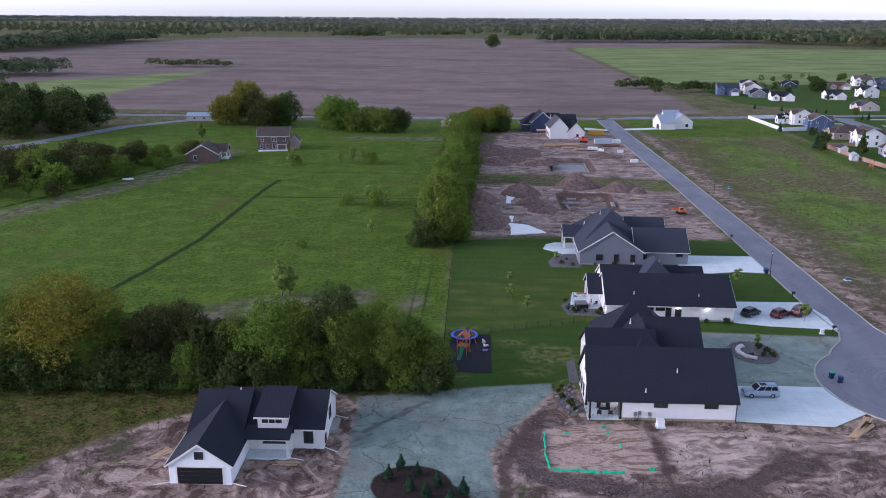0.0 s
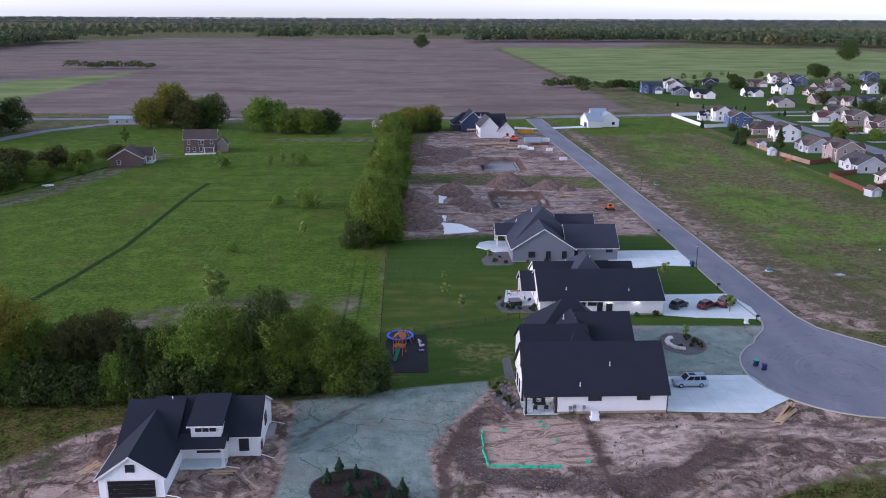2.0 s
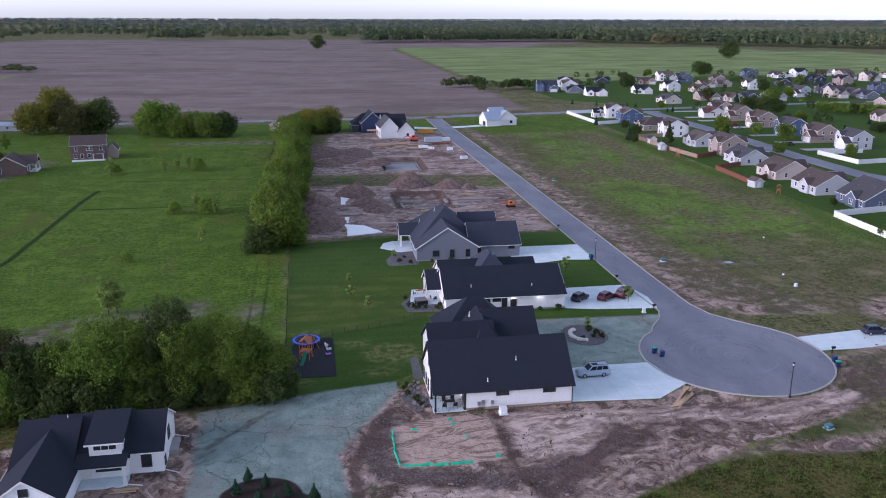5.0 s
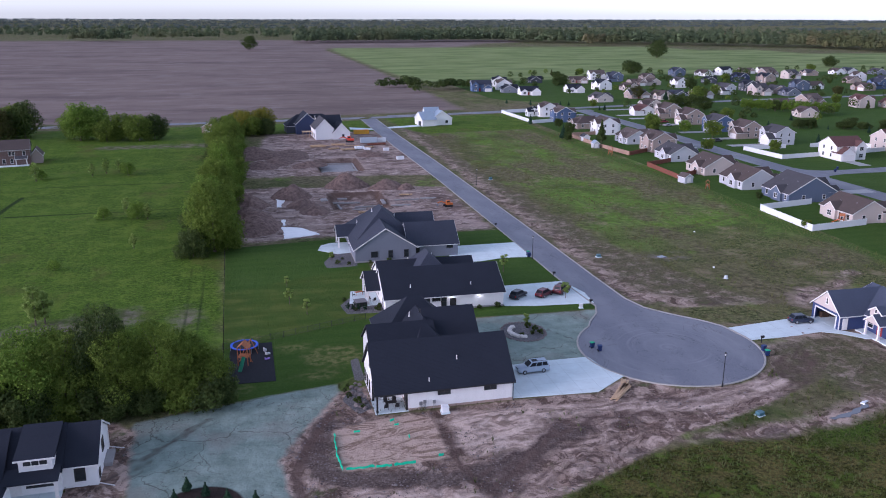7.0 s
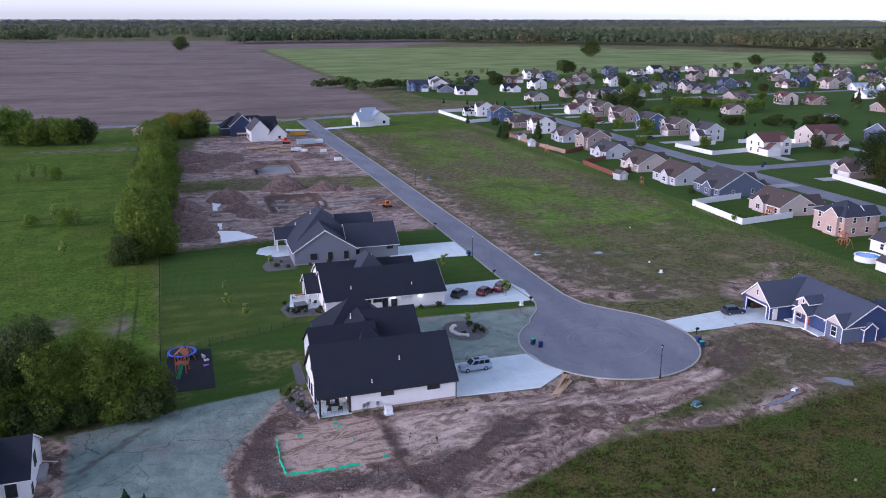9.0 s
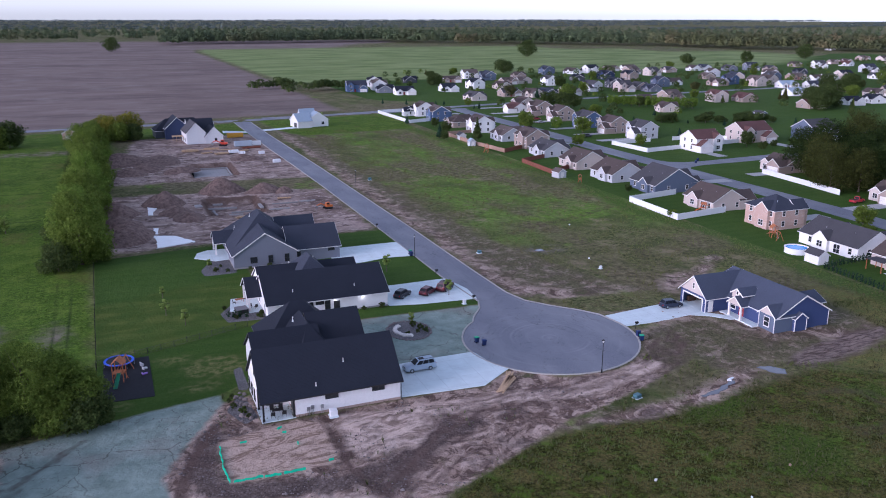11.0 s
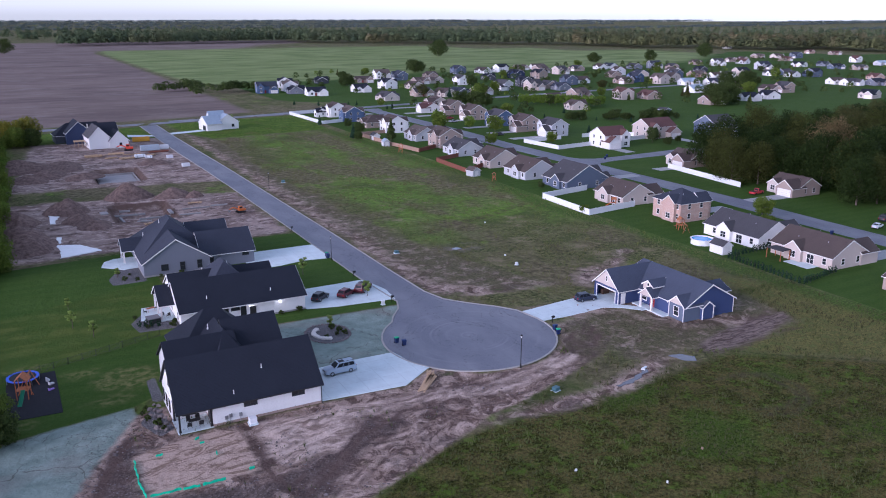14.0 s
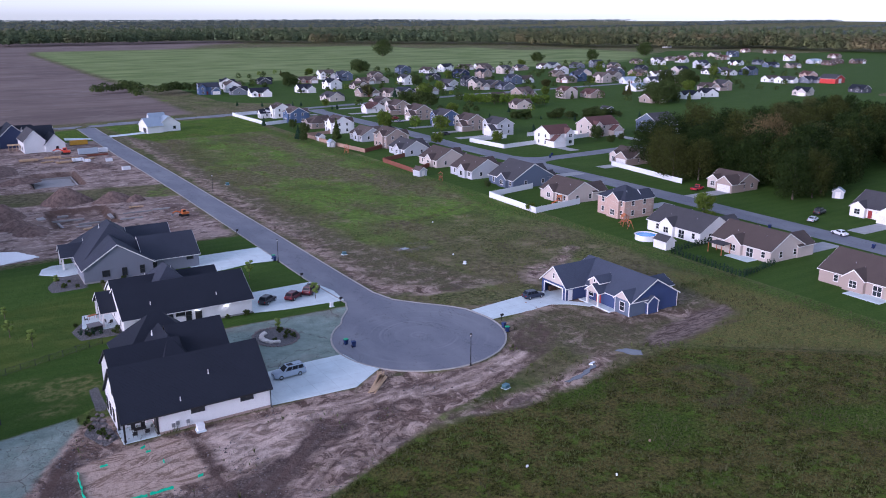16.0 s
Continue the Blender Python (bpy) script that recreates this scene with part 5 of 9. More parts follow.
block(hb, 8.0, 14.0, 14.0, 22.0, 3.0, 3.5, "y", "blue", T, kind="hip", over=0.4, walls=False)
bm = bmesh.new()
for y in (14.0, 19.9):
    box(bm, -0.06, 0.01, y, y + 0.22, 0, 2.5)
box(bm, -0.06, 0.01, 14.0, 20.12, 2.35, 2.6)
part("door_frame", bm, M["trim"], hb, "white garage door surround")
for a in ((1.2, 3.0, 19.6, 20.4, 1.1), (3.6, 5.0, 19.4, 20.4, 0.8), (6.4, 7.4, 15.0, 17.0, 1.6), (5.8, 7.4, 18.0, 19.4, 1.0)):
    bm = bmesh.new()
    box(bm, a[0], a[1], a[2], a[3], 0.08, a[4], 0.04)
    tagged(part("storage_box", bm, M["box_brown"]), "brown storage box standing in the open garage", "box").matrix_basis = pose(101.5, 106.9, 0)
window(hb, "W", 0, 17.0, 3.9, 0.45, 1.0, "trim")
# front wing and porch gables
bm = bmesh.new()
gable_walls(bm, 4.6, 9.0, -0.06, 3.9, 0, 3.0, 1.5, "x")
part("wall", bm, M["slate"], hb)
block(hb, 4.6, 10.5, 0.0, 3.9, 3.0, 1.6, "x", "slate", T, over=0.35, walls=False)
bm = bmesh.new()
v = [bm.verts.new((4.56, y, z)) for y, z in ((0, 3.0), (3.9, 3.0), (1.95, 4.5))] + [bm.verts.new((4.62, y, z)) for y, z in ((0, 3.0), (3.9, 3.0), (1.95, 4.5))]
bm.faces.new(v[:3]), bm.faces.new(v[3:])
part("gable", bm, M["cream"], hb)
window(hb, "W", 4.58, 1.95, 0.8, 1.2, 1.7, "trim")
block(hb, 3.4, 8.5, 7.4, 10.8, 2.9, 1.3, "x", "cream", T, over=0.35, walls=False)
bm = bmesh.new()
v = [bm.verts.new((3.4, y, z)) for y, z in ((7.4, 2.9), (10.8, 2.9), (9.1, 4.1))] + [bm.verts.new((3.55, y, z)) for y, z in ((7.4, 2.9), (10.8, 2.9), (9.1, 4.1))]
bm.faces.new(v[:3]), bm.faces.new(v[3:])
box(bm, 3.4, 3.6, 7.4, 10.8, 2.6, 2.9)
part("gable", bm, M["cream"], hb)
for y in (7.55, 10.65):
    post(hb, 3.55, y, 2.7, 0.16)
floor_slab(hb, 3.3, 5.3, 4.0, 13.0)
block(hb, 4.6, 8.5, 8.6, 11.4, 4.4, 0.9, "x", "cream", T, over=0.3, base=3.4)
window(hb, "W", 4.6, 10.0, 4.2, 0.45, 0.6, "trim", False)
window(hb, "W", 5.2, 11.6, 0.9, 1.5, 1.3, "trim")
door(hb, "W", 5.2, 9.2, 1.1, 2.1, "door_red", 0.1)
door(hb, "S", 13.2, 1.2, 0.9, 2.1, "trim", 0.05)
bm = bmesh.new()
gable_walls(bm, 8.7, 11.4, -0.7, 0.4, 0, 2.4, 1.0, "y")
part("bay", bm, M["blue"], hb)
block(hb, 8.7, 11.4, -0.7, 0.3, 2.4, 1.0, "y", "blue", T, over=0.2, walls=False)
bm = bmesh.new()
for x, y in ((4.6, 0), (17.2, 0), (8.72, -0.7), (11.38, -0.7), (0, 13.2), (4.6, 3.9)):
    box(bm, x - 0.07, x + 0.07, y - 0.05, y + 0.09, 0, 3.0 if y > -0.5 else 2.4)
part("corner_board", bm, M["trim"], hb)
block(hb, 15.0, 20.0, 4.0, 9.6, 2.9, 1.3, "x", "blue", T, over=0.4, walls=False)
for y in (4.2, 9.4):
    post(hb, 19.8, y, 2.8, 0.15)

# houses across the meadow
hk = empty("brick_cottage", pose(-114.2, 303.0, 0, 0, 0, 8), "brown brick cottage with corner porch and brown roof", "house")
block(hk, 0, 11.5, 0, 12.5, 3.2, 3.4, "y", "brown", "r_brown", over=0.45)
block(hk, 6.0, 14.0, 6.5, 14.0, 3.1, 2.6, "x", "brown", "r_brown", over=0.4, walls=False)
for x, y in ((13.8, 6.8), (13.8, 13.6), (11.6, 6.8)):
    post(hk, x, y, 3.0, 0.2)
floor_slab(hk, 11.4, 14.2, 6.4, 14.2)
window(hk, "S", 0, 3.2, 1.0, 1.1, 1.6)
window(hk, "E", 11.5, 3.6, 1.0, 1.0, 1.5)
window(hk, "E", 11.5, 9.0, 0.9, 1.6, 1.5)
door(hk, "E", 11.5, 11.4)
ht = empty("two_storey_house", pose(-95.6, 334.2, 0, 0, 0, 10), "two-storey brown house with white trim and back porch", "house")
block(ht, 0, 13.0, 0, 11.0, 5.8, 3.0, "x", "brown", "r_brown", over=0.4)
block(ht, 13.0, 17.0, 2.0, 10.0, 3.2, 2.4, "y", "tan", "r_brown", over=0.4)
for u in (2.0, 6.2, 7.4, 11.0):
    window(ht, "S", 0, u, 3.7, 0.9, 1.4)
for u in (1.6, 4.0, 6.6):
    window(ht, "S", 0, u, 0.8, 1.0, 1.6)
block(ht, 8.0, 12.0, -3.0, 0.4, 2.7, 0.8, "x", "white", "r_grey", over=0.2, walls=False)
for x in (8.2, 11.8):
    post(ht, x, -2.8, 2.6, 0.15)
floor_slab(ht, 0.4, 12.4, -3.6, 0, 0.1)
for u in (3.0, 8.0):
    window(ht, "E", 13.0, u, 3.7, 0.9, 1.4)

# unfinished white and navy house at the head of the street
hn = empty("unfinished_house", pose(26.5, 377.6, 0, 0, 0, 4), "unfinished house with white and navy walls and black roofs", "house")
block(hn, 1.2, 9.4, 0, 15.0, 5.0, 4.3, "y", "white", "r_grey", over=0.4)
block(hn, 9.0, 16.8, -1.0, 9.0, 3.3, 4.0, "y", "white", "r_black", over=0.4)
block(hn, 4.0, 15.4, 11.0, 25.0, 4.6, 4.4, "x", "white", "r_black", over=0.4)
block(hn, -5.0, 5.6, 20.0, 33.0, 5.0, 4.8, "y", "darkblue", "r_black", over=0.4)
block(hn, -9.0, 15.0, 25.0, 36.0, 3.6, 4.6, "x", "char", "r_black", kind="hip", over=0.4)
window(hn, "S", -1.0, 13.6, 1.0, 0.9, 1.2, "dark", False)
for u in (5.6, 9.6):
    window(hn, "W", 1.2, u - 1, 1.0, 0.8, 1.3, "dark", False)
bm = bmesh.new()
for k in range(4):
    box(bm, -3.4 + k * 1.5, -3.25 + k * 1.5, 10.0, 10.15, 0, 2.4)
box(bm, -3.4, 1.15, 9.9, 13.9, 2.3, 2.5)
part("deck", bm, M["lumber"], hn)
hw = empty("white_cottage", pose(84.6, 413.6, 0, 0, 0, 8), "white house with pale metal roof beside the country road", "house")
block(hw, 0, 7.5, 0, 12.0, 3.4, 3.4, "x", "white", "r_metal", over=0.4)
block(hw, 6.0, 17.0, 2.0, 14.0, 3.6, 3.8, "y", "white", "r_metal", over=0.4)
block(hw, 4.0, 12.0, 6.0, 13.0, 3.4, 5.2, "x", "white", "r_metal", over=0.3)
window(hw, "S", 2.0, 14.0, 1.2, 1.2, 1.2, "dark", False)
garage_door(hw, "W", 0, 4.0, 4.0, 2.3, "dark")
slab("driveway_white_cottage", [(66.8, 410), (76, 412.5), (84.4, 415.4), (84.0, 421), (76, 418), (66.6, 415.6)], 0.03, M["concrete"], "pale concrete drive to the white cottage", "driveway")
slab("driveway_unfinished_house", [(47, 410), (58.2, 406.8), (58.0, 411.4), (47.6, 417.6)], 0.03, M["concrete"], "pale concrete drive of the unfinished house", "driveway")
hs = empty("long_shed", pose(-158, 424, 0, 0, 0, 4), "long pale blue shed with a white roof", "shed")
block(hs, 0, 21, 0, 7, 2.8, 1.2, "x", "lightgrey", "r_metal", over=0.3)
for u in (4, 9, 17):
    window(hs, "S", 0, u, 1.0, 1.2, 1.0)
hg = empty("pink_garage", pose(-24, 412, 0, 0, 0, -15), "small pink garage with a grey roof", "garage")
block(hg, 0, 7, 0, 8, 2.9, 2.0, "y", "brick", "r_grey", over=0.3)
garage_door(hg, "S", 0, 3.5, 4.0, 2.2)

# ---- trees ----
rng = np.random.default_rng(7)


def leaf_quads(centres, outward, size, spread=0.55):
    """Small leaf sprays: one blade each, turned at random round the outward way."""
    n = len(centres)
    nrm = outward + rng.normal(0, spread, (n, 3))
    nrm /= np.linalg.norm(nrm, axis=1, keepdims=True) + 1e-9
    ref = rng.normal(0, 1, (n, 3))
    u = np.cross(nrm, ref)
    u /= np.linalg.norm(u, axis=1, keepdims=True) + 1e-9
    v = np.cross(nrm, u)
    s = (size * rng.uniform(0.55, 1.35, n))[:, None]
    u, v = u * s, v * s * rng.uniform(0.5, 1.0, n)[:, None]
    corners = np.stack([centres - u, centres + u * 0.35 - v, centres + u * 0.6 + v], 1)
    return corners.reshape(-1, 3), np.arange(3 * n).reshape(-1, 3)


def lobes(count, height, radius, low, shape):
    """Branch masses that make up a crown: centre and radius of each."""
    out = []
    for k in range(count):
        f = (k + 0.5) / count
        z = low + (height - low) * (0.12 + 0.80 * f)
        if shape == "cone":
            wide = radius * (1.02 - f)
        elif shape == "column":
            wide = radius * (0.5 + 0.5 * math.sin(math.pi * min(1, f * 1.1)))
        else:
            wide = radius * math.sqrt(max(0.08, 1 - (1.55 * f - 0.62) ** 2))
        a = k * 2.4 + rng.uniform(-0.5, 0.5)
        d = wide * rng.uniform(0.35, 0.92)
        r = max(0.35 * radius * (0.4 if shape == "cone" else 1.0), (wide * 0.50 + 0.12 * radius)) * rng.uniform(0.65, 1.15)
        if shape == "cone":
            d, r = wide * 0.18, max(0.14 * radius, wide * 0.85)
        out.append((d * math.cos(a), d * math.sin(a), z, r))
    return out


def crown_mesh(name, height, radius, low, count, leaves, size, material, shape="round"):
    pts, ways = [], []
    some = lobes(count, height, radius, low, shape)
    area = np.array([r * r for *_, r in some])
    for (x, y, z, r), share in zip(some, area / area.sum()):
        n = int(leaves * share)
        d = rng.normal(0, 1, (n, 3))
        d /= np.linalg.norm(d, axis=1, keepdims=True)
        # sprays hang together in twigs with gaps between
        twig = np.array([noise.noise((dx * 2.3 + x, dy * 2.3 + y, dz * 2.3 + z)) for dx, dy, dz in d])
        keep = twig > -0.34
        d, twig = d[keep], twig[keep]
        rad = r * (0.72 + 0.38 * twig + rng.uniform(-0.22, 0.12, len(d)))
        flat = 0.8 if shape != "cone" else 0.45
        pts.append(np.array([x, y, z]) + d * rad[:, None] * (1, 1, flat))
        ways.append(d + (0, 0, 0.35))
    p = np.concatenate(pts)
    keep = p[:, 2] > 0.15
    v, f = leaf_quads(p[keep], np.concatenate(ways)[keep], size)
    v[:, 2] = np.maximum(v[:, 2], 0.02)
    me = bpy.data.meshes.new(name)
    me.from_pydata(v.tolist(), [], f.tolist())
    me.materials.append(material)
    return me, some


def trunk_mesh(height, r, some, low):
    bm = bmesh.new()
    z, p, k = 0.0, Vector((0, 0, -0.2)), 0
    top = low + (height - low) * 0.62
    while z < top:
        z2 = min(top, z + max(0.8, height * 0.14))
        q = Vector((rng.uniform(-0.1, 0.1) * z2 * 0.3, rng.uniform(-0.1, 0.1) * z2 * 0.3, z2))
        tube(bm, p, q, r * (1 - 0.75 * z / height) * (1.35 if k == 0 else 1), r * (1 - 0.75 * z2 / height), 8)
        p, z, k = q, z2, k + 1
    for x, y, zz, _ in some[:: max(1, len(some) // 7)]:
        start = Vector((0, 0, max(low * 0.55, zz * 0.55)))
        mid = start.lerp(Vector((x, y, zz)), 0.5) + Vector((0, 0, 0.3))
        tube(bm, start, mid, r * 0.38, r * 0.24, 6)
        tube(bm, mid, (x, y, zz), r * 0.24, r * 0.08, 6)
    me = bpy.data.meshes.new("trunk")
    bm.to_mesh(me)
    bm.free()
    me.materials.append(M["bark"])
    return me


KINDS = {}


def tree_kind(key, name, label, height, radius, low, count, leaves, size, leaf, shape="round", category="tree"):
    """Keep the meshes of one kind of tree, ready to be set out."""
    crown, some = crown_mesh("crown", height, radius, low, count, leaves, size, M[leaf], shape)
    KINDS[key] = (name, label, category, trunk_mesh(height, max(0.05, height * 0.017), some, low), crown, height)


def tree(key, x, y, height=None, turn=0.0, wide=1.0, label=None, group="", z=0.0, leaf=None):
    name, text, category, trunk, crown, tall = KINDS[key]
    s = (height or tall) / tall
    ob = empty(name, pose(x, y, z, 0, 0, turn) @ Matrix.Diagonal((s * wide, s * wide, s, 1)), label or text, category, group)
    part("trunk", trunk, None, ob)
    c = part("crown", crown, None, ob)
    if leaf:
        c.data = shared((key, leaf), lambda: recoloured(crown, leaf))
    return ob


def recoloured(me, leaf):
    me = me.copy()
    me.materials[0] = M[leaf]
    return me


for k, (h, r, low, n, lv) in enumerate(((13.5, 5.4, 1.6, 30, 25000), (12.5, 4.8, 1.2, 26, 20500), (15.0, 6.4, 2.2, 36, 29000), (9.0, 4.0, 0.8, 20, 15500))):
    tree_kind(f"hedge{k}", "hedgerow_tree", "dense broadleaf hedgerow tree with dark leafy base", h, r, low, n, lv, 0.165, "leaf_a")
tree_kind("under", "hedgerow_bush", "dark leafy bush under the hedgerow trees", 5.5, 3.9, 0.1, 18, 9000, 0.19, "leaf_b", category="bush")
for k, (h, r) in enumerate(((16.0, 5.6), (14.0, 5.2), (18.0, 6.6))):
    tree_kind(f"row{k}", "row_tree", "tall mid-green tree in the boundary row", h, r, 0.2, 30, 19000, 0.21, "leaf_a")
for k, (h, r) in enumerate(((20.0, 7.5), (23.0, 8.6), (18.0, 7.0))):
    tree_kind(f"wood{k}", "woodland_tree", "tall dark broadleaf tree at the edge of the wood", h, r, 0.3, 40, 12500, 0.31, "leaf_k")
for k, (h, r) in enumerate(((17.0, 7.0), (13.0, 6.5))):
    tree_kind(f"farm{k}", "farm_tree", "broad leafy tree near the farm lane", h, r, 0.6, 28, 6500, 0.40, "leaf_a")
tree_kind("yard", "yard_tree", "round green yard tree", 8.0, 3.6, 1.0, 15, 4500, 0.27, "leaf_a")
tree_kind("scrub", "scrub_tree", "loose grey-green scrub tree", 6.0, 3.0, 0.2, 16, 3500, 0.18, "leaf_o")
tree_kind("spruce", "spruce_tree", "dark pointed spruce in a yard", 10.0, 2.6, 0.3, 18, 3200, 0.34, "needle", "cone")
tree_kind("sapling", "sapling", "thin young tree with light leaves", 4.0, 1.0, 1.2, 8, 1500, 0.12, "leaf_w", "column")
tree_kind("wispy", "wispy_tree", "thin wispy young tree in the meadow", 7.0, 1.35, 0.2, 16, 3000, 0.15, "leaf_w", "column")
tree_kind("shrub", "shrub", "small round dark shrub", 1.0, 0.6, 0.05, 8, 800, 0.10, "leaf_b", category="shrub")
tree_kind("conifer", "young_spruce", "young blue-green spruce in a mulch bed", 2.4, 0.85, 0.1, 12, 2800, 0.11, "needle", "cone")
tree_kind("arborvitae", "arborvitae", "narrow clipped evergreen in a hedge line", 2.2, 0.55, 0.05, 9, 800, 0.12, "needle", "column", "shrub")

# hedgerow behind the farmhouse
g_h = "hedgerow trees"
for k, (x, y, h, key, wide, leaf) in enumerate(((-74, 118, 13.0, 1, 1.0, None), (-65.0, 116, 16.6, 2, 1.05, "leaf_c"), (-70, 121, 12.0, 0, 1.0, "leaf_b"), (-56.5, 117, 10.5, 3, 0.9, None), (-51.6, 115.5, 12.0, 1, 0.75, "leaf_o"), (-47.0, 117, 12.8, 0, 0.75, "leaf_o"), (-42.2, 116, 10.0, 3, 1.0, "leaf_b"), (-38.2, 116, 10.6, 1, 0.9, None),
                                               (-33.2, 116.5, 13.4, 0, 1.0, "leaf_d"), (-28.4, 117, 12.8, 2, 0.9, None), (-23.2, 118, 15.4, 1, 0.72, "leaf_b"), (-20.6, 116, 12.6, 0, 0.85, None), (-15.6, 117, 13.0, 2, 0.85, None), (-11.4, 116.8, 10.2, 3, 1.0, None), (-8.2, 116.6, 7.6, 3, 0.9, "leaf_a"), (-60.2, 113.6, 8.0, 3, 0.9, "leaf_d"), (-44.6, 112.6, 7.4, 3, 0.7, "leaf_d"))):
    tree(f"hedge{key}", x, y, h, k * 67, wide, "hedgerow tree with yellow-green spring leaves" if leaf == "leaf_c" else None, g_h, leaf=leaf)
for k in range(19):
    x = -79 + k * 3.9 + rng.uniform(-0.8, 0.8)
    tree("under", x, 112.6 + 0.045 * (x + 40) + rng.uniform(-0.4, 1.4), rng.uniform(3.8, 6.6), rng.uniform(0, 360), 0.9, group="hedgerow bushes", leaf="leaf_a" if k % 4 == 1 else None)
for k in range(9):
    x = -80 + k * 8.6 + rng.uniform(-2, 2)
    tree(f"hedge{(k + 1) % 4}", x, 121.0 + rng.uniform(-1.0, 1.0), rng.uniform(6.0, 8.0), rng.uniform(0, 360), 1.1, group=g_h, leaf=("leaf_b", "leaf_o", None)[k % 3])

# boundary row between meadow and building plots
for k in range(24):
    y = 197 + k * 8.6 + rng.uniform(-2.2, 2.2)
    x = -11.4 + rng.uniform(-2.0, 2.0) + (1.5 if k > 18 else 0)
    h = rng.uniform(8.0, 18.5) * (1.0 if k < 18 else 0.8)
    tree(f"row{k % 3}", x, y, h, rng.uniform(0, 360), rng.uniform(0.75, 1.0), group="boundary row trees", leaf={1: "leaf_d", 2: "leaf_d", 5: "leaf_b", 8: "leaf_d", 10: "leaf_d", 13: "leaf_b", 16: "leaf_d", 20: "leaf_b"}.get(k))
for k in range(34):
    tree("under", -11.4 + (3.6 if k % 2 else -3.2) + rng.uniform(-1, 1), 194 + k * 6.0 + rng.uniform(-1.5, 1.5), rng.uniform(4.5, 7.0), rng.uniform(0, 360), 0.85, "green bush at the foot of the boundary row", "boundary row bushes", leaf=(None, "leaf_a", None, "leaf_d")[k % 4])
for x, y, h, leaf in ((-1, 404, 11, "leaf_c"), (5, 408, 12, "leaf_c"), (-6, 410, 11, "leaf_c"), (6, 399, 8, "leaf_b"), (0, 398, 9, "leaf_a")):
    tree("farm1", x, y, h, rng.uniform(0, 360), 1.0, "yellow-green round tree at the end of the row", "boundary row trees", leaf=leaf)

# single trees of the meadow and along the lane
for x, y, h, key, leaf in ((-125.9, 426, 22, "farm0", "leaf_c"), (-133, 412, 15, "farm1", "leaf_c"), (-120, 418, 17, "farm0", "leaf_o"), (-102.3, 412, 17.5, "farm0", "leaf_b"), (-112, 408, 14, "farm1", "leaf_o"), (-107, 416, 15, "farm1", None),
                           (-76, 398, 17.5, "farm0", "leaf_d"), (-70, 402, 15, "farm1", "leaf_d"), (-80, 404, 14, "farm0", "leaf_a"), (-58, 396, 12, "farm1", "leaf_a"), (-50, 391, 12, "farm1", "leaf_a"), (-44, 396, 11.5, "farm1", "leaf_b"), (-64, 392, 10, "farm1", "leaf_a"),
                           (-229, 383, 22, "farm0", "leaf_b"), (-218, 372, 20, "farm0", "leaf_b"), (-205, 392, 20, "farm1", "leaf_b"), (-212, 356, 17, "farm1", "leaf_b"), (-240, 360, 21, "farm0", "leaf_b"), (-193, 398, 17, "farm0", "leaf_b"), (-250, 395, 22, "farm0", "leaf_b"), (-198, 376, 18, "farm1", "leaf_b")):
    tree(key, x, y, h, rng.uniform(0, 360), 1.0, group="farm trees", leaf=leaf)
for k in range(22):
    tree(f"wood{k % 3}", -226 - rng.uniform(0, 70), 366 + k * 3.6 + rng.uniform(-4, 4), rng.uniform(15, 21), rng.uniform(0, 360), 0.9, "dark broadleaf tree in the wood by the lane", "lane wood trees", leaf="leaf_b" if k % 3 == 0 else None)
for k in range(30):
    f = k / 29
    tree("scrub", -168 + 44 * f + rng.uniform(-16, 16), 252 + 56 * f + rng.uniform(-18, 18), rng.uniform(5, 10.5), rng.uniform(0, 360), 1.2, "loose grey-green scrub tree at the meadow's edge", "scrub trees", leaf=("leaf_o", "leaf_a", "leaf_b", "leaf_o")[k % 4])
for k, (x, y, h) in enumerate(((-138, 252, 12), (-133, 262, 10), (-146, 258, 11), (-128, 275, 8), (-150, 270, 10), (-141, 240, 9), (-120, 290, 6), (-40.9, 154.5, 8.3), (-39.5, 155.3, 7), (-33, 237, 7), (-36, 240, 6), (-30, 235, 5), (-42, 238, 5), (-52, 310, 6), (-48, 312, 5), (-44, 305, 7), (-56, 306, 5), (-73, 300, 7), (-72, 303, 5), (-128, 360, 8), (-30, 205, 4), (-45, 190, 3.5), (-160, 246, 9))):
    kind = "wispy" if y < 180 or k % 3 else "scrub"
    tree(kind, x, y, h * (0.75 if kind == "scrub" else 1.0), rng.uniform(0, 360), 1.1, "thin pale green young tree in the meadow", "meadow trees", leaf="leaf_d" if x < -100 or kind == "scrub" else "leaf_w")
for x, y, h in ((5, 156, 3.6), (8, 149.5, 3.4), (5, 167, 2.6), (52.5, 167.5, 4.2), (59.5, 147.6, 3.6), (46.8, 134.5, 2.6), (27, 172.5, 3.0), (16, 184, 2.4), (90, 440, 4), (104, 446, 4)):
    tree("sapling", x, y, h, rng.uniform(0, 360), 1.1, group="young lawn trees")

for x, y, h in ((-152, 262, 8), (-146, 268, 7), (-140, 262, 6), (-156, 274, 9), (-148, 280, 7), (-135, 270, 6), (-160, 256, 8), (-130, 286, 6), (-126, 300, 5), (-166, 268, 9), (-143, 290, 6), (-122, 318, 5), (-158, 290, 7), (-137, 250, 6), (-133, 240, 5), (-172, 282, 9), (-118, 330, 4)):
    tree("scrub", x, y, h, rng.uniform(0, 360), 1.15, "loose grey-green scrub tree at the meadow's edge", "scrub trees", leaf=("leaf_o", "leaf_a", None)[int(x) % 3])

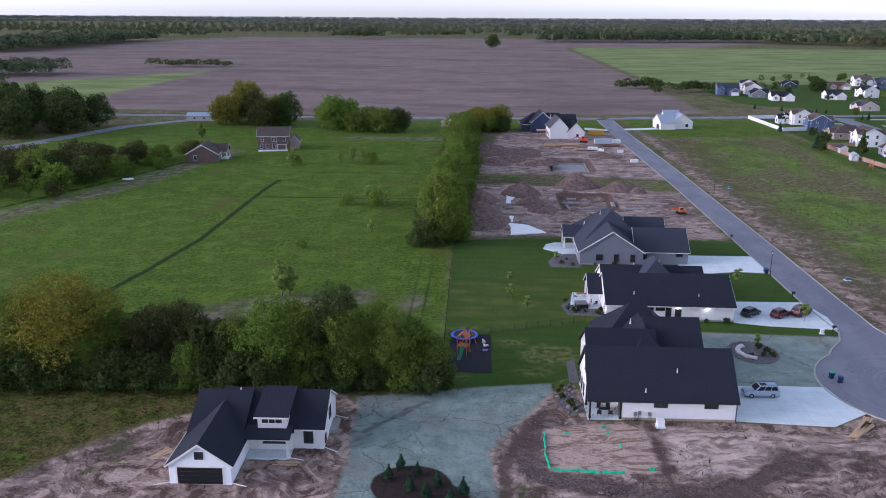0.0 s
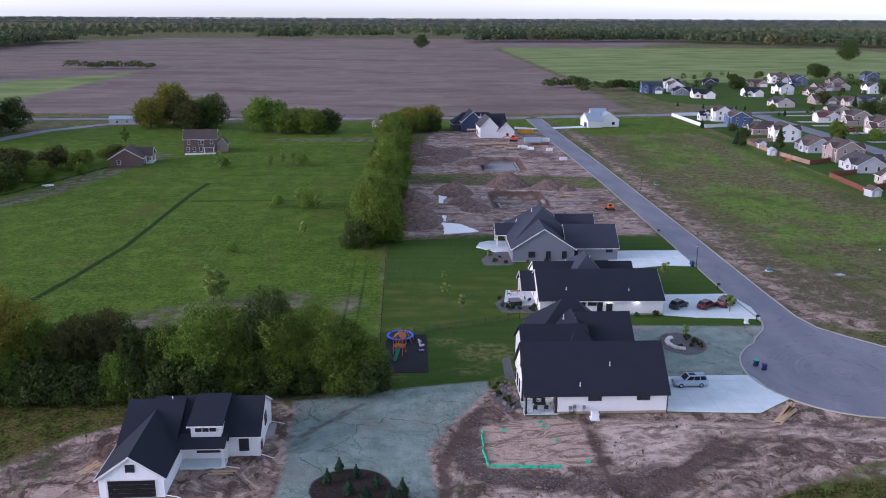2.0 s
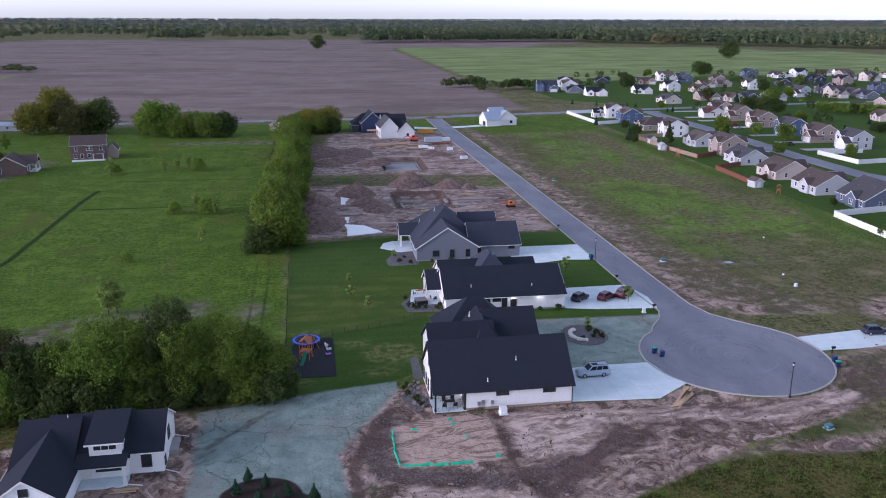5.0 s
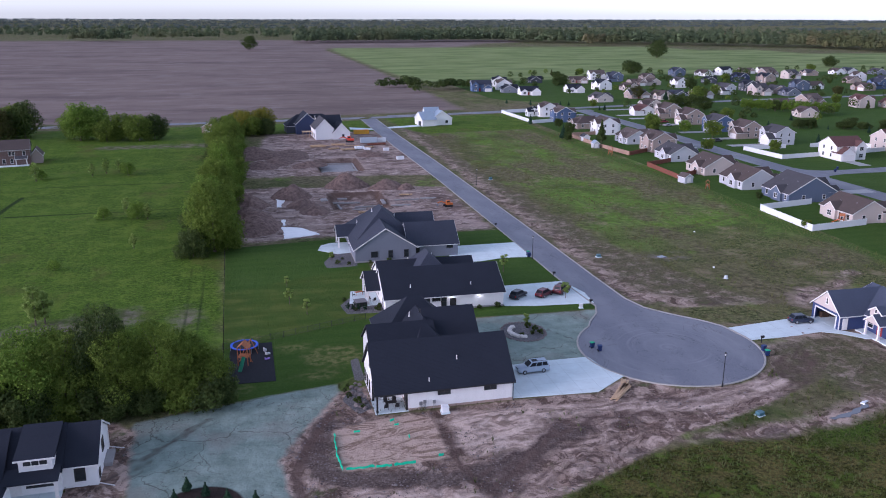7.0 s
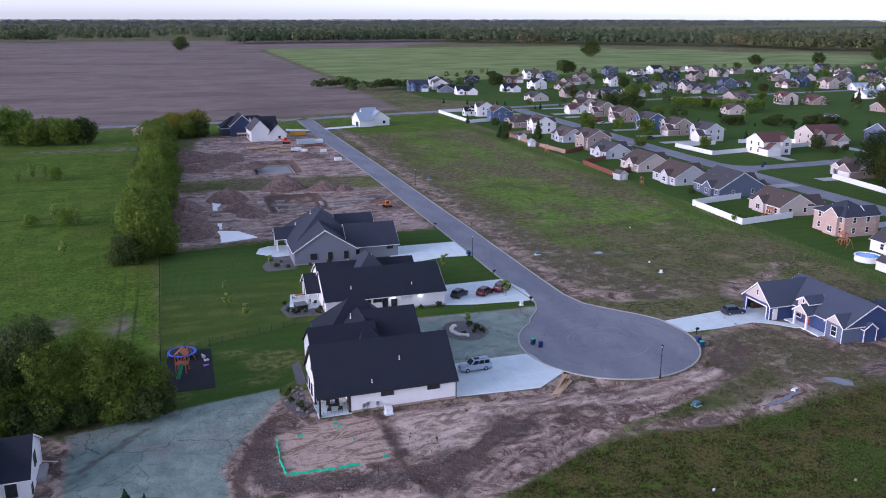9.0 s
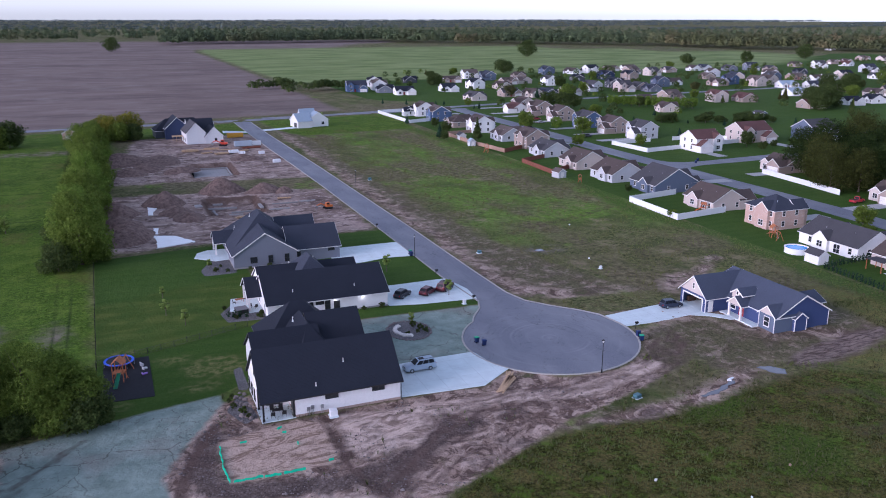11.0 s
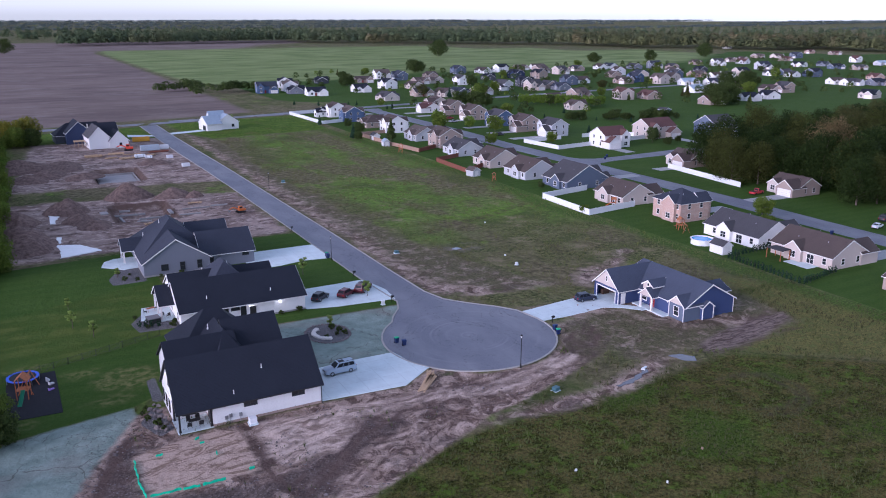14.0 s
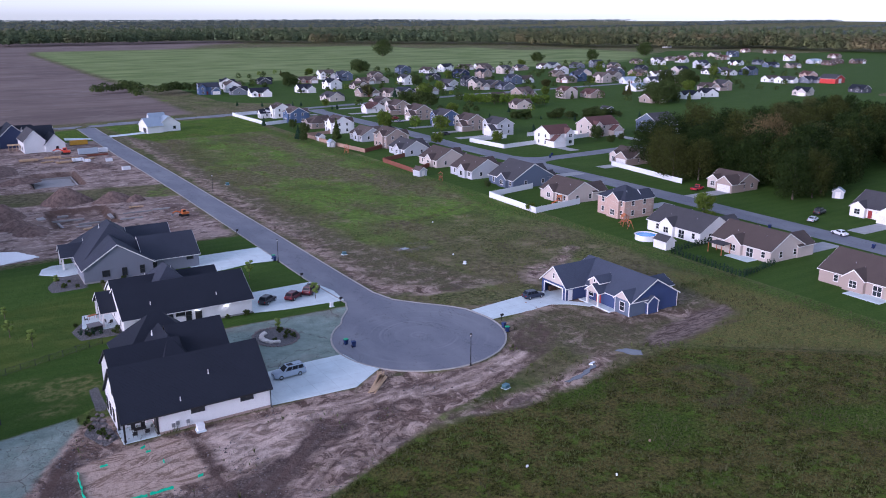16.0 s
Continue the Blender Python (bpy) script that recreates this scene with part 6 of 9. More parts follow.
# wood at the far side of the estate
spots = [(222, 158.5), (229, 156.5), (238, 157.5), (233, 163), (214, 200), (222, 196), (219, 210), (226, 214), (232, 204), (229, 192), (240, 196), (236, 184), (232, 178), (236, 170), (235, 166), (244, 172), (246, 184), (254, 176), (252, 162), (262, 168), (262, 182), (252, 196), (262, 196), (272, 186), (272, 172), (282, 178), (282, 192),
         (272, 204), (258, 210), (244, 210), (236, 222), (250, 222), (264, 220), (280, 212), (292, 200), (292, 184), (302, 194), (304, 210), (292, 222), (276, 230), (262, 234), (312, 182), (314, 202), (322, 194), (232, 228), (308, 226), (324, 216), (334, 204), (336, 188), (300, 170), (318, 168), (336, 172), (350, 186), (350, 202)]
for k, (x, y) in enumerate(spots):
    h = 23 if k == 16 else rng.uniform(17, 22) if k > 9 else rng.uniform(15, 19)
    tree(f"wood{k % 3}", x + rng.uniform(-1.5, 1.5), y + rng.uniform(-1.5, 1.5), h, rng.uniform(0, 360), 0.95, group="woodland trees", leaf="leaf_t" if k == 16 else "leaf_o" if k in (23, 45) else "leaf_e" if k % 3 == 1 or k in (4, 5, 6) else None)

for k, (x, y) in enumerate(((327, 254), (346, 259), (362, 262), (379, 265), (401, 273), (419, 277), (432, 277), (334, 244), (354, 244), (384, 250), (356, 237), (334, 239))):
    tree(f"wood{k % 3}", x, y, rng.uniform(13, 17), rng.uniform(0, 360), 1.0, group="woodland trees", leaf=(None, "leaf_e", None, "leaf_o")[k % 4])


def far_rise(x, y):
    """Height of the far ground, raised so its edge meets the camera's horizon line."""
    return 22.0 * min(1.0, max(0.0, (math.hypot(x, y) - 2600) / 2000)) ** 1.5


def woods(name, areas, spacing, tall, label, material="wood_far", per=46, leaf=0.05, spots=()):
    """A far wood: many leafy domed crowns in one mesh."""
    base, ways = [], []
    places = [(x, y, rng.uniform(0.6, 1.15)) for x, y in spots]
    for (x0, x1), (y0, y1) in areas:
        gx, gy = np.meshgrid(np.arange(x0, x1, spacing), np.arange(y0, y1, spacing))
        big = rng.uniform(0.7, 1.08, gx.size)
        places += list(zip(gx.ravel() + rng.uniform(-0.5, 0.5, gx.size) * spacing, gy.ravel() + rng.uniform(-0.5, 0.5, gx.size) * spacing, big))
    for x, y, f in places:
        d = rng.normal(0, 1, (per, 3))
        d /= np.linalg.norm(d, axis=1, keepdims=True)
        d[:, 2] = np.where(d[:, 2] < -0.55, -d[:, 2], d[:, 2])
        h, r = tall * f, spacing * rng.uniform(0.5, 0.72) if areas else tall * f * 0.42
        lump = rng.uniform(0.8, 1.08, (per, 1))
        base.append(np.array([x, y, h * 0.56 + far_rise(x, y)]) + d * (r, r, h * 0.44) * lump)
        ways.append(d)
    p, w = np.concatenate(base), np.concatenate(ways)
    v, f = leaf_quads(p, w + (0, 0, 0.4), tall * leaf, 0.35)
    me = bpy.data.meshes.new(name)
    me.from_pydata(v.tolist(), [], f.tolist())
    me.materials.append(M[material])
    return tagged(new(name, me), label, "woods", kind="stuff")


def behind(front, depths, step):
    """Places for trees along a wood's front and in rows behind it, laid straight away from the camera to fit its view.
    """
    out = []
    for a, b in zip(front, front[1:]):
        m = max(1, round(math.dist(a, b) / step))
        for k in range(m):
            x, y = a[0] + (b[0] - a[0]) * k / m, a[1] + (b[1] - a[1]) * k / m
            r = math.hypot(x, y)
            for d in depths:
                f = 1 + (d + rng.uniform(-0.3, 0.3) * step) / r
                out.append((x * f + rng.uniform(-0.4, 0.4) * step, y * f))
    return out


DEEP = (0, 10, 24, 42, 66, 98, 140, 200, 280, 380)
woods("far_woods", [((-350, -236), (1868, 1900))], 13, 23, "dark band of woods beyond the ploughed field", per=120, leaf=0.085,
      spots=behind([(100, 1708), (260, 1712), (436, 1750), (540, 1740), (610, 1640), (742, 1560), (850, 1440), (980, 1330)], DEEP, 15))
woods("estate_back_woods", [((620, 690), (1490, 1510))], 13, 22, "tall mixed woods behind the housing estate", "wood_mixed", per=130, leaf=0.085,
      spots=behind([(980, 1330), (1000, 1160), (1086, 1090), (1122, 985), (1236, 985), (1206, 880), (1232, 745), (1262, 600), (1330, 420)], DEEP, 14))
woods("horizon_woods", [], 20, 19, "distant woods along the horizon", "wood_far", per=70, leaf=0.12,
      spots=behind([(-2300, 2100), (-1300, 2230), (-700, 2260), (-380, 2300), (100, 2190), (560, 2150), (1040, 1900), (1500, 1700), (1900, 1350), (2300, 900)], (0, 45, 110, 210, 340, 520, 760), 22)
      + behind([(-900, 1760), (-700, 1900), (-640, 2000)], (0, 30, 80), 18) + behind([(-230, 2030), (-120, 2060), (-60, 2060)], (0, 14), 16) + behind([(40, 2080), (90, 2090)], (0, 14), 15))
woods("field_edge_scrub", [((126, 131), (640, 690)), ((108, 124), (648, 656)), ((118, 121), (600, 612)), ((98, 101), (640, 650)), ((150, 170), (624, 632)), ((176, 210), (626, 632)), ((135, 150), (622, 634))], 6, 8, "dark scrub at the corner of the ploughed field", "leaf_b", per=170, leaf=0.09)
woods("outer_woods", [((-3600, 4200), (4500, 4560)), ((-3200, 4000), (4150, 4180)), ((-2900, 3900), (3850, 3880)), ((-2600, 3300), (3500, 3540)), ((-900, 2600), (3200, 3230)), ((1900, 3900), (2600, 2660)), ((2200, 3900), (1500, 1560)), ((2600, 4200), (2000, 2040)), ((3000, 4300), (2900, 2940)), ((-3300, -1900), (3300, 3360))], 28, 11, "tree line at the horizon with blue-green haze in its colour", "wood_hazed", per=40, leaf=0.24)
woods("west_woods", [((-760, -640), (1120, 1640)), ((-1100, -760), (1060, 1180)), ((-1300, -1100), (1000, 1100))], 15, 21, "dark woods beyond the lane", "wood_far", per=120, leaf=0.09)
woods("lane_woods", [((-560, -385), (700, 765))], 13, 15, "dark wood across the fields beyond the lane", "wood_far", per=300, leaf=0.06)
woods("field_hedge", [((-350, -272), (856, 872)), ((-420, -380), (640, 652))], 8, 8, "low dark hedge line across the fields", "leaf_b", per=90, leaf=0.12)
for x, y, h in ((2, 1410, 23), (542, 1056, 24), (380, 800, 11), (392, 806, 8), (640, 830, 12), (720, 820, 15), (365, 760, 12), (860, 870, 20), (245, 640, 10)):
    tree("farm0" if h > 14 else "farm1", x, y, h, rng.uniform(0, 360), 1.25, "lone dark tree standing in the open field", "lone field trees", leaf="leaf_b")

# ---- the housing estate ----
HOUSES = []
WORDS = {"white": "white", "cream": "cream", "tan": "tan", "grey": "grey", "lightgrey": "pale grey", "slate": "slate-blue", "bluegrey": "blue-grey", "char": "charcoal", "darkblue": "navy", "brick": "pink brick", "brown": "brown brick", "stone": "pale stone", "red": "red",
         "r_black": "black", "r_slate": "slate", "r_grey": "grey", "r_brown": "brown", "r_tan": "weathered tan", "r_red": "reddish", "r_metal": "pale metal"}


def tract(x, y, rot, w, d, storeys=1, wall="cream", roof="r_brown", far=False, flip=False, hip=False, drive=0.0, patio=False):
    """An estate house: main body, garage wing with its gable to the street (local -y), windows all round."""
    label = f"{WORDS[wall]} {'two-storey' if storeys > 1 else 'one-storey'} estate house with {WORDS[roof]} shingle roof"
    HOUSES.append((x, y))
    home = empty("estate_house", pose(x, y, 0, 0, 0, rot), label, "house", "estate houses")
    if far:
        w, d = w * 0.86, d * 0.86
    e = 5.4 if storeys > 1 else 2.9
    s = -1 if flip else 1
    rise = d * 0.5 * (0.56 if not hip else 0.56)
    block(home, -w / 2, w / 2, -d / 2, d / 2, e, rise, "x", wall, roof, "hip" if hip else "gable", over=0.4, gutters=not far)
    g0, g1 = sorted((s * (w / 2 - 6.2), s * (w / 2 + 0.2)))
    gw = "white" if wall in ("white", "lightgrey") else wall
    block(home, g0, g1, -d / 2 - 3.4, -d / 2 + 2.5, 2.9, 2.3, "y", gw, roof, over=0.35, gutters=not far)
    garage_door(home, "S", -d / 2 - 3.4, (g0 + g1) / 2, 4.8, 2.15)
    f0, f1 = sorted((-s * (w / 2 - 0.4), -s * (w / 2 - 4.8)))
    block(home, f0, f1, -d / 2 - 1.2, -d / 2 + 3.0, e, 1.9 if storeys > 1 else 1.5, "y", wall if far else ("stone" if wall in ("tan", "cream") else wall), roof, over=0.3, gutters=not far, rakes=not far)
    window(home, "S", -d / 2 - 1.2, (f0 + f1) / 2, 0.9, 1.6, 1.4)
    if storeys > 1:
        window(home, "S", -d / 2 - 1.2, (f0 + f1) / 2, 3.7, 1.6, 1.3)
    block(home, -1.6 * s - 2.3, -1.6 * s + 2.3, d / 2 - 2.5, d / 2 + 0.9, e, 1.8, "y", wall, roof, over=0.3, gutters=not far, rakes=not far)
    window(home, "N", d / 2 + 0.9, -1.6 * s, 0.9, 1.6, 1.4)
    door(home, "S", -d / 2, -s * (w / 2 - 5.8), 1.0, 2.1, "door_red")
    many = (-0.34, 0.32) if far else (-0.38, -0.16, 0.06, 0.3)
    for k, f in enumerate(many):
        big = k == 1 and not far
        window(home, "N", d / 2, f * w, 0.25 if big else 0.95, 1.8 if big else 0.95, 2.05 if big else 1.35)
        if storeys > 1:
            window(home, "N", d / 2, f * w, 3.75, 0.95, 1.3)
            window(home, "S", -d / 2, f * w * 0.5, 3.75, 0.95, 1.3) if k == 1 else None
    for f in (0.0,) if far else (-0.22, 0.2):
        for face, c in (("W", -w / 2), ("E", w / 2)):
            window(home, face, c, f * d, 0.95, 0.95, 1.35)
            if storeys > 1:
                window(home, face, c, f * d, 3.75, 0.95, 1.3)
    if not far:
        vent(home, w * 0.2, d * 0.25, e + rise * 0.5, "steel", 0.06, 0.45)
        vent(home, -w * 0.25, d * 0.2, e + rise * 0.6, "steel", 0.06, 0.45)
        if patio:
            floor_slab(home, -w * 0.3, w * 0.1, d / 2, d / 2 + 3.6, 0.08, "patio")
    if drive:
        bm = bmesh.new()
        prism(bm, [(g0 + 0.7, -d / 2 - 3.5 - drive), (g1 - 0.7, -d / 2 - 3.5 - drive), (g1 - 0.7, -d / 2 - 3.46), (g0 + 0.7, -d / 2 - 3.46)], 0.055, 0.2)
        part("driveway", bm, M["drive_grey"], home)
    return home


# the near row, backs to the vacant field
tract(163.5, 92.5, 90, 20, 13, 1, "tan", "r_brown", drive=12, flip=True, patio=True)
tract(164.5, 124.5, 90, 17, 12, 1, "cream", "r_brown", drive=12, flip=True, patio=True)
tract(163.5, 145, 90, 18, 12, 1, "white", "r_grey", drive=12, flip=True)
tract(164.6, 170.5, 90, 11.0, 10.4, 2, "brick", "r_slate", hip=True, drive=12)
tract(164.5, 195, 90, 13.5, 12, 1, "cream", "r_brown", drive=12, flip=True)
tract(166, 222, 90, 14, 17, 1, "slate", "r_grey", drive=18)
tract(161.5, 243, 90, 14, 13, 1, "lightgrey", "r_brown", drive=15)
tract(162.5, 268, 90, 13, 13, 1, "cream", "r_brown", drive=15)
tract(163.6, 297, 90, 13.5, 11, 1, "lightgrey", "r_grey", drive=12)
tract(166.5, 318.5, 90, 12, 10, 2, "tan", "r_brown", drive=12)
tract(166.5, 342, 90, 13, 11, 1, "lightgrey", "r_tan", drive=12)
tract(165.5, 371, 90, 11, 9.5, 2, "white", "r_brown", drive=13)
tract(163.5, 394.5, 90, 13, 10, 1, "tan", "r_brown", hip=True, drive=14)
tract(162.6, 420.5, 90, 11, 9.5, 2, "bluegrey", "r_tan", drive=15)
tract(162.8, 444.5, 90, 9.5, 9, 2, "white", "r_brown", drive=15)
tract(155.4, 448, 90, 7, 7, 1, "white", "r_black", far=True)
# across the estate street
tract(221.5, 179.5, -90, 12, 9.5, 1, "tan", "r_brown", drive=15)
tract(226, 128, -90, 16, 13, 1, "white", "r_grey", drive=14)
tract(228, 234, -90, 12, 10, 1, "tan", "r_brown", drive=10)
tract(231, 286, 0, 13, 11, 2, "white", "r_red", drive=10, flip=True)
tract(268, 299, 0, 16, 12, 2, "cream", "r_red", drive=16)
tract(300, 292, 0, 14, 14, 2, "slate", "r_grey", drive=16)
tract(229, 325.5, -90, 11, 9.5, 2, "lightgrey", "r_grey", drive=17)
tract(226, 346, -90, 11, 9.5, 2, "tan", "r_brown", drive=14)
tract(225.5, 369, -90, 11.5, 9.5, 2, "bluegrey", "r_grey", drive=14)
tract(226, 398, -90, 11.5, 9.5, 2, "tan", "r_brown", drive=14)
tract(228, 425.5, -90, 11, 9.5, 2, "tan", "r_brown", drive=16)
tract(220.5, 441.5, -90, 12, 9.5, 1, "white", "r_red", drive=9)
tract(240, 470, -90, 12, 10, 1, "cream", "r_brown", drive=24)
# the far estate
tract(169, 607, -6, 17, 11, 2, "bluegrey", "r_slate", far=True)
tract(195, 647, 80, 13, 11, 2, "white", "r_black", far=True)
tract(195, 572, -5, 16, 12, 1, "white", "r_black", far=True)
tract(234, 674, 89, 14, 10, 1, "char", "r_black", far=True)
tract(234, 584, 0, 13, 12, 1, "white", "r_black", far=True)
tract(270, 666, -8, 17, 10, 1, "tan", "r_brown", far=True)
tract(263, 600, 97, 15, 11, 2, "white", "r_black", far=True)
tract(226, 516, 95, 16, 12, 1, "stone", "r_grey", far=True)
tract(310, 678, -93, 17, 11, 2, "slate", "r_slate", far=True)
tract(306, 631, 9, 13, 10, 1, "tan", "r_brown", far=True)
tract(260, 533, -0, 15, 12, 1, "tan", "r_grey", far=True)
tract(323, 635, -83, 15, 11, 1, "cream", "r_tan", far=True)
tract(274, 524, 98, 17, 11, 1, "cream", "r_brown", far=True)
tract(287, 527, 92, 17, 10, 1, "grey", "r_slate", far=True)
tract(333, 608, 94, 13, 11, 2, "white", "r_grey", far=True)
tract(392, 722, 94, 14, 12, 2, "slate", "r_slate", far=True)
tract(421, 723, 101, 17, 12, 1, "white", "r_brown", far=True)
tract(304, 526, 5, 14, 12, 1, "cream", "r_brown", far=True)
tract(380, 644, 84, 13, 10, 1, "char", "r_black", far=True)
tract(338, 549, -82, 16, 10, 2, "lightgrey", "r_grey", far=True)
tract(412, 648, 97, 16, 10, 2, "darkblue", "r_black", far=True)
tract(481, 748, -5, 16, 10, 1, "tan", "r_brown", far=True)
tract(358, 538, 3, 13, 11, 2, "cream", "r_grey", far=True)
tract(379, 548, 86, 15, 12, 1, "tan", "r_grey", far=True)
tract(481, 677, 12, 15, 10, 2, "cream", "r_grey", far=True)
tract(507, 755, -9, 17, 10, 1, "white", "r_brown", far=True)
tract(319, 456, 11, 15, 12, 1, "brown", "r_brown", far=True)
tract(306, 413, 82, 13, 11, 1, "cream", "r_brown", far=True)
tract(412, 567, 87, 14, 11, 2, "slate", "r_slate", far=True)
tract(526, 710, -91, 17, 11, 1, "tan", "r_grey", far=True)
tract(564, 720, 94, 13, 12, 1, "white", "r_brown", far=True)
tract(501, 620, 85, 14, 11, 1, "tan", "r_tan", far=True)
tract(462, 557, -79, 17, 11, 1, "tan", "r_brown", far=True)
tract(601, 709, 86, 16, 12, 1, "grey", "r_grey", far=True)
tract(532, 619, 78, 17, 12, 1, "cream", "r_slate", far=True)
tract(626, 706, -11, 15, 11, 2, "grey", "r_slate", far=True)
tract(488, 542, 94, 15, 12, 2, "cream", "r_tan", far=True)
tract(539, 580, 96, 13, 12, 2, "slate", "r_grey", far=True)
tract(499, 521, -8, 15, 11, 1, "white", "r_metal", far=True)
tract(455, 467, 2, 14, 11, 1, "white", "r_metal", far=True)
tract(571, 586, -4, 15, 12, 1, "brick", "r_tan", far=True)
tract(719, 740, 85, 16, 10, 1, "tan", "r_brown", far=True)
tract(402, 398, 3, 14, 11, 1, "tan", "r_red", far=True)
tract(373, 450, 83, 15, 10, 2, "cream", "r_red", far=True)
tract(391, 444, 82, 16, 12, 1, "tan", "r_red", far=True)
tract(723, 710, -10, 15, 11, 2, "white", "r_grey", far=True)
tract(594, 572, -1, 14, 10, 1, "white", "r_grey", far=True)
tract(1118, 1077, 96, 14, 12, 1, "white", "r_brown", far=True)
tract(801, 764, -96, 13, 10, 1, "tan", "r_brown", far=True)
tract(784, 729, 101, 15, 12, 1, "white", "r_red", far=True)
tract(907, 820, 9, 15, 12, 1, "tan", "r_tan", far=True)
tract(929, 807, 7, 15, 12, 1, "cream", "r_brown", far=True)
tract(878, 749, -2, 15, 11, 1, "tan", "r_red", far=True)
tract(952, 793, -94, 16, 11, 2, "slate", "r_slate", far=True)
tract(1086, 881, -88, 13, 11, 1, "brick", "r_red", far=True)
tract(717, 639, -7, 16, 12, 2, "lightgrey", "r_slate", far=True)
tract(648, 567, 88, 14, 10, 1, "white", "r_grey", far=True)
tract(793, 655, -82, 17, 11, 1, "white", "r_black", far=True)
tract(652, 546, 86, 14, 10, 1, "white", "r_grey", far=True)
tract(824, 649, 101, 13, 10, 1, "grey", "r_slate", far=True)
tract(1083, 836, -11, 17, 10, 1, "tan", "r_red", far=True)
tract(930, 686, -88, 13, 11, 2, "white", "r_red", far=True)
tract(802, 588, -8, 15, 10, 1, "tan", "r_grey", far=True)
tract(899, 631, 1, 16, 10, 1, "lightgrey", "r_metal", far=True)
tract(691, 488, 81, 14, 11, 1, "brick", "r_red", far=True)
tract(924, 616, 89, 13, 11, 1, "brown", "r_tan", far=True)
tract(944, 604, -7, 17, 10, 1, "brown", "r_grey", far=True)
tract(616, 471, -6, 15, 10, 1, "white", "r_brown", far=True)
tract(616, 457, -0, 17, 11, 1, "white", "r_grey", far=True)
tract(514, 479, 6, 14, 11, 1, "tan", "r_grey", far=True)
tract(506, 442, 91, 16, 10, 1, "cream", "r_brown", far=True)
tract(515, 436, -94, 13, 10, 2, "tan", "r_grey", far=True)
tract(442, 404, -11, 13, 10, 1, "white", "r_black", far=True)
tract(532, 378, -79, 13, 12, 1, "stone", "r_black", far=True)
tract(587, 370, 90, 14, 11, 1, "char", "r_black", far=True)
tract(189, 616, 84, 16, 11, 2, "white", "r_tan", far=True)
tract(186, 593, 85, 15, 11, 1, "grey", "r_black", far=True)
tract(282, 591, 97, 16, 11, 1, "cream", "r_brown", far=True)
tract(301, 699, -3, 16, 11, 2, "white", "r_tan", far=True)
tract(444, 726, 191, 16, 11, 2, "white", "r_black", far=True)
tract(431, 639, 97, 15, 11, 2, "tan", "r_black", far=True)
tract(377, 529, 93, 14, 11, 1, "grey", "r_slate", far=True)
tract(472, 698, 12, 16, 11, 2, "tan", "r_tan", far=True)
tract(342, 459, 11, 15, 11, 2, "tan", "r_tan", far=True)
tract(432, 576, 177, 14, 11, 1, "white", "r_brown", far=True)
tract(584, 729, 94, 16, 11, 1, "white", "r_slate", far=True)
tract(482, 566, -79, 13, 11, 2, "bluegrey", "r_slate", far=True)
tract(523, 640, 78, 13, 11, 2, "lightgrey", "r_brown", far=True)
tract(508, 551, 94, 15, 11, 2, "cream", "r_brown", far=True)
tract(518, 512, -8, 14, 11, 1, "white", "r_slate", far=True)
tract(562, 607, 86, 15, 11, 2, "white", "r_brown", far=True)
tract(617, 575, -1, 16, 11, 2, "cream", "r_black", far=True)
tract(824, 767, -96, 16, 11, 1, "cream", "r_brown", far=True)
tract(671, 570, 178, 14, 11, 1, "slate", "r_grey", far=True)
tract(671, 537, 176, 14, 11, 2, "slate", "r_black", far=True)
tract(793, 609, -8, 15, 11, 1, "slate", "r_black", far=True)
tract(635, 448, 0, 15, 11, 1, "grey", "r_black", far=True)
tract(465, 407, 79, 14, 11, 1, "white", "r_black", far=True)
tract(346, 691, 92, 15, 10, 1, "tan", "r_brown", far=True)
tract(370, 569, 84, 16, 11, 2, "char", "r_black", far=True)
tract(631, 642, 92, 13, 10, 1, "char", "r_black", far=True)
tract(1038, 696, -88, 16, 12, 1, "tan", "r_red", far=True)
tract(576, 567, 4, 13, 10, 1, "white", "r_brown", far=True)
tract(882, 598, 96, 15, 11, 1, "brown", "r_brown", far=True)
tract(638, 691, 92, 13, 11, 1, "tan", "r_grey", far=True)
barn = empty("red_barn", pose(650, 436, 0, 0, 0, 12), "bright red metal barn with a grey roof", "barn")
block(barn, -9.5, 9.5, -7, 7, 4.0, 3.2, "y", "red", "r_grey", over=0.3)
garage_door(barn, "S", -7, 0, 5.5, 3.6)
barn2 = empty("red_barn", pose(1330, 2160, 0, 0, 0, -20), "bright red metal barn with a grey roof", "barn")
block(barn2, -22, 22, -10, 10, 7, 5.0, "x", "red", "r_red", over=0.3)

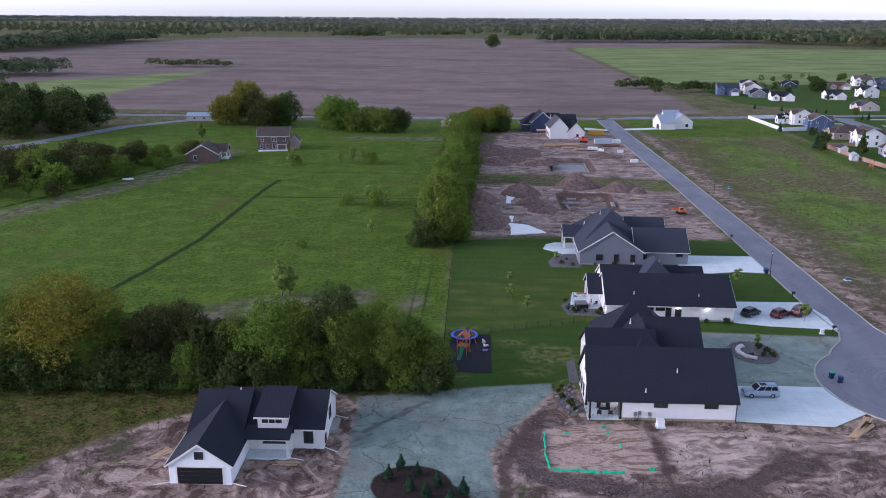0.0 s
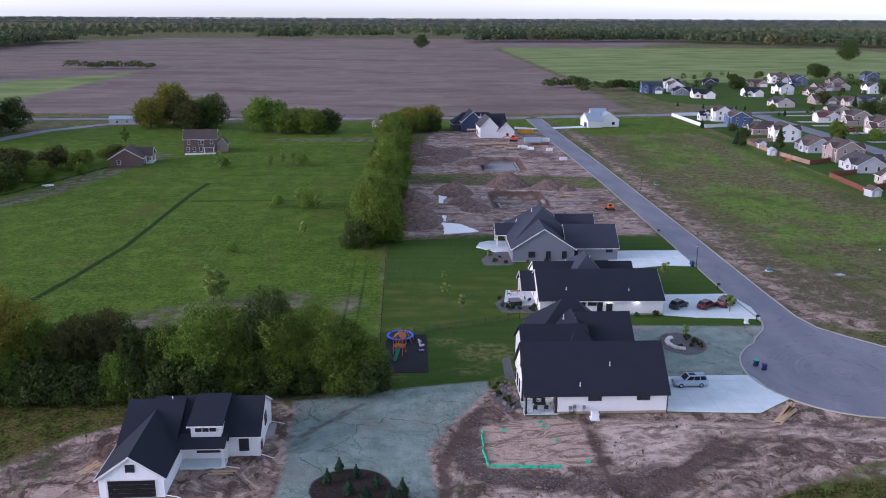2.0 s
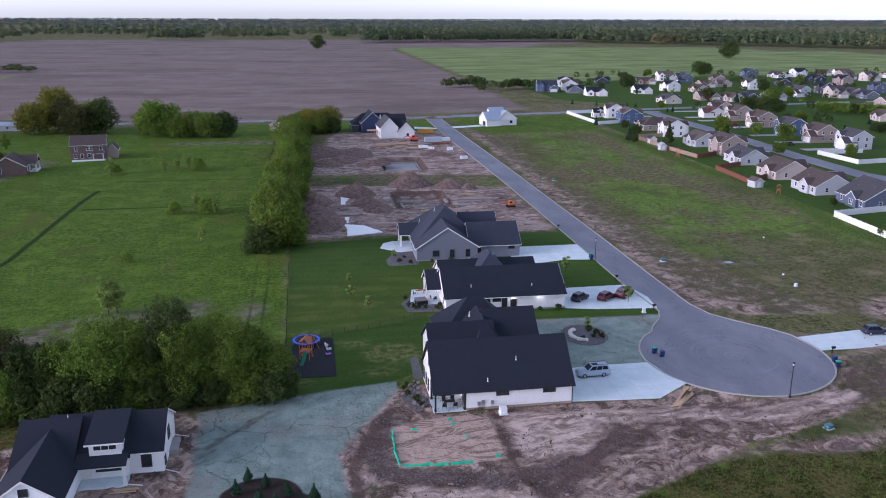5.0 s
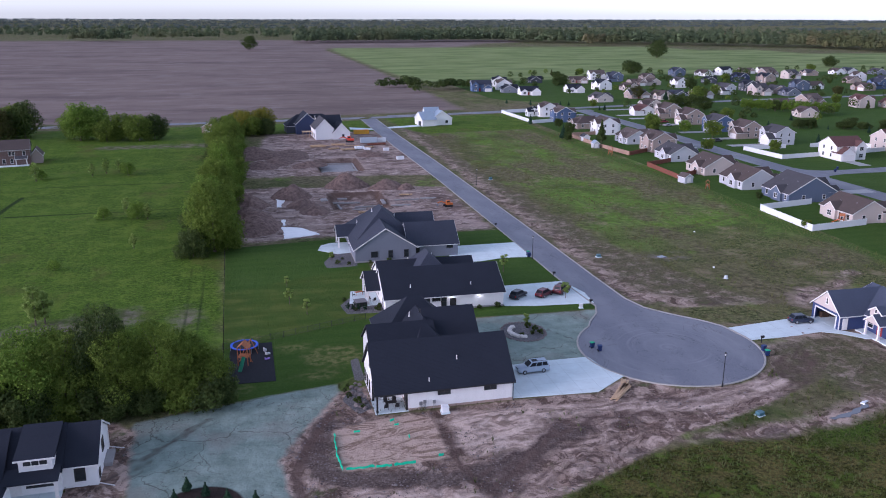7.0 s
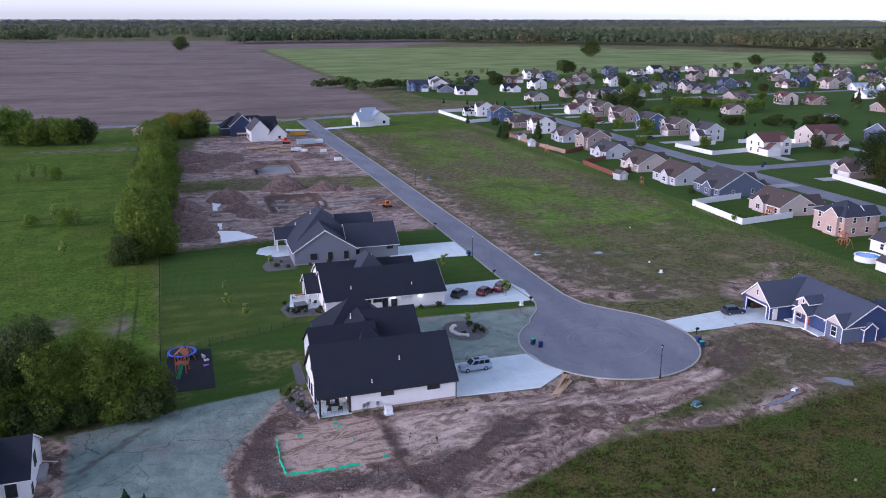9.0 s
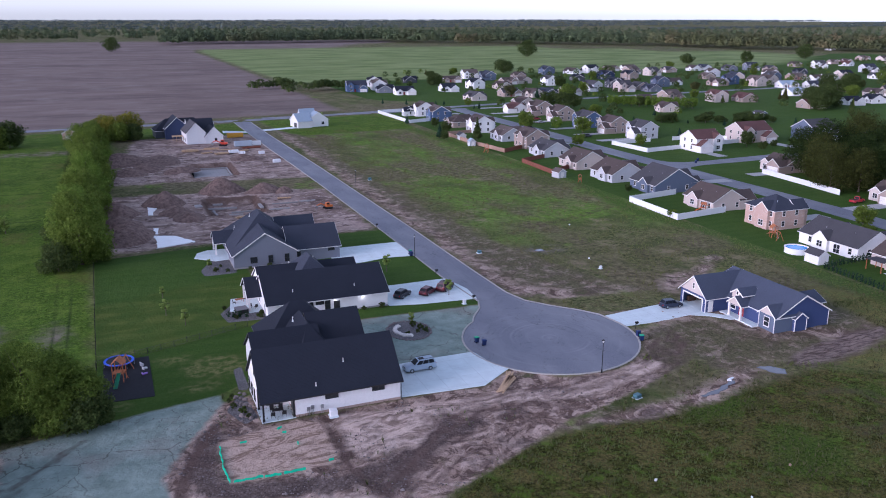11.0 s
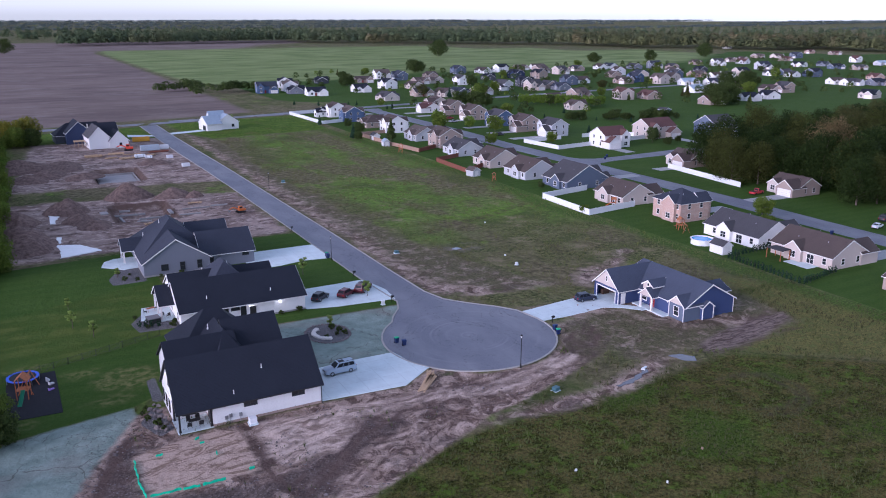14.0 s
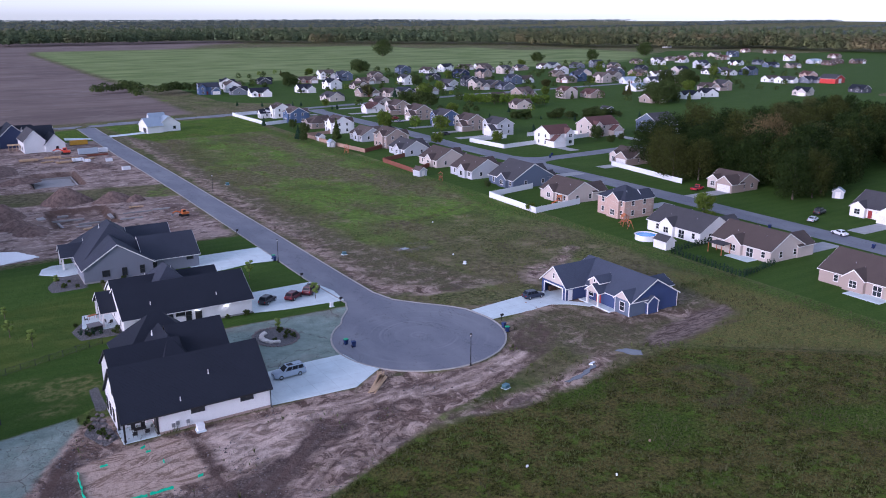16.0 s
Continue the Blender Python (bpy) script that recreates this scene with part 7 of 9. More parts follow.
for x, y, h, key, leaf in ((184.7, 159.2, 6.3, "yard", "leaf_a"), (176, 150, 4, "yard", None), (152.3, 343.9, 11.4, "spruce", "leaf_b"), (138.5, 355.6, 7.7, "spruce", None), (141.2, 409.6, 5.8, "spruce", None), (189.5, 368.4, 9.8, "yard", "leaf_a"), (205, 364.5, 6.4, "yard", "leaf_d"), (209.3, 346.7, 8.3, "yard", "leaf_a"), (186.6, 311.5, 5.7, "yard", "leaf_a"),
                           (249.1, 456.2, 10, "yard", "leaf_b"), (255.3, 448.9, 10.4, "yard", "leaf_b"), (261.4, 445.6, 9.4, "yard", "leaf_b"), (328, 582, 9.6, "yard", "leaf_b"), (319.4, 531.2, 8.9, "yard", "leaf_a"), (258.6, 527.5, 8.8, "yard", "leaf_o"), (248.7, 399.9, 7.8, "yard", "leaf_a"), (205.8, 462.3, 4.9, "spruce", None), (203.1, 463.7, 3.3, "spruce", None), (194.6, 492.2, 3.5, "spruce", None), (188.7, 491.2, 3.8, "spruce", None),
                           (269.5, 508.2, 8.3, "spruce", None), (271.4, 524.1, 5.0, "yard", None), (211.6, 302.2, 5.7, "yard", "leaf_a"), (254.7, 284.7, 7.2, "yard", "leaf_b"), (254.1, 274, 4.1, "yard", "leaf_b"), (264.9, 279.2, 3.4, "yard", "leaf_b"), (151, 395, 5, "yard", "leaf_b"), (148, 372, 6, "yard", "leaf_b"), (160, 512, 4, "spruce", None), (172, 500, 4, "spruce", None), (152, 222, 2.6, "yard", "leaf_b"), (143.5, 187, 2.6, "yard", None), (139, 350, 4.6, "yard", "leaf_b"), (146, 335, 4.0, "spruce", None), (207, 482, 5, "yard", None)):
    tree(key, x, y, h, rng.uniform(0, 360), 1.0, group="yard trees", leaf=leaf)
for k in range(26):
    f = k / 25
    tree("yard" if k % 3 else "spruce", 270 + 56 * f + rng.uniform(-5, 5), 372 - 26 * f + rng.uniform(-5, 5), rng.uniform(3, 6), rng.uniform(0, 360), 1.2, "dark bushy tree in a band across open grass", "grass band trees", leaf="leaf_b")
for k in range(12):
    tree("yard", 292 + k * 3.4 + rng.uniform(-0.6, 0.6), 452 - k * 3.0, 7, k * 40, 0.9, "round tree in a planted windbreak row", "windbreak trees", leaf="leaf_d")
for k in range(46):
    x, y = rng.uniform(250, 680), rng.uniform(330, 760)
    if 0.35 < x / y < 1.35:
        tree("yard" if rng.random() < 0.7 else "spruce", x, y, rng.uniform(5, 11), rng.uniform(0, 360), 1.0, group="yard trees", leaf=("leaf_b", "leaf_a", None, "leaf_o")[k % 4])
for k in range(16):
    x, y = rng.uniform(235, 330), rng.uniform(305, 400)
    tree("spruce", x, y, rng.uniform(2.5, 5), 0, 1.1, "small young spruce on open grass", "young spruces")
for x, y in ((405, 400), (412, 392), (420, 404), (398, 386), (510, 470), (520, 476), (500, 480)):
    tree("farm1", x, y, rng.uniform(12, 16), rng.uniform(0, 360), 1.0, "broad dark tree among the estate houses", "yard trees", leaf="leaf_b")
green_spots = []
while len(green_spots) < 230:
    x, y = rng.uniform(215, 900), rng.uniform(380, 780)
    if 0.30 < x / y < 1.45 and min(math.hypot(x - a, y - b) for a, b in HOUSES) > 13:
        green_spots.append((x, y))
woods("estate_greenery", [], 6, 6.0, "small trees and shrubs among the estate houses", "leaf_b", per=130, leaf=0.10, spots=green_spots[:185])
woods("estate_light_greenery", [], 6, 5.0, "light green young trees among the estate houses", "leaf_a", per=130, leaf=0.10, spots=green_spots[185:])

# ---- vehicles ----
TYRE_R = 0.36


def loft(bm, rings):
    """Skin a row of closed rings, capped at both ends."""
    made = [[bm.verts.new(p) for p in ring] for ring in rings]
    n = len(made[0])
    for a, b in zip(made, made[1:]):
        for k in range(n):
            bm.faces.new((a[k], a[(k + 1) % n], b[(k + 1) % n], b[k]))
    bm.faces.new(made[0][::-1])
    bm.faces.new(made[-1])


def car(name, label, x, y, rot, paint, kind="suv", z=0.06):
    """A parked car; its nose points along local +x."""
    spec = {"suv": (5.3, 2.02, 1.9, 1.08), "sedan": (4.6, 1.8, 1.45, 0.86), "cross": (4.5, 1.84, 1.68, 0.92), "pickup": (5.6, 2.0, 1.9, 1.0)}[kind]
    long, wide, tall, belt = spec
    L, Wd = long / 2, wide / 2
    ob = empty(name, pose(x, y, z, 0, 0, rot), label, "car", "parked cars")
    pm = shared(("paint", paint), lambda: plain("car_paint", paint, 0.36, 0.1, 0.05, 0.5, 0.6))
    def ring(px, half, z0, z1):
        return [(px, -half, z0 + 0.1), (px, -half * 0.96, z0), (px, half * 0.96, z0), (px, half, z0 + 0.1), (px, half, z1 - 0.12), (px, half * 0.86, z1), (px, -half * 0.86, z1), (px, -half, z1 - 0.12)]
    bm = bmesh.new()
    hood = belt + 0.02
    loft(bm, [ring(-L, Wd * 0.86, 0.42, belt - 0.12), ring(-L + 0.12, Wd * 0.97, 0.3, belt), ring(-L * 0.6, Wd, 0.26, belt + 0.04), ring(L * 0.3, Wd, 0.26, belt + 0.04), ring(L * 0.78, Wd * 0.97, 0.28, hood - 0.06), ring(L - 0.1, Wd * 0.9, 0.32, hood - 0.2), ring(L, Wd * 0.8, 0.4, hood - 0.32)])
    bmesh.ops.bevel(bm, geom=[e for e in bm.edges if e.is_boundary is False and e.calc_face_angle(0) > 0.9], offset=0.05, segments=2, affect="EDGES")
    body = part("body", bm, pm, ob, "", True)
    back = {"suv": -L + 0.1, "cross": -L + 0.15, "sedan": -L + 0.75, "pickup": -0.35}[kind]
    rear_top = {"suv": -L + 0.4, "cross": -L + 0.6, "sedan": -L + 1.35, "pickup": -0.2}[kind]
    def cab(px, half, zz):
        return (px, half, zz)
    front, front_top = L * 0.46, L * 0.14
    bm = bmesh.new()
    low = [cab(back, -Wd * 0.93, belt), cab(front, -Wd * 0.93, belt), cab(front, Wd * 0.93, belt), cab(back, Wd * 0.93, belt)]
    top = [cab(rear_top, -Wd * 0.74, tall - 0.06), cab(front_top, -Wd * 0.74, tall - 0.06), cab(front_top, Wd * 0.74, tall - 0.06), cab(rear_top, Wd * 0.74, tall - 0.06)]
    loft(bm, [low, top])
    bmesh.ops.bevel(bm, geom=list(bm.edges), offset=0.05, segments=1, affect="EDGES")
    part("cab", bm, pm, ob)
    lo, hi = [Vector(p) for p in low], [Vector(p) for p in top]

    def pane(bm, a, b, u0, u1, v0, v1):
        """A window laid on the cab's face between corners a and b."""
        pts = [lo[a].lerp(lo[b], u).lerp(hi[a].lerp(hi[b], u), v) for u, v in ((u0, v0), (u1, v0), (u1, v1), (u0, v1))]
        out = (pts[1] - pts[0]).cross(pts[3] - pts[0]).normalized()
        out = out if out.dot(pts[0] - Vector((0, 0, belt * 0.8))) > 0 else -out
        loft(bm, [[p - out * 0.02 for p in pts], [p + out * 0.018 for p in pts]])

    for a, b in ((0, 1), (3, 2)):
        bm = bmesh.new()
        for u0, u1 in ((0.07, 0.33), (0.36, 0.63), (0.66, 0.93)) if kind in ("suv", "cross") else ((0.14, 0.50), (0.54, 0.90)):
            pane(bm, a, b, u0, u1, 0.14, 0.86)
        part("side_window", bm, M["car_glass"], ob, "dark tinted side windows")
    bm = bmesh.new()
    pane(bm, 1, 2, 0.08, 0.92, 0.10, 0.90)
    part("windscreen", bm, M["car_glass"], ob)
    bm = bmesh.new()
    pane(bm, 3, 0, 0.10, 0.90, 0.20, 0.86)
    part("rear_window", bm, M["car_glass"], ob)
    if kind == "suv":
        bm = bmesh.new()
        box(bm, front_top - 1.1, front_top - 0.15, -Wd * 0.42, Wd * 0.42, tall - 0.08, tall - 0.045, 0.01)
        part("sunroof", bm, M["car_glass"], ob)
    bm = bmesh.new()
    loft(bm, [[(px, py, pz) for px, py in ((-L * 0.99, -Wd * 0.88), (L * 0.96, -Wd * 0.88), (L * 0.96, Wd * 0.88), (-L * 0.99, Wd * 0.88))] for pz in (0.24, 0.40)])
    part("lower_trim", bm, M["rubber"], ob, "black plastic lower trim")
    bm = bmesh.new()
    box(bm, L - 0.04, L + 0.01, -Wd * 0.42, Wd * 0.42, hood - 0.42, hood - 0.26, 0.01)
    part("grille", bm, M["dark"], ob)
    if kind == "suv":
        for s in (-1, 1):
            bm = bmesh.new()
            tube(bm, (rear_top + 0.1, s * Wd * 0.66, tall + 0.05), (front_top - 0.1, s * Wd * 0.66, tall + 0.05), 0.03, 0.03, 6)
            part("roof_rail", bm, M["dark"], ob)
    if kind == "pickup":
        bm = bmesh.new()
        box(bm, -L + 0.15, back - 0.05, -Wd * 0.84, Wd * 0.84, belt - 0.02, belt + 0.05, 0.02)
        part("bed_cover", bm, M["dark"], ob)
    def tyre():
        bm = bmesh.new()
        tube(bm, (0, -0.11, 0), (0, 0.11, 0), TYRE_R, TYRE_R, 18)
        me = bpy.data.meshes.new("tyre")
        bm.to_mesh(me), bm.free(), me.materials.append(M["rubber"])
        return me
    def rim():
        bm = bmesh.new()
        tube(bm, (0, -0.125, 0), (0, 0.125, 0), TYRE_R * 0.6, TYRE_R * 0.6, 14)
        me = bpy.data.meshes.new("rim")
        bm.to_mesh(me), bm.free(), me.materials.append(M["chrome"])
        return me
    for sx in (-0.58, 0.62):
        for sy in (-1, 1):
            t = part("tyre", shared("tyre", tyre), None, ob)
            t.location = (sx * L, sy * (Wd - 0.1), TYRE_R - 0.02)
            part("rim", shared("rim", rim), None, t)
    lamp = shared("headlight", lambda: plain("headlight_glass", (0.7, 0.7, 0.72), 0.15))
    tail = shared("taillight", lambda: plain("tail_light_red", (0.4, 0.02, 0.02), 0.2))
    for s in (-1, 1):
        bm = bmesh.new()
        box(bm, L - 0.16, L - 0.03, s * Wd * 0.58 - 0.18, s * Wd * 0.58 + 0.18, hood - 0.36, hood - 0.2, 0.02)
        part("headlight", bm, lamp, ob)
        bm = bmesh.new()
        box(bm, -L - 0.01, -L + 0.1, s * Wd * 0.72 - 0.12, s * Wd * 0.72 + 0.12, belt - 0.3, belt - 0.06, 0.02)
        part("tail_light", bm, tail, ob)
        bm = bmesh.new()
        box(bm, front - 0.35, front - 0.18, s * (Wd + 0.09) - 0.1, s * (Wd + 0.09) + 0.1, belt + 0.02, belt + 0.16, 0.02)
        part("mirror", bm, pm, ob)
    return ob


car("parked_suv", "silver full-size SUV parked on the white driveway", 41.4, 115.3, 183, (0.34, 0.41, 0.50), "suv", 0.09)
car("parked_car", "black crossover car parked on the driveway", 50.4, 150.2, 40, (0.015, 0.018, 0.026), "cross", 0.09)
car("parked_car", "dark red crossover car parked on the driveway", 55.8, 149.9, 38, (0.085, 0.006, 0.014), "cross", 0.09)
car("parked_suv", "dark red SUV parked near the street", 60.2, 151.4, 44, (0.075, 0.006, 0.012), "suv", 0.09)
car("parked_car", "dark blue crossover car facing the open garage", 97.4, 125.2, -4, (0.016, 0.024, 0.05), "cross", 0.09)
for x, y, rot, paint, kind, text in ((208.6, 183, 10, (0.40, 0.02, 0.03), "pickup", "red pickup truck parked at the wood's edge"), (203, 136.5, 15, (0.55, 0.58, 0.62), "sedan", "silver sedan parked on an estate driveway"), (212.5, 141, 15, (0.02, 0.02, 0.024), "suv", "black SUV parked on an estate driveway"),
                                     (195.8, 123.5, 80, (0.72, 0.73, 0.75), "sedan", "white sedan parked along the estate street"), (182.5, 179, 20, (0.02, 0.025, 0.035), "sedan", "dark car on an estate driveway"), (205, 335, 10, (0.03, 0.03, 0.035), "cross", "black crossover on an estate driveway"),
                                     (214, 403, 5, (0.25, 0.02, 0.03), "cross", "red crossover on an estate driveway"), (209, 389, 5, (0.3, 0.31, 0.33), "sedan", "grey sedan on an estate driveway"), (192, 368, 10, (0.03, 0.03, 0.035), "suv", "black SUV on an estate driveway"), (215, 421, 0, (0.03, 0.03, 0.04), "sedan", "dark sedan on an estate driveway")):
    car("parked_car", text, x, y, rot, paint, kind)

# ---- street furniture ----


def street_lamp(x, y):
    ob = empty("street_lamp", pose(x, y, 0), "black post street lamp with lantern head by the kerb", "street lamp", "street lamps")
    bm = bmesh.new()
    tube(bm, (0, 0, -0.1), (0, 0, 0.55), 0.16, 0.11, 12)
    tube(bm, (0, 0, 0.5), (0, 0, 5.1), 0.075, 0.055, 10)
    part("pole", bm, M["lamp_black"], ob)
    bm = bmesh.new()
    tube(bm, (0, 0, 5.08), (0, 0, 5.16), 0.12, 0.16, 10)
    tube(bm, (0, 0, 5.5), (0, 0, 5.72), 0.24, 0.05, 10)
    for k in range(4):
        a = k * math.pi / 2
        tube(bm, (0.15 * math.cos(a), 0.15 * math.sin(a), 5.14), (0.2 * math.cos(a), 0.2 * math.sin(a), 5.52), 0.015, 0.015, 5)
    part("lantern_frame", bm, M["lamp_black"], ob)
    bm = bmesh.new()
    tube(bm, (0, 0, 5.17), (0, 0, 5.5), 0.12, 0.17, 10)
    part("globe", bm, shared("globe", lambda: plain("frosted_glass", (0.6, 0.6, 0.6), 0.3)), ob)


for x, y in ((68.2, 103.6), (62.0, 175.4), (72.0, 262.0)):
    street_lamp(x, y)


def bin_(x, y, rot, lid, text):
    ob = empty("wheelie_bin", pose(x, y, 0.04, 0, 0, rot), text, "bin", "wheelie bins")
    blue = shared("binblue", lambda: plain("bin_plastic", (0.012, 0.025, 0.09), 0.5))
    bm = bmesh.new()
    loft(bm, [[(-0.24, -0.27, 0.06), (0.24, -0.27, 0.06), (0.24, 0.27, 0.06), (-0.24, 0.27, 0.06)], [(-0.30, -0.36, 0.98), (0.30, -0.36, 0.98), (0.30, 0.36, 0.98), (-0.30, 0.36, 0.98)]])
    part("body", bm, blue, ob)
    bm = bmesh.new()
    loft(bm, [[(-0.33, -0.40, 0.98), (0.33, -0.40, 0.98), (0.33, 0.40, 0.98), (-0.33, 0.40, 0.98)], [(-0.28, -0.33, 1.10), (0.28, -0.33, 1.10), (0.28, 0.33, 1.10), (-0.28, 0.33, 1.10)]])
    part("lid", bm, shared(("lid", lid), lambda: plain("bin_lid", lid, 0.5)), ob)
    for s in (-1, 1):
        bm = bmesh.new()
        tube(bm, (s * 0.26 - 0.03, 0.3, 0.12), (s * 0.26 + 0.03, 0.3, 0.12), 0.12, 0.12, 10)
        part("wheel", bm, M["rubber"], ob)
    bm = bmesh.new()
    tube(bm, (-0.25, 0.42, 0.95), (0.25, 0.42, 0.95), 0.02, 0.02, 6)
    part("handle", bm, blue, ob)


GREEN, NAVY = (0.02, 0.34, 0.16), (0.012, 0.03, 0.12)
bin_(54.6, 122.3, 100, GREEN, "dark blue wheelie bin with a bright green lid")
bin_(55.3, 120.7, 80, NAVY, "dark blue wheelie bin with a blue lid")
bin_(82.6, 114.6, -80, NAVY, "dark blue wheelie bin with a blue lid")
bin_(82.0, 112.7, -100, GREEN, "dark blue wheelie bin with a bright green lid")
bin_(62.0, 178.6, 95, GREEN, "dark blue wheelie bin with a bright green lid")
bin_(61.8, 177.2, 85, NAVY, "dark blue wheelie bin with a blue lid")
for x, y in ((185.5, 148.6), (185.8, 137.3), (191.1, 111.3), (211, 262), (207, 258)):
    bin_(x, y, 90, NAVY, "dark wheelie bin by the estate street")


def mailbox(x, y):
    ob = empty("mailbox", pose(x, y, 0, 0, 0, 0), "black mailbox on a post at the kerb", "mailbox", "mailboxes")
    bm = bmesh.new()
    box(bm, -0.06, 0.06, -0.06, 0.06, -0.1, 1.05)
    box(bm, -0.05, 0.4, -0.05, 0.05, 0.85, 0.95)
    part("post", bm, M["lamp_black"], ob)
    bm = bmesh.new()
    box(bm, -0.15, 0.5, -0.2, 0.2, 1.0, 1.32, 0.06)
    part("box", bm, M["lamp_black"], ob)


for x, y in ((62.6, 142.4), (61.9, 161.2), (61.8, 205.6), (84.4, 118.0)):
    mailbox(x, y)


def utility_box(x, y, w, d, h, mat, text, name="utility_box", rot=0):
    bm = bmesh.new()
    box(bm, -w / 2, w / 2, -d / 2, d / 2, -0.05, h * 0.88, 0.03)
    ob = empty(name, pose(x, y, 0, 0, 0, rot), text, "utility box")
    part("cabinet", bm, mat, ob)
    bm = bmesh.new()
    box(bm, -w / 2 - 0.03, w / 2 + 0.03, -d / 2 - 0.03, d / 2 + 0.03, h * 0.88, h, 0.02)
    part("lid", bm, mat, ob)
    bm = bmesh.new()
    box(bm, -w / 2 - 0.15, w / 2 + 0.15, -d / 2 - 0.15, d / 2 + 0.15, -0.15, 0.05)
    part("base", bm, M["concrete"], ob)


tealbox = plain("teal_painted_steel", (0.06, 0.14, 0.17), 0.5)
utility_box(68.3, 93.9, 1.0, 0.8, 0.6, tealbox, "teal green transformer box in the weeds", rot=15)
utility_box(60.4, 141.6, 0.6, 0.5, 0.9, M["vinyl"], "small white utility pedestal on the lawn")
utility_box(98.4, 152.4, 0.6, 0.5, 0.6, M["vinyl"], "white utility box out on the vacant field", rot=30)
utility_box(78.0, 174.0, 0.9, 0.8, 0.6, tealbox, "green utility box on the dirt verge")
utility_box(79.5, 271.0, 1.0, 0.9, 0.8, tealbox, "grey utility box on the dirt verge")
utility_box(24.6, 104.9, 1.0, 1.0, 0.9, M["vinyl"], "white air conditioner unit beside the house wall", "air_conditioner")

# ---- playground ----
tr = empty("trampoline", pose(-3.6, 134.4, 0.06), "round trampoline with a bright blue edge pad", "trampoline")
bm = bmesh.new()
n = 36
rings = [[bm.verts.new((r * math.cos(2 * math.pi * k / n), r * math.sin(2 * math.pi * k / n), z)) for k in range(n)] for r, z in ((1.95, 0.86), (1.95, 0.93), (2.35, 0.93), (2.35, 0.84))]
for a, b in zip(rings, rings[1:]):
    for k in range(n):
        bm.faces.new((a[k], a[(k + 1) % n], b[(k + 1) % n], b[k]))
part("edge_pad", bm, plain("blue_vinyl_pad", (0.03, 0.10, 0.62), 0.45), tr, "bright blue edge pad")
bm = bmesh.new()
tube(bm, (0, 0, 0.86), (0, 0, 0.89), 1.94, 1.94, n)
part("bounce_mat", bm, M["rubber"], tr)
for k in range(6):
    a = k * math.pi / 3
    bm = bmesh.new()
    tube(bm, (2.3 * math.cos(a), 2.3 * math.sin(a), -0.1), (2.3 * math.cos(a), 2.3 * math.sin(a), 0.84), 0.04, 0.04, 8)
    part("leg", bm, M["steel"], tr)


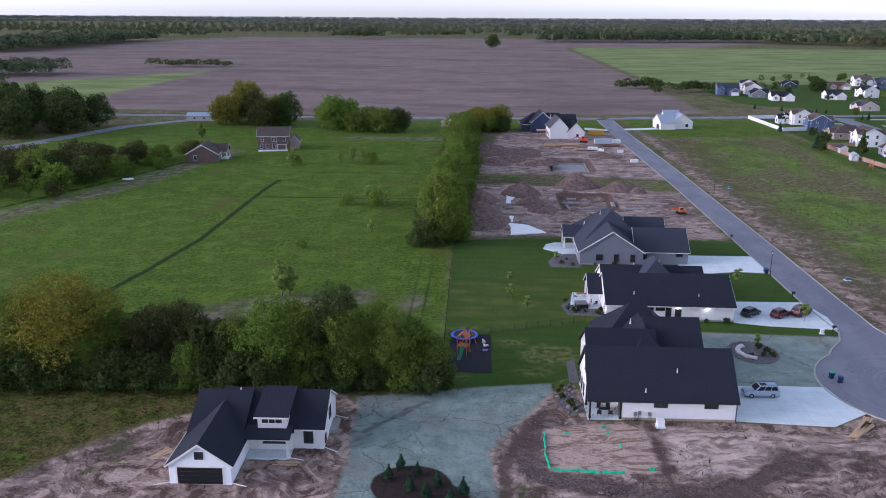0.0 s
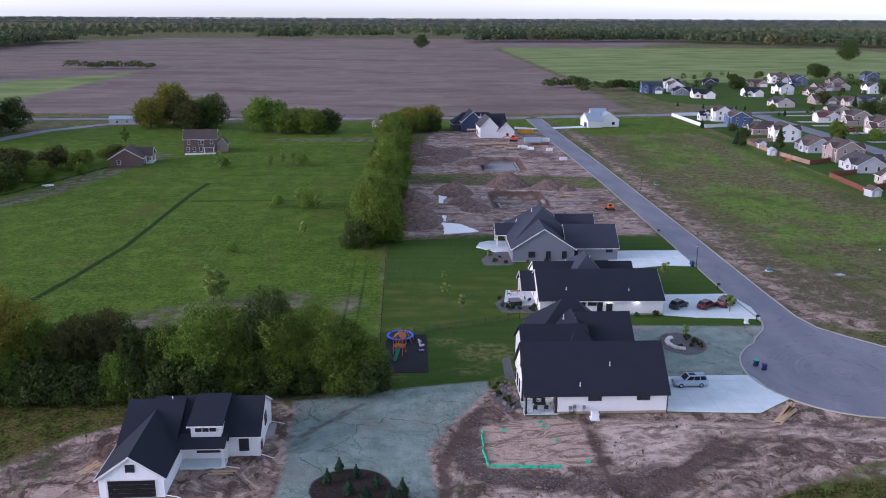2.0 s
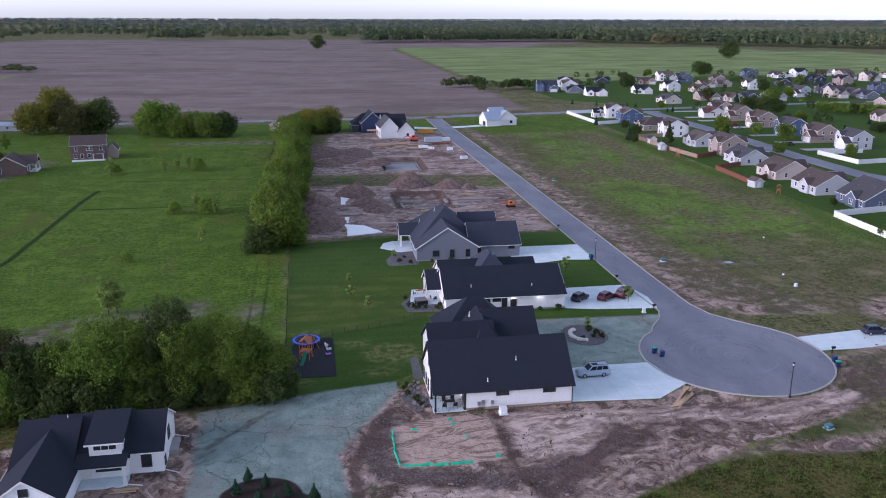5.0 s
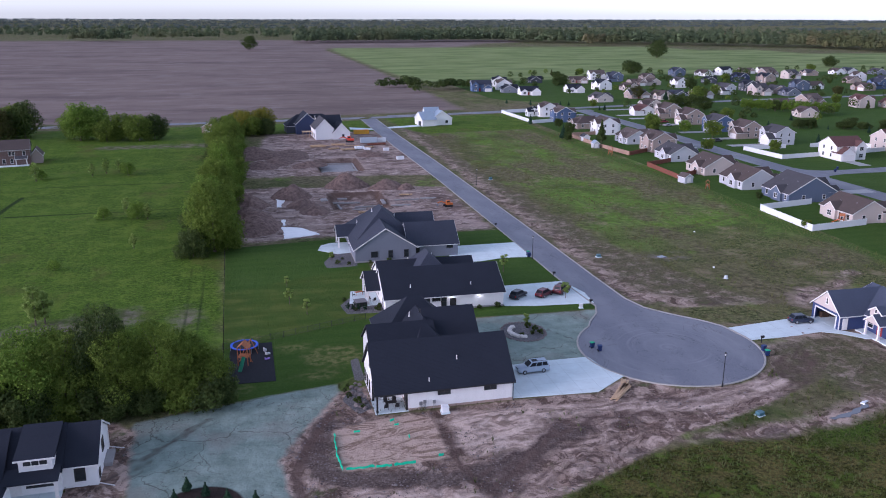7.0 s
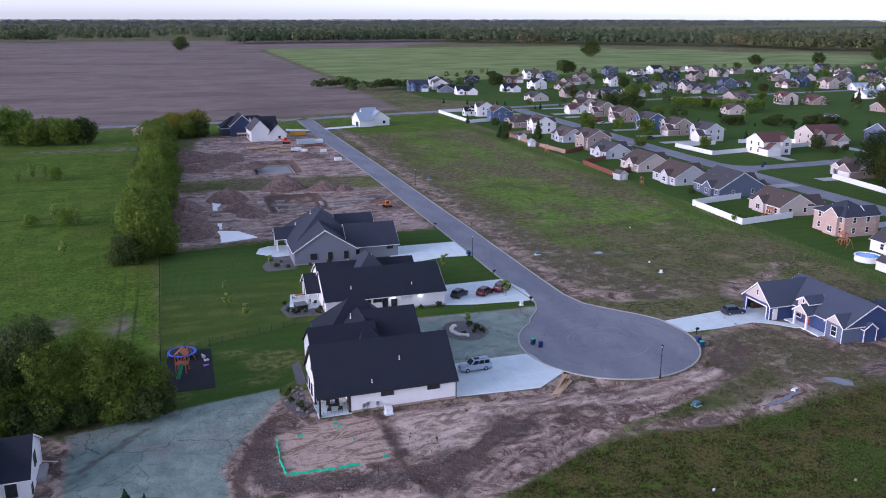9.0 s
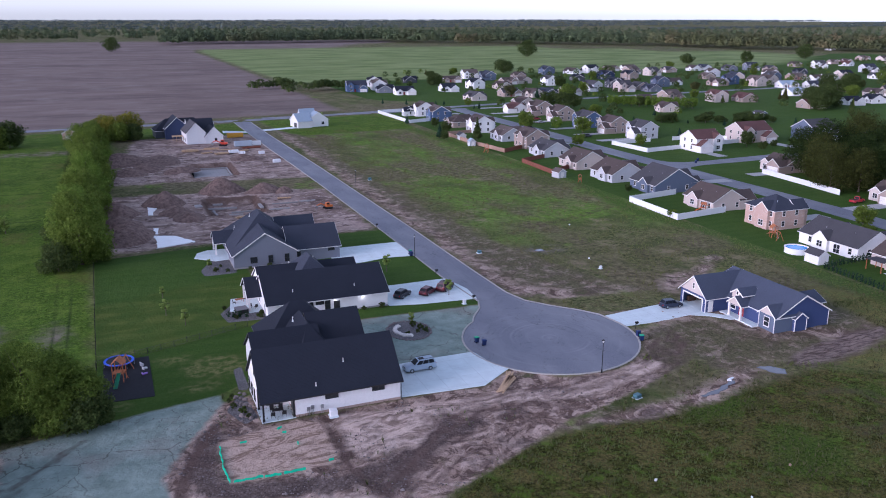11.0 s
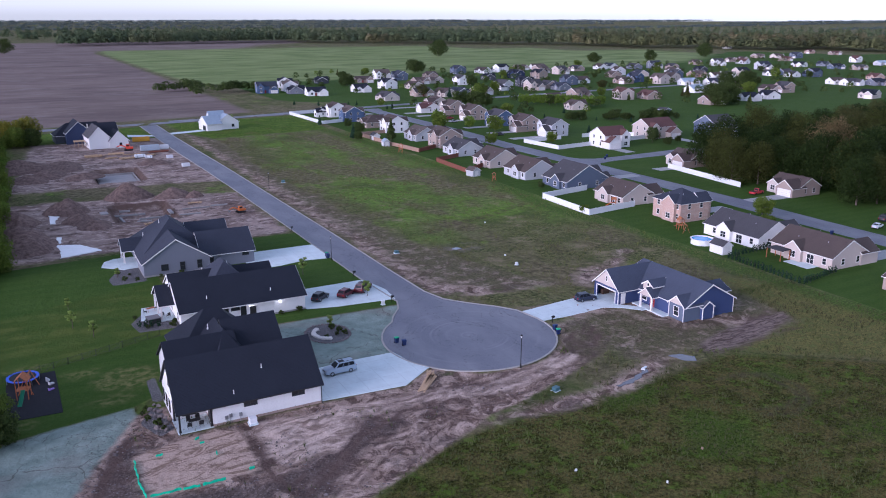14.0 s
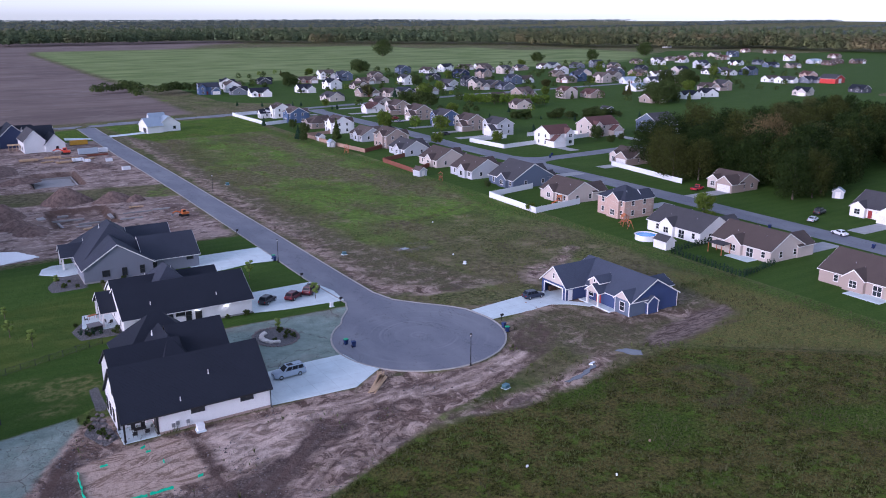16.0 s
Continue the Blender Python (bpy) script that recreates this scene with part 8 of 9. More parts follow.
def play_set(x, y, rot, scale=1.0, slide=(0.01, 0.16, 0.08), z=0.06, text="cedar play set with swings and a green slide"):
    ps = empty("play_set", pose(x, y, z, 0, 0, rot) @ Matrix.Scale(scale, 4), text, "play set", "play sets")
    for px, py in ((-0.8, -0.8), (0.8, -0.8), (0.8, 0.8), (-0.8, 0.8)):
        bm = bmesh.new()
        box(bm, px - 0.06, px + 0.06, py - 0.06, py + 0.06, -0.1, 3.0)
        part("post", bm, M["cedar"], ps)
    bm = bmesh.new()
    for k in range(7):
        box(bm, -0.9, 0.9, -0.9 + k * 0.26, -0.9 + k * 0.26 + 0.23, 1.4, 1.46)
    part("deck", bm, M["cedar"], ps)
    for s in (-1, 1):
        bm = bmesh.new()
        for k in range(6):
            a = k / 6
            z0, z1 = 2.9 + 0.9 * a, 2.9 + 0.9 * (a + 1 / 6)
            y0, y1 = s * (1.0 - a), s * (1.0 - a - 1 / 6)
            v = [bm.verts.new(p) for p in ((-1.05, y0, z0), (1.05, y0, z0), (1.05, y1, z1), (-1.05, y1, z1), (-1.05, y0, z0 + 0.05), (1.05, y0, z0 + 0.05), (1.05, y1, z1 + 0.05), (-1.05, y1, z1 + 0.05))]
            for f in ((0, 1, 2, 3), (4, 5, 6, 7), (0, 1, 5, 4), (1, 2, 6, 5), (2, 3, 7, 6), (3, 0, 4, 7)):
                bm.faces.new([v[i] for i in f])
        bmesh.ops.remove_doubles(bm, verts=bm.verts, dist=0.002)
        part("roof", bm, M["cedar"], ps)
    bm = bmesh.new()
    for k in range(9):
        t0, t1 = k / 9, (k + 1) / 9
        a, b = Vector((0.9 + 2.6 * t0, 0.2, 1.45 * (1 - t0) ** 1.3 + 0.15)), Vector((0.9 + 2.6 * t1, 0.2, 1.45 * (1 - t1) ** 1.3 + 0.15))
        for y0, y1, h in ((-0.25, 0.25, 0.03), (-0.29, -0.25, 0.16), (0.25, 0.29, 0.16)):
            v = [bm.verts.new((p.x, 0.2 + yy, p.z + dz)) for dz in (0, h) for p, yy in ((a, y0), (b, y0), (b, y1), (a, y1))]
            for f in ((0, 1, 2, 3), (4, 5, 6, 7), (0, 1, 5, 4), (1, 2, 6, 5), (2, 3, 7, 6), (3, 0, 4, 7)):
                bm.faces.new([v[i] for i in f])
    part("slide", bm, shared(("slide", slide), lambda: plain("slide_plastic", slide, 0.4)), ps)
    for e in (-0.8, -4.4):
        for s in (-1, 1):
            bm = bmesh.new()
            tube(bm, (e + (0 if e < -1 else -0.05), s * 1.1, -0.1), (e, 0, 2.5), 0.06, 0.06, 6)
            part("swing_leg", bm, M["cedar"], ps)
    bm = bmesh.new()
    box(bm, -4.5, -0.7, -0.07, 0.07, 2.42, 2.58)
    part("swing_beam", bm, M["cedar"], ps)
    for k in range(2):
        sx = -3.6 + k * 1.5
        sw = bmesh.new()
        box(sw, sx - 0.25, sx + 0.25, -0.1, 0.1, 0.5, 0.54)
        seat = part("swing_seat", sw, M["rubber"], ps)
        for s in (-0.22, 0.22):
            bm = bmesh.new()
            tube(bm, (sx + s, 0, 0.52), (sx + s, 0, 2.45), 0.012, 0.012, 4)
            part("chain", bm, M["steel"], seat)
    return ps


play_set(-3.6, 128.3, 255)
play_set(154.7, 159.8, 70, 0.9, (0.3, 0.1, 0.05), 0.0, "brown wooden play set on an estate lawn")
play_set(146, 242, 60, 0.7, (0.3, 0.1, 0.05), 0.0, "small orange wooden play set on an estate lawn")
play_set(143, 313, 60, 0.9, (0.3, 0.1, 0.05), 0.0, "brown wooden play set behind a fence")
play_set(157, 190.5, 150, 0.7, (0.6, 0.12, 0.03), 0.0, "play set with an orange slide inside a white fence")
toys = [(0.2, 131.5, 0.8, 0.5, 0.5, (0.5, 0.5, 0.52)), (-0.2, 133.0, 0.5, 0.5, 0.7, (0.55, 0.55, 0.58)), (0.1, 129.4, 0.9, 0.35, 0.4, (0.35, 0.2, 0.6))]
for x, y, w, d, h, c in toys:
    bm = bmesh.new()
    box(bm, -w / 2, w / 2, -d / 2, d / 2, 0, h * 0.55, 0.05)
    box(bm, -w / 2, -w / 2 + 0.12, -d / 2, d / 2, h * 0.5, h, 0.03)
    t = tagged(part("toy", bm, plain("toy_plastic", c, 0.5)), "small plastic ride-on toy on the play mat", "toy", "toys")
    t.matrix_basis = pose(x, y, 0.06, 0, 0, 30)

# ---- fences ----


def fence(name, line, label, high, mat, panel_len=2.4, style="panel", group=""):
    ob = empty(name, pose(*line[0], 0), label, "fence", group)
    o = Vector((*line[0], 0))
    for a, b in zip(line, line[1:]):
        a, b = Vector((*a, 0)) - o, Vector((*b, 0)) - o
        n = max(1, round((b - a).length / panel_len))
        step = (b - a) / n
        ang = math.degrees(math.atan2(step.y, step.x))
        run = round(step.length, 2)

        def panel_mesh():
            bm = bmesh.new()
            if style == "panel":
                box(bm, 0.07, run - 0.07, -0.03, 0.03, 0.12, high - 0.12)
                box(bm, 0.05, run - 0.05, -0.05, 0.05, 0.04, 0.18)
                box(bm, 0.05, run - 0.05, -0.05, 0.05, high - 0.2, high - 0.06)
            elif style == "board":
                m = round(run / 0.16)
                cut = []
                for k in range(m):
                    x0, x1, zz = run * k / m, run * (k + 1) / m, high - 0.05 + 0.03 * ((k * 7) % 3 - 1)
                    cut += [(x0 + 0.001, 0.010, zz - 0.04), (x0 + 0.010, -0.015, zz), (x1 - 0.010, -0.015, zz), (x1 - 0.001, 0.010, zz - 0.04)]
                cols = [[bm.verts.new(q) for q in ((x, y, 0.04), (x, y, zz), (x, 0.03, zz), (x, 0.03, 0.04))] for x, y, zz in cut]
                for p_, q_ in zip(cols, cols[1:]):
                    for i in range(4):
                        bm.faces.new((p_[i], p_[(i + 1) % 4], q_[(i + 1) % 4], q_[i]))
            else:
                xs = [0.0]
                for k in range(12):
                    xs += [run * (k + 0.5) / 12 - 0.006, run * (k + 0.5) / 12 + 0.006]
                xs.append(run)
                zs = [0.08, 0.2, 0.225, high - 0.105, high - 0.08, high]
                vs = [[bm.verts.new((x, -0.012, zz)) for x in xs] for zz in zs]
                cells = [bm.faces.new((vs[j][i], vs[j][i + 1], vs[j + 1][i + 1], vs[j + 1][i])) for j in range(5) for i in range(len(xs) - 1) if i % 2 == 1 or j in (1, 3)]
                for v in bmesh.ops.extrude_face_region(bm, geom=cells)["geom"]:
                    if isinstance(v, bmesh.types.BMVert):
                        v.co.y = 0.012
                bmesh.ops.delete(bm, geom=[v for v in bm.verts if not v.link_faces], context="VERTS")
            me = bpy.data.meshes.new("panel")
            bm.to_mesh(me), bm.free(), me.materials.append(M[mat])
            return me

        def post_mesh():
            bm = bmesh.new()
            r = 0.03 if style == "rail" else 0.065
            box(bm, -r, r, -r, r, -0.1, high + 0.03)
            tube(bm, (0, 0, high + 0.03), (0, 0, high + 0.12), r * 1.4, 0.01, 4)
            me = bpy.data.meshes.new("post")
            bm.to_mesh(me), bm.free(), me.materials.append(M[mat])
            return me
        for k in range(n + 1):
            q = a + step * k
            p = part("post", shared(("fencepost", high, mat), post_mesh), None, ob)
            p.matrix_basis = pose(q.x, q.y, 0, 0, 0, ang)
            if k < n:
                p = part("panel", shared(("fencepanel", run, high, mat, style), panel_mesh), None, ob)
                p.matrix_basis = pose(q.x, q.y, 0, 0, 0, ang)
    return ob


VF = "tall white vinyl privacy fence round an estate yard"
fence("vinyl_fence", [(164, 213), (144, 209), (143, 184), (162, 187)], VF, 1.85, "vinyl", group="vinyl fences")
fence("vinyl_fence", [(165, 468), (142, 464), (144, 414), (163, 420)], VF, 1.85, "vinyl", group="vinyl fences")
fence("vinyl_fence", [(224, 312), (203, 311), (205, 287), (224, 290)], VF, 1.85, "vinyl", group="vinyl fences")
fence("vinyl_fence", [(240, 292), (262, 296), (258, 312), (236, 312)], VF, 1.85, "vinyl", group="vinyl fences")
fence("vinyl_fence", [(222, 238), (216, 232), (212, 193)], "long white vinyl fence beside the wood", 1.85, "vinyl", group="vinyl fences")
fence("board_fence", [(160, 368), (145, 365), (146, 331), (149, 308)], "weathered tan board fence behind the estate houses", 1.7, "fence_tan", style="board", group="board fences")
fence("board_fence", [(149, 308), (162, 316)], "reddish stained board fence between two yards", 1.7, "fence_red", style="board", group="board fences")
fence("board_fence", [(158, 290), (145, 284), (144, 258), (156, 266)], "reddish stained board fence round a back yard", 1.7, "fence_red", style="board", group="board fences")
fence("lawn_fence", [(-6.6, 114.6), (-7.4, 150), (-8.4, 200)], "thin black metal fence along the lawn's edge", 1.2, "lamp_black", style="rail", group="lawn fences")
fence("lawn_fence", [(-7.2, 135.0), (0.9, 137.8), (18.5, 144.6)], "thin dark rail fence between two lawns", 1.2, "dark", style="rail", group="lawn fences")

# ---- estate yards ----
pl = empty("swimming_pool", pose(149.6, 146.6, 0), "round above-ground pool with pale wall and blue water", "pool")
bm = bmesh.new()
rings = [[bm.verts.new((r * math.cos(2 * math.pi * k / n), r * math.sin(2 * math.pi * k / n), z)) for k in range(n)] for r, z in ((2.75, 0), (2.75, 1.3), (2.95, 1.32), (2.95, 1.36), (2.6, 1.36), (2.6, 0.1))]
for a, b in zip(rings, rings[1:]):
    for k in range(n):
        bm.faces.new((a[k], a[(k + 1) % n], b[(k + 1) % n], b[k]))
part("pool_wall", bm, M["vinyl"], pl)
bm = bmesh.new()
tube(bm, (0, 0, 0.1), (0, 0, 1.18), 2.59, 2.59, n)
part("water", bm, M["pool"], pl)
for x, y, rot, w, d, wall, roof, text in ((147.6, 138.4, 0, 3.0, 4.2, "white", "r_grey", "white garden shed beside the pool"), (143.4, 252, 10, 3.4, 3.8, "lightgrey", "r_tan", "pale grey garden shed with a brown roof"), (237.4, 152, -60, 3.2, 3.6, "lightgrey", "r_metal", "small grey round-topped garden shed"),
                                          (147, 350, 0, 3.2, 4, "white", "r_grey", "white garden shed behind the tan fence"), (143.5, 330, 0, 2.6, 3, "lightgrey", "r_metal", "small pale garden shed"), (240, 338, 20, 6, 7, "cream", "r_grey", "cream detached garage on open grass"), (340, 372, 10, 5, 6, "slate", "r_grey", "slate-blue garden shed on open grass")):
    sh = empty("garden_shed", pose(x, y, 0, 0, 0, rot), text, "shed", "garden sheds")
    block(sh, -w / 2, w / 2, -d / 2, d / 2, 2.1, 1.1, "y", wall, roof, over=0.2)
    door(sh, "S", -d / 2, 0, 1.3, 1.9, "trim")
for a, b, m in (((145.2, 133.4), (144.0, 112.6), 19), ((144.6, 111.8), (158.0, 114.6), 11), ((146.6, 133.9), (160.5, 134.8), 12)):
    for k in range(m):
        tree("arborvitae", a[0] + (b[0] - a[0]) * k / (m - 1), a[1] + (b[1] - a[1]) * k / (m - 1), rng.uniform(1.7, 2.4), rng.uniform(0, 360), 0.72, group="arborvitae hedge")
pg = empty("pergola", pose(155.8, 128.5, 0, 0, 0, 0), "brown patio canopy with a flat roof", "pergola")
bm = bmesh.new()
box(bm, -1.7, 1.7, -2.2, 2.2, 2.4, 2.55, 0.03)
part("canopy", bm, M["r_grey"], pg)
for px, py in ((-1.5, -2), (1.5, -2), (1.5, 2), (-1.5, 2)):
    post(pg, px, py, 2.4, 0.07, "cedar")

# ---- beds, stones and plants by the houses ----


def stone_mesh(seed, size):
    bm = bmesh.new()
    bmesh.ops.create_icosphere(bm, subdivisions=1, radius=size)
    for v in bm.verts:
        k = 1 + 0.35 * noise.noise(v.co / size * 1.3 + Vector((seed, seed * 2.1, 0)))
        v.co = Vector((v.co.x * k, v.co.y * k * 0.85, v.co.z * k * 0.62))
    me = bpy.data.meshes.new("stone")
    bm.to_mesh(me), bm.free(), me.materials.append(M["stone_loose"])
    return me


STONES = [stone_mesh(k * 3.7, 0.3) for k in range(6)]
bed = empty("stone_ring", pose(45.4, 132, 0), "round gravel bed edged with pale stones", "planting bed")
for k in range(40):
    a = 2 * math.pi * k / 40
    s = part("stone", STONES[k % 6], None, bed)
    s.matrix_basis = pose(3.9 * math.cos(a), 4.6 * math.sin(a), 0.08, 0, 0, k * 53) @ Matrix.Scale(0.9 + 0.4 * ((k * 7) % 5) / 5, 4)
pale = plain("pale_limestone", (0.62, 0.58, 0.54), 0.8, 0, 0.2)
for k in range(11):
    a = radians(115 + k * 15)
    s = part("limestone_block", STONES[k % 6].copy(), None, bed)
    s.data.materials[0] = pale
    s.matrix_basis = pose(2.2 * math.cos(a) - 0.3, 2.6 * math.sin(a), 0.2, 0, 0, k * 31) @ Matrix.Scale(1.9, 4)
for x, y in ((44.6, 130.0), (46.6, 130.6), (47.6, 132.2), (46.8, 133.8), (48.2, 130.4), (12.0, 116.0), (11.2, 114.4), (12.8, 110.2), (13.3, 108.6), (11.6, 112.4), (17.2, 149.4), (15.7, 155.5), (21.6, 148.6), (22.2, 150.6), (19.5, 180.0), (17.0, 181.2), (18.6, 184.5), (16.4, 186.5), (24.5, 180.4), (29, 180.5), (44.5, 145.5), (41, 145.4), (37, 145.5)):
    tree("shrub", x, y, rng.uniform(0.6, 1.1), rng.uniform(0, 360), 1.0, group="bed shrubs")
for k in range(4):
    tree("arborvitae", 15.9 + k * 1.05, 150.4 - k * 0.35, 1.6, k * 70, 1.15, "dark clipped evergreen in a gravel bed", "bed evergreens")
for x, y in ((-10.2, 91.4), (-8.0, 90.0), (-11.4, 88.6), (-8.6, 86.4), (-5.4, 87.6), (-6.6, 85.0), (-2.2, 86.0), (-3.6, 84.0)):
    tree("conifer", x, y, rng.uniform(2.0, 2.8), rng.uniform(0, 360), 1.0, group="mulch bed spruces")
for k in range(16):
    s = tagged(new("boulder", STONES[k % 6]), "rounded brown boulder in the bed by the house", "boulder", "bed boulders")
    s.matrix_basis = pose(12.2 + 1.9 * ((k * 7) % 10) / 10, 107.6 + 0.62 * k, 0.12, 0, 0, k * 47) @ Matrix.Scale(1.1 + 0.8 * ((k * 3) % 5) / 5, 4)
sp = empty("hot_tub", pose(18.6, 152.6, 0.05, 0, 0, 8), "grey covered hot tub beside the patio", "hot tub")
bm = bmesh.new()
box(bm, -1.1, 1.1, -1.1, 1.1, 0, 0.8, 0.06)
part("tub", bm, M["dark"], sp)
bm = bmesh.new()
box(bm, -1.15, 1.15, -1.15, -0.01, 0.8, 0.92, 0.03)
box(bm, -1.15, 1.15, 0.01, 1.15, 0.8, 0.92, 0.03)
part("cover", bm, plain("grey_vinyl_cover", (0.16, 0.15, 0.16), 0.6), sp)


def patio_set(x, y, z, rot, mat, text):
    ob = empty("patio_table", pose(x, y, z, 0, 0, rot), text, "table")
    bm = bmesh.new()
    box(bm, -0.8, 0.8, -0.45, 0.45, 0.68, 0.74, 0.02)
    part("tabletop", bm, M[mat], ob)
    for px, py in ((-0.7, -0.38), (0.7, -0.38), (0.7, 0.38), (-0.7, 0.38)):
        bm = bmesh.new()
        tube(bm, (px, py, 0), (px, py, 0.68), 0.03, 0.03, 6)
        part("leg", bm, M[mat], ob)


def patio_chair(x, y, z, rot, mat):
    ob = empty("patio_chair", pose(x, y, z, 0, 0, rot), "dark outdoor chair on a concrete patio", "chair", "patio chairs")
    bm = bmesh.new()
    box(bm, -0.3, 0.3, -0.3, 0.3, 0.38, 0.46, 0.03)
    part("seat", bm, M[mat], ob)
    bm = bmesh.new()
    box(bm, -0.3, 0.3, 0.24, 0.32, 0.46, 1.0, 0.03)
    part("backrest", bm, M[mat], ob)
    for px, py in ((-0.26, -0.26), (0.26, -0.26), (0.26, 0.26), (-0.26, 0.26)):
        bm = bmesh.new()
        tube(bm, (px, py, 0), (px, py, 0.4), 0.025, 0.025, 5)
        part("leg", bm, M[mat], ob)


patio_set(17.2, 108.0, 0.1, 0, "dark", "dark picnic table under the covered porch")
for x, y, r in ((16.4, 107.1, 180), (18.0, 107.1, 180), (16.6, 109.0, 0), (17.9, 109.0, 0)):
    patio_chair(x, y, 0.1, r, "dark")
patio_set(19.0, 158.4, 0.09, 20, "cedar", "brown outdoor table on the patio")
for x, y, r in ((17.9, 157.6, 90), (20.1, 159.2, -90), (21.5, 153.6, 200), (20.6, 154.6, 160)):
    patio_chair(x, y, 0.09, r, "dark")

# ---- building plots ----


def heap_mesh(seed, r, h):
    bm = bmesh.new()
    nr, na = 9, 26
    rows = []
    for i in range(1, nr + 1):
        f = i / nr
        row = []
        for k in range(na):
            a = 2 * math.pi * k / na
            c, s = math.cos(a), math.sin(a)
            rr = r * f * (1 + 0.28 * noise.noise((c * 1.3 + seed, s * 1.3, 2)))
            z = h * max(0, 1 - f) ** 0.9 * (1 + 0.25 * noise.noise((c * 2 * f + seed, s * 2 * f, 5))) + 0.35 * noise.noise((c * rr * 0.9, s * rr * 0.9, seed)) * (1 - f * f)
            row.append(bm.verts.new((c * rr, s * rr, z - (0.25 if i == nr else 0))))
        rows.append(row)
    tip = bm.verts.new((0, 0, h * 0.97))
    for k in range(na):
        bm.faces.new((tip, rows[0][k], rows[0][(k + 1) % na]))
        for a, b in zip(rows, rows[1:]):
            bm.faces.new((a[k], b[k], b[(k + 1) % na], a[(k + 1) % na]))
    return bm


def soil(name, dark, light):
    n_ = Net(name)
    f = n_.noise(0.9, 5, 0.65)
    g = n_.noise(4.0, 4, 0.7)
    col = n_.mix(n_.span(f, 0.35, 0.65), dark, light)
    col = n_.mix(n_.span(g, 0.55, 0.75, (0, 0.5)), col, mul(light, 1.25))
    n_.bump(n_.math("ADD", f, n_.math("MULTIPLY", g, 0.4)), 0.8, 0.3)
    return n_.done(col, 0.95, 0, 0.1)


SOIL = soil("dug_soil", (0.105, 0.072, 0.062), (0.225, 0.162, 0.140))
for k, (x, y, rx, h, st) in enumerate(((-1, 219, 7.5, 3.6, 1.3), (-2, 232, 6.5, 3.2, 1.2), (-3, 247, 6.0, 4.0, 1.2), (11, 257, 6.5, 4.2, 1.0), (13, 243, 5.0, 2.6, 1.0), (16, 236, 5.0, 2.0, 1.2), (29, 269.5, 8.0, 5.0, 0.7), (42, 265, 6.5, 3.2, 0.7), (0, 335, 7.5, 4.6, 1.8), (8, 320, 6.5, 2.6, 1.5), (14, 338, 8.0, 2.4, 1.6), (2, 312, 6.0, 2.4, 1.2), (46, 331, 5.0, 1.8, 1.4), (20, 312, 5.0, 1.8, 1.6), (48, 262, 3.0, 2.2, 0.9), (-33, 111.5, 6.0, 1.3, 0.35))):
    ob = part("soil_mound", heap_mesh(k * 5.3, rx, h), SOIL, None, "", True)
    tagged(ob, "heap of dark excavated soil on the building plot", "soil mound", "soil mounds")
    ob.matrix_basis = pose(x, y, -0.05, 0, 0, k * 37) @ Matrix.Diagonal((1, st, 1, 1)) if st >= 1 else pose(x, y, -0.05) @ Matrix.Diagonal((1, st, 1, 1))


def sheet(points, text, name="plastic_sheet", mat="sheet", lift=0.12, thick=0.03):
    """A rumpled sheet lying on the soil, with a ragged edge."""
    if mat == "water":
        PAVED.append(points)
    bm = bmesh.new()
    pts = [Vector((*p, 0)) for p in points]
    ring = []
    for a, b in zip(pts, pts[1:] + pts[:1]):
        m = max(2, round((b - a).length / 0.8))
        for k in range(m):
            p = a.lerp(b, k / m)
            ring.append(p + 0.5 * Vector((noise.noise(p * 0.9), noise.noise(p * 0.9 + Vector((9, 0, 0))), 0)))
    prism(bm, [(p.x, p.y) for p in ring], lift, thick + 0.15)
    bmesh.ops.triangulate(bm, faces=[f for f in bm.faces if len(f.verts) > 4])
    return tagged(part(name, bm, M[mat]), text, name.replace("_", " "))


sheet([(6, 206), (6.2, 211.5), (6.0, 218.5), (11, 216.6), (15.5, 208.6)], "white plastic sheet spread over bare soil")
sheet([(5.6, 243.0), (5.8, 252), (5.6, 260.6), (10.9, 260.4), (8.8, 252.4), (7.0, 246.8), (6.8, 242.6)], "white plastic sheet spread over bare soil")
sheet([(6.2, 220.5), (6.2, 227), (7.2, 226), (7.0, 220)], "torn strip of white plastic sheet")
sheet([(24.6, 301.5), (37, 301.5), (37, 322), (24.6, 322)], "grey gravel floor of the foundation pit", "pit_floor", "foundation", -1.95, 0.05)
sheet([(92.8, 96.2), (95.0, 96.0), (96.4, 94.0), (95.6, 92.4), (94.2, 93.2), (93.2, 94.8)], "shallow grey puddle on the rough ground", "puddle", "water", 0.06, 0.02)
sheet([(77.6, 90.8), (81, 91.8), (85.6, 93.8), (86, 93.2), (81.4, 91.0), (78, 90.2)], "narrow strip of standing water in a rut", "puddle", "water", 0.06, 0.02)
sheet([(84.9, 93.7), (86.3, 94.3), (86.5, 94.0), (85.2, 93.3)], "scrap of white plastic at a puddle", "plastic_scrap", "sheet", 0.16, 0.03)
sheet([(91, 171), (93, 171.6), (93.6, 170), (92, 169.5)], "shallow wet patch in the vacant field", "puddle", "water", 0.10, 0.02)
sheet([(-141, 278), (-138, 281), (-135, 279.5), (-138, 277)], "white tarpaulin heap at the meadow's edge", "tarpaulin", "sheet", 0.5, 0.4)
sheet([(-124, 269), (-121.6, 270.5), (-120.6, 269.2), (-122.6, 267.8)], "white tarpaulin heap at the meadow's edge", "tarpaulin", "sheet", 0.4, 0.3)
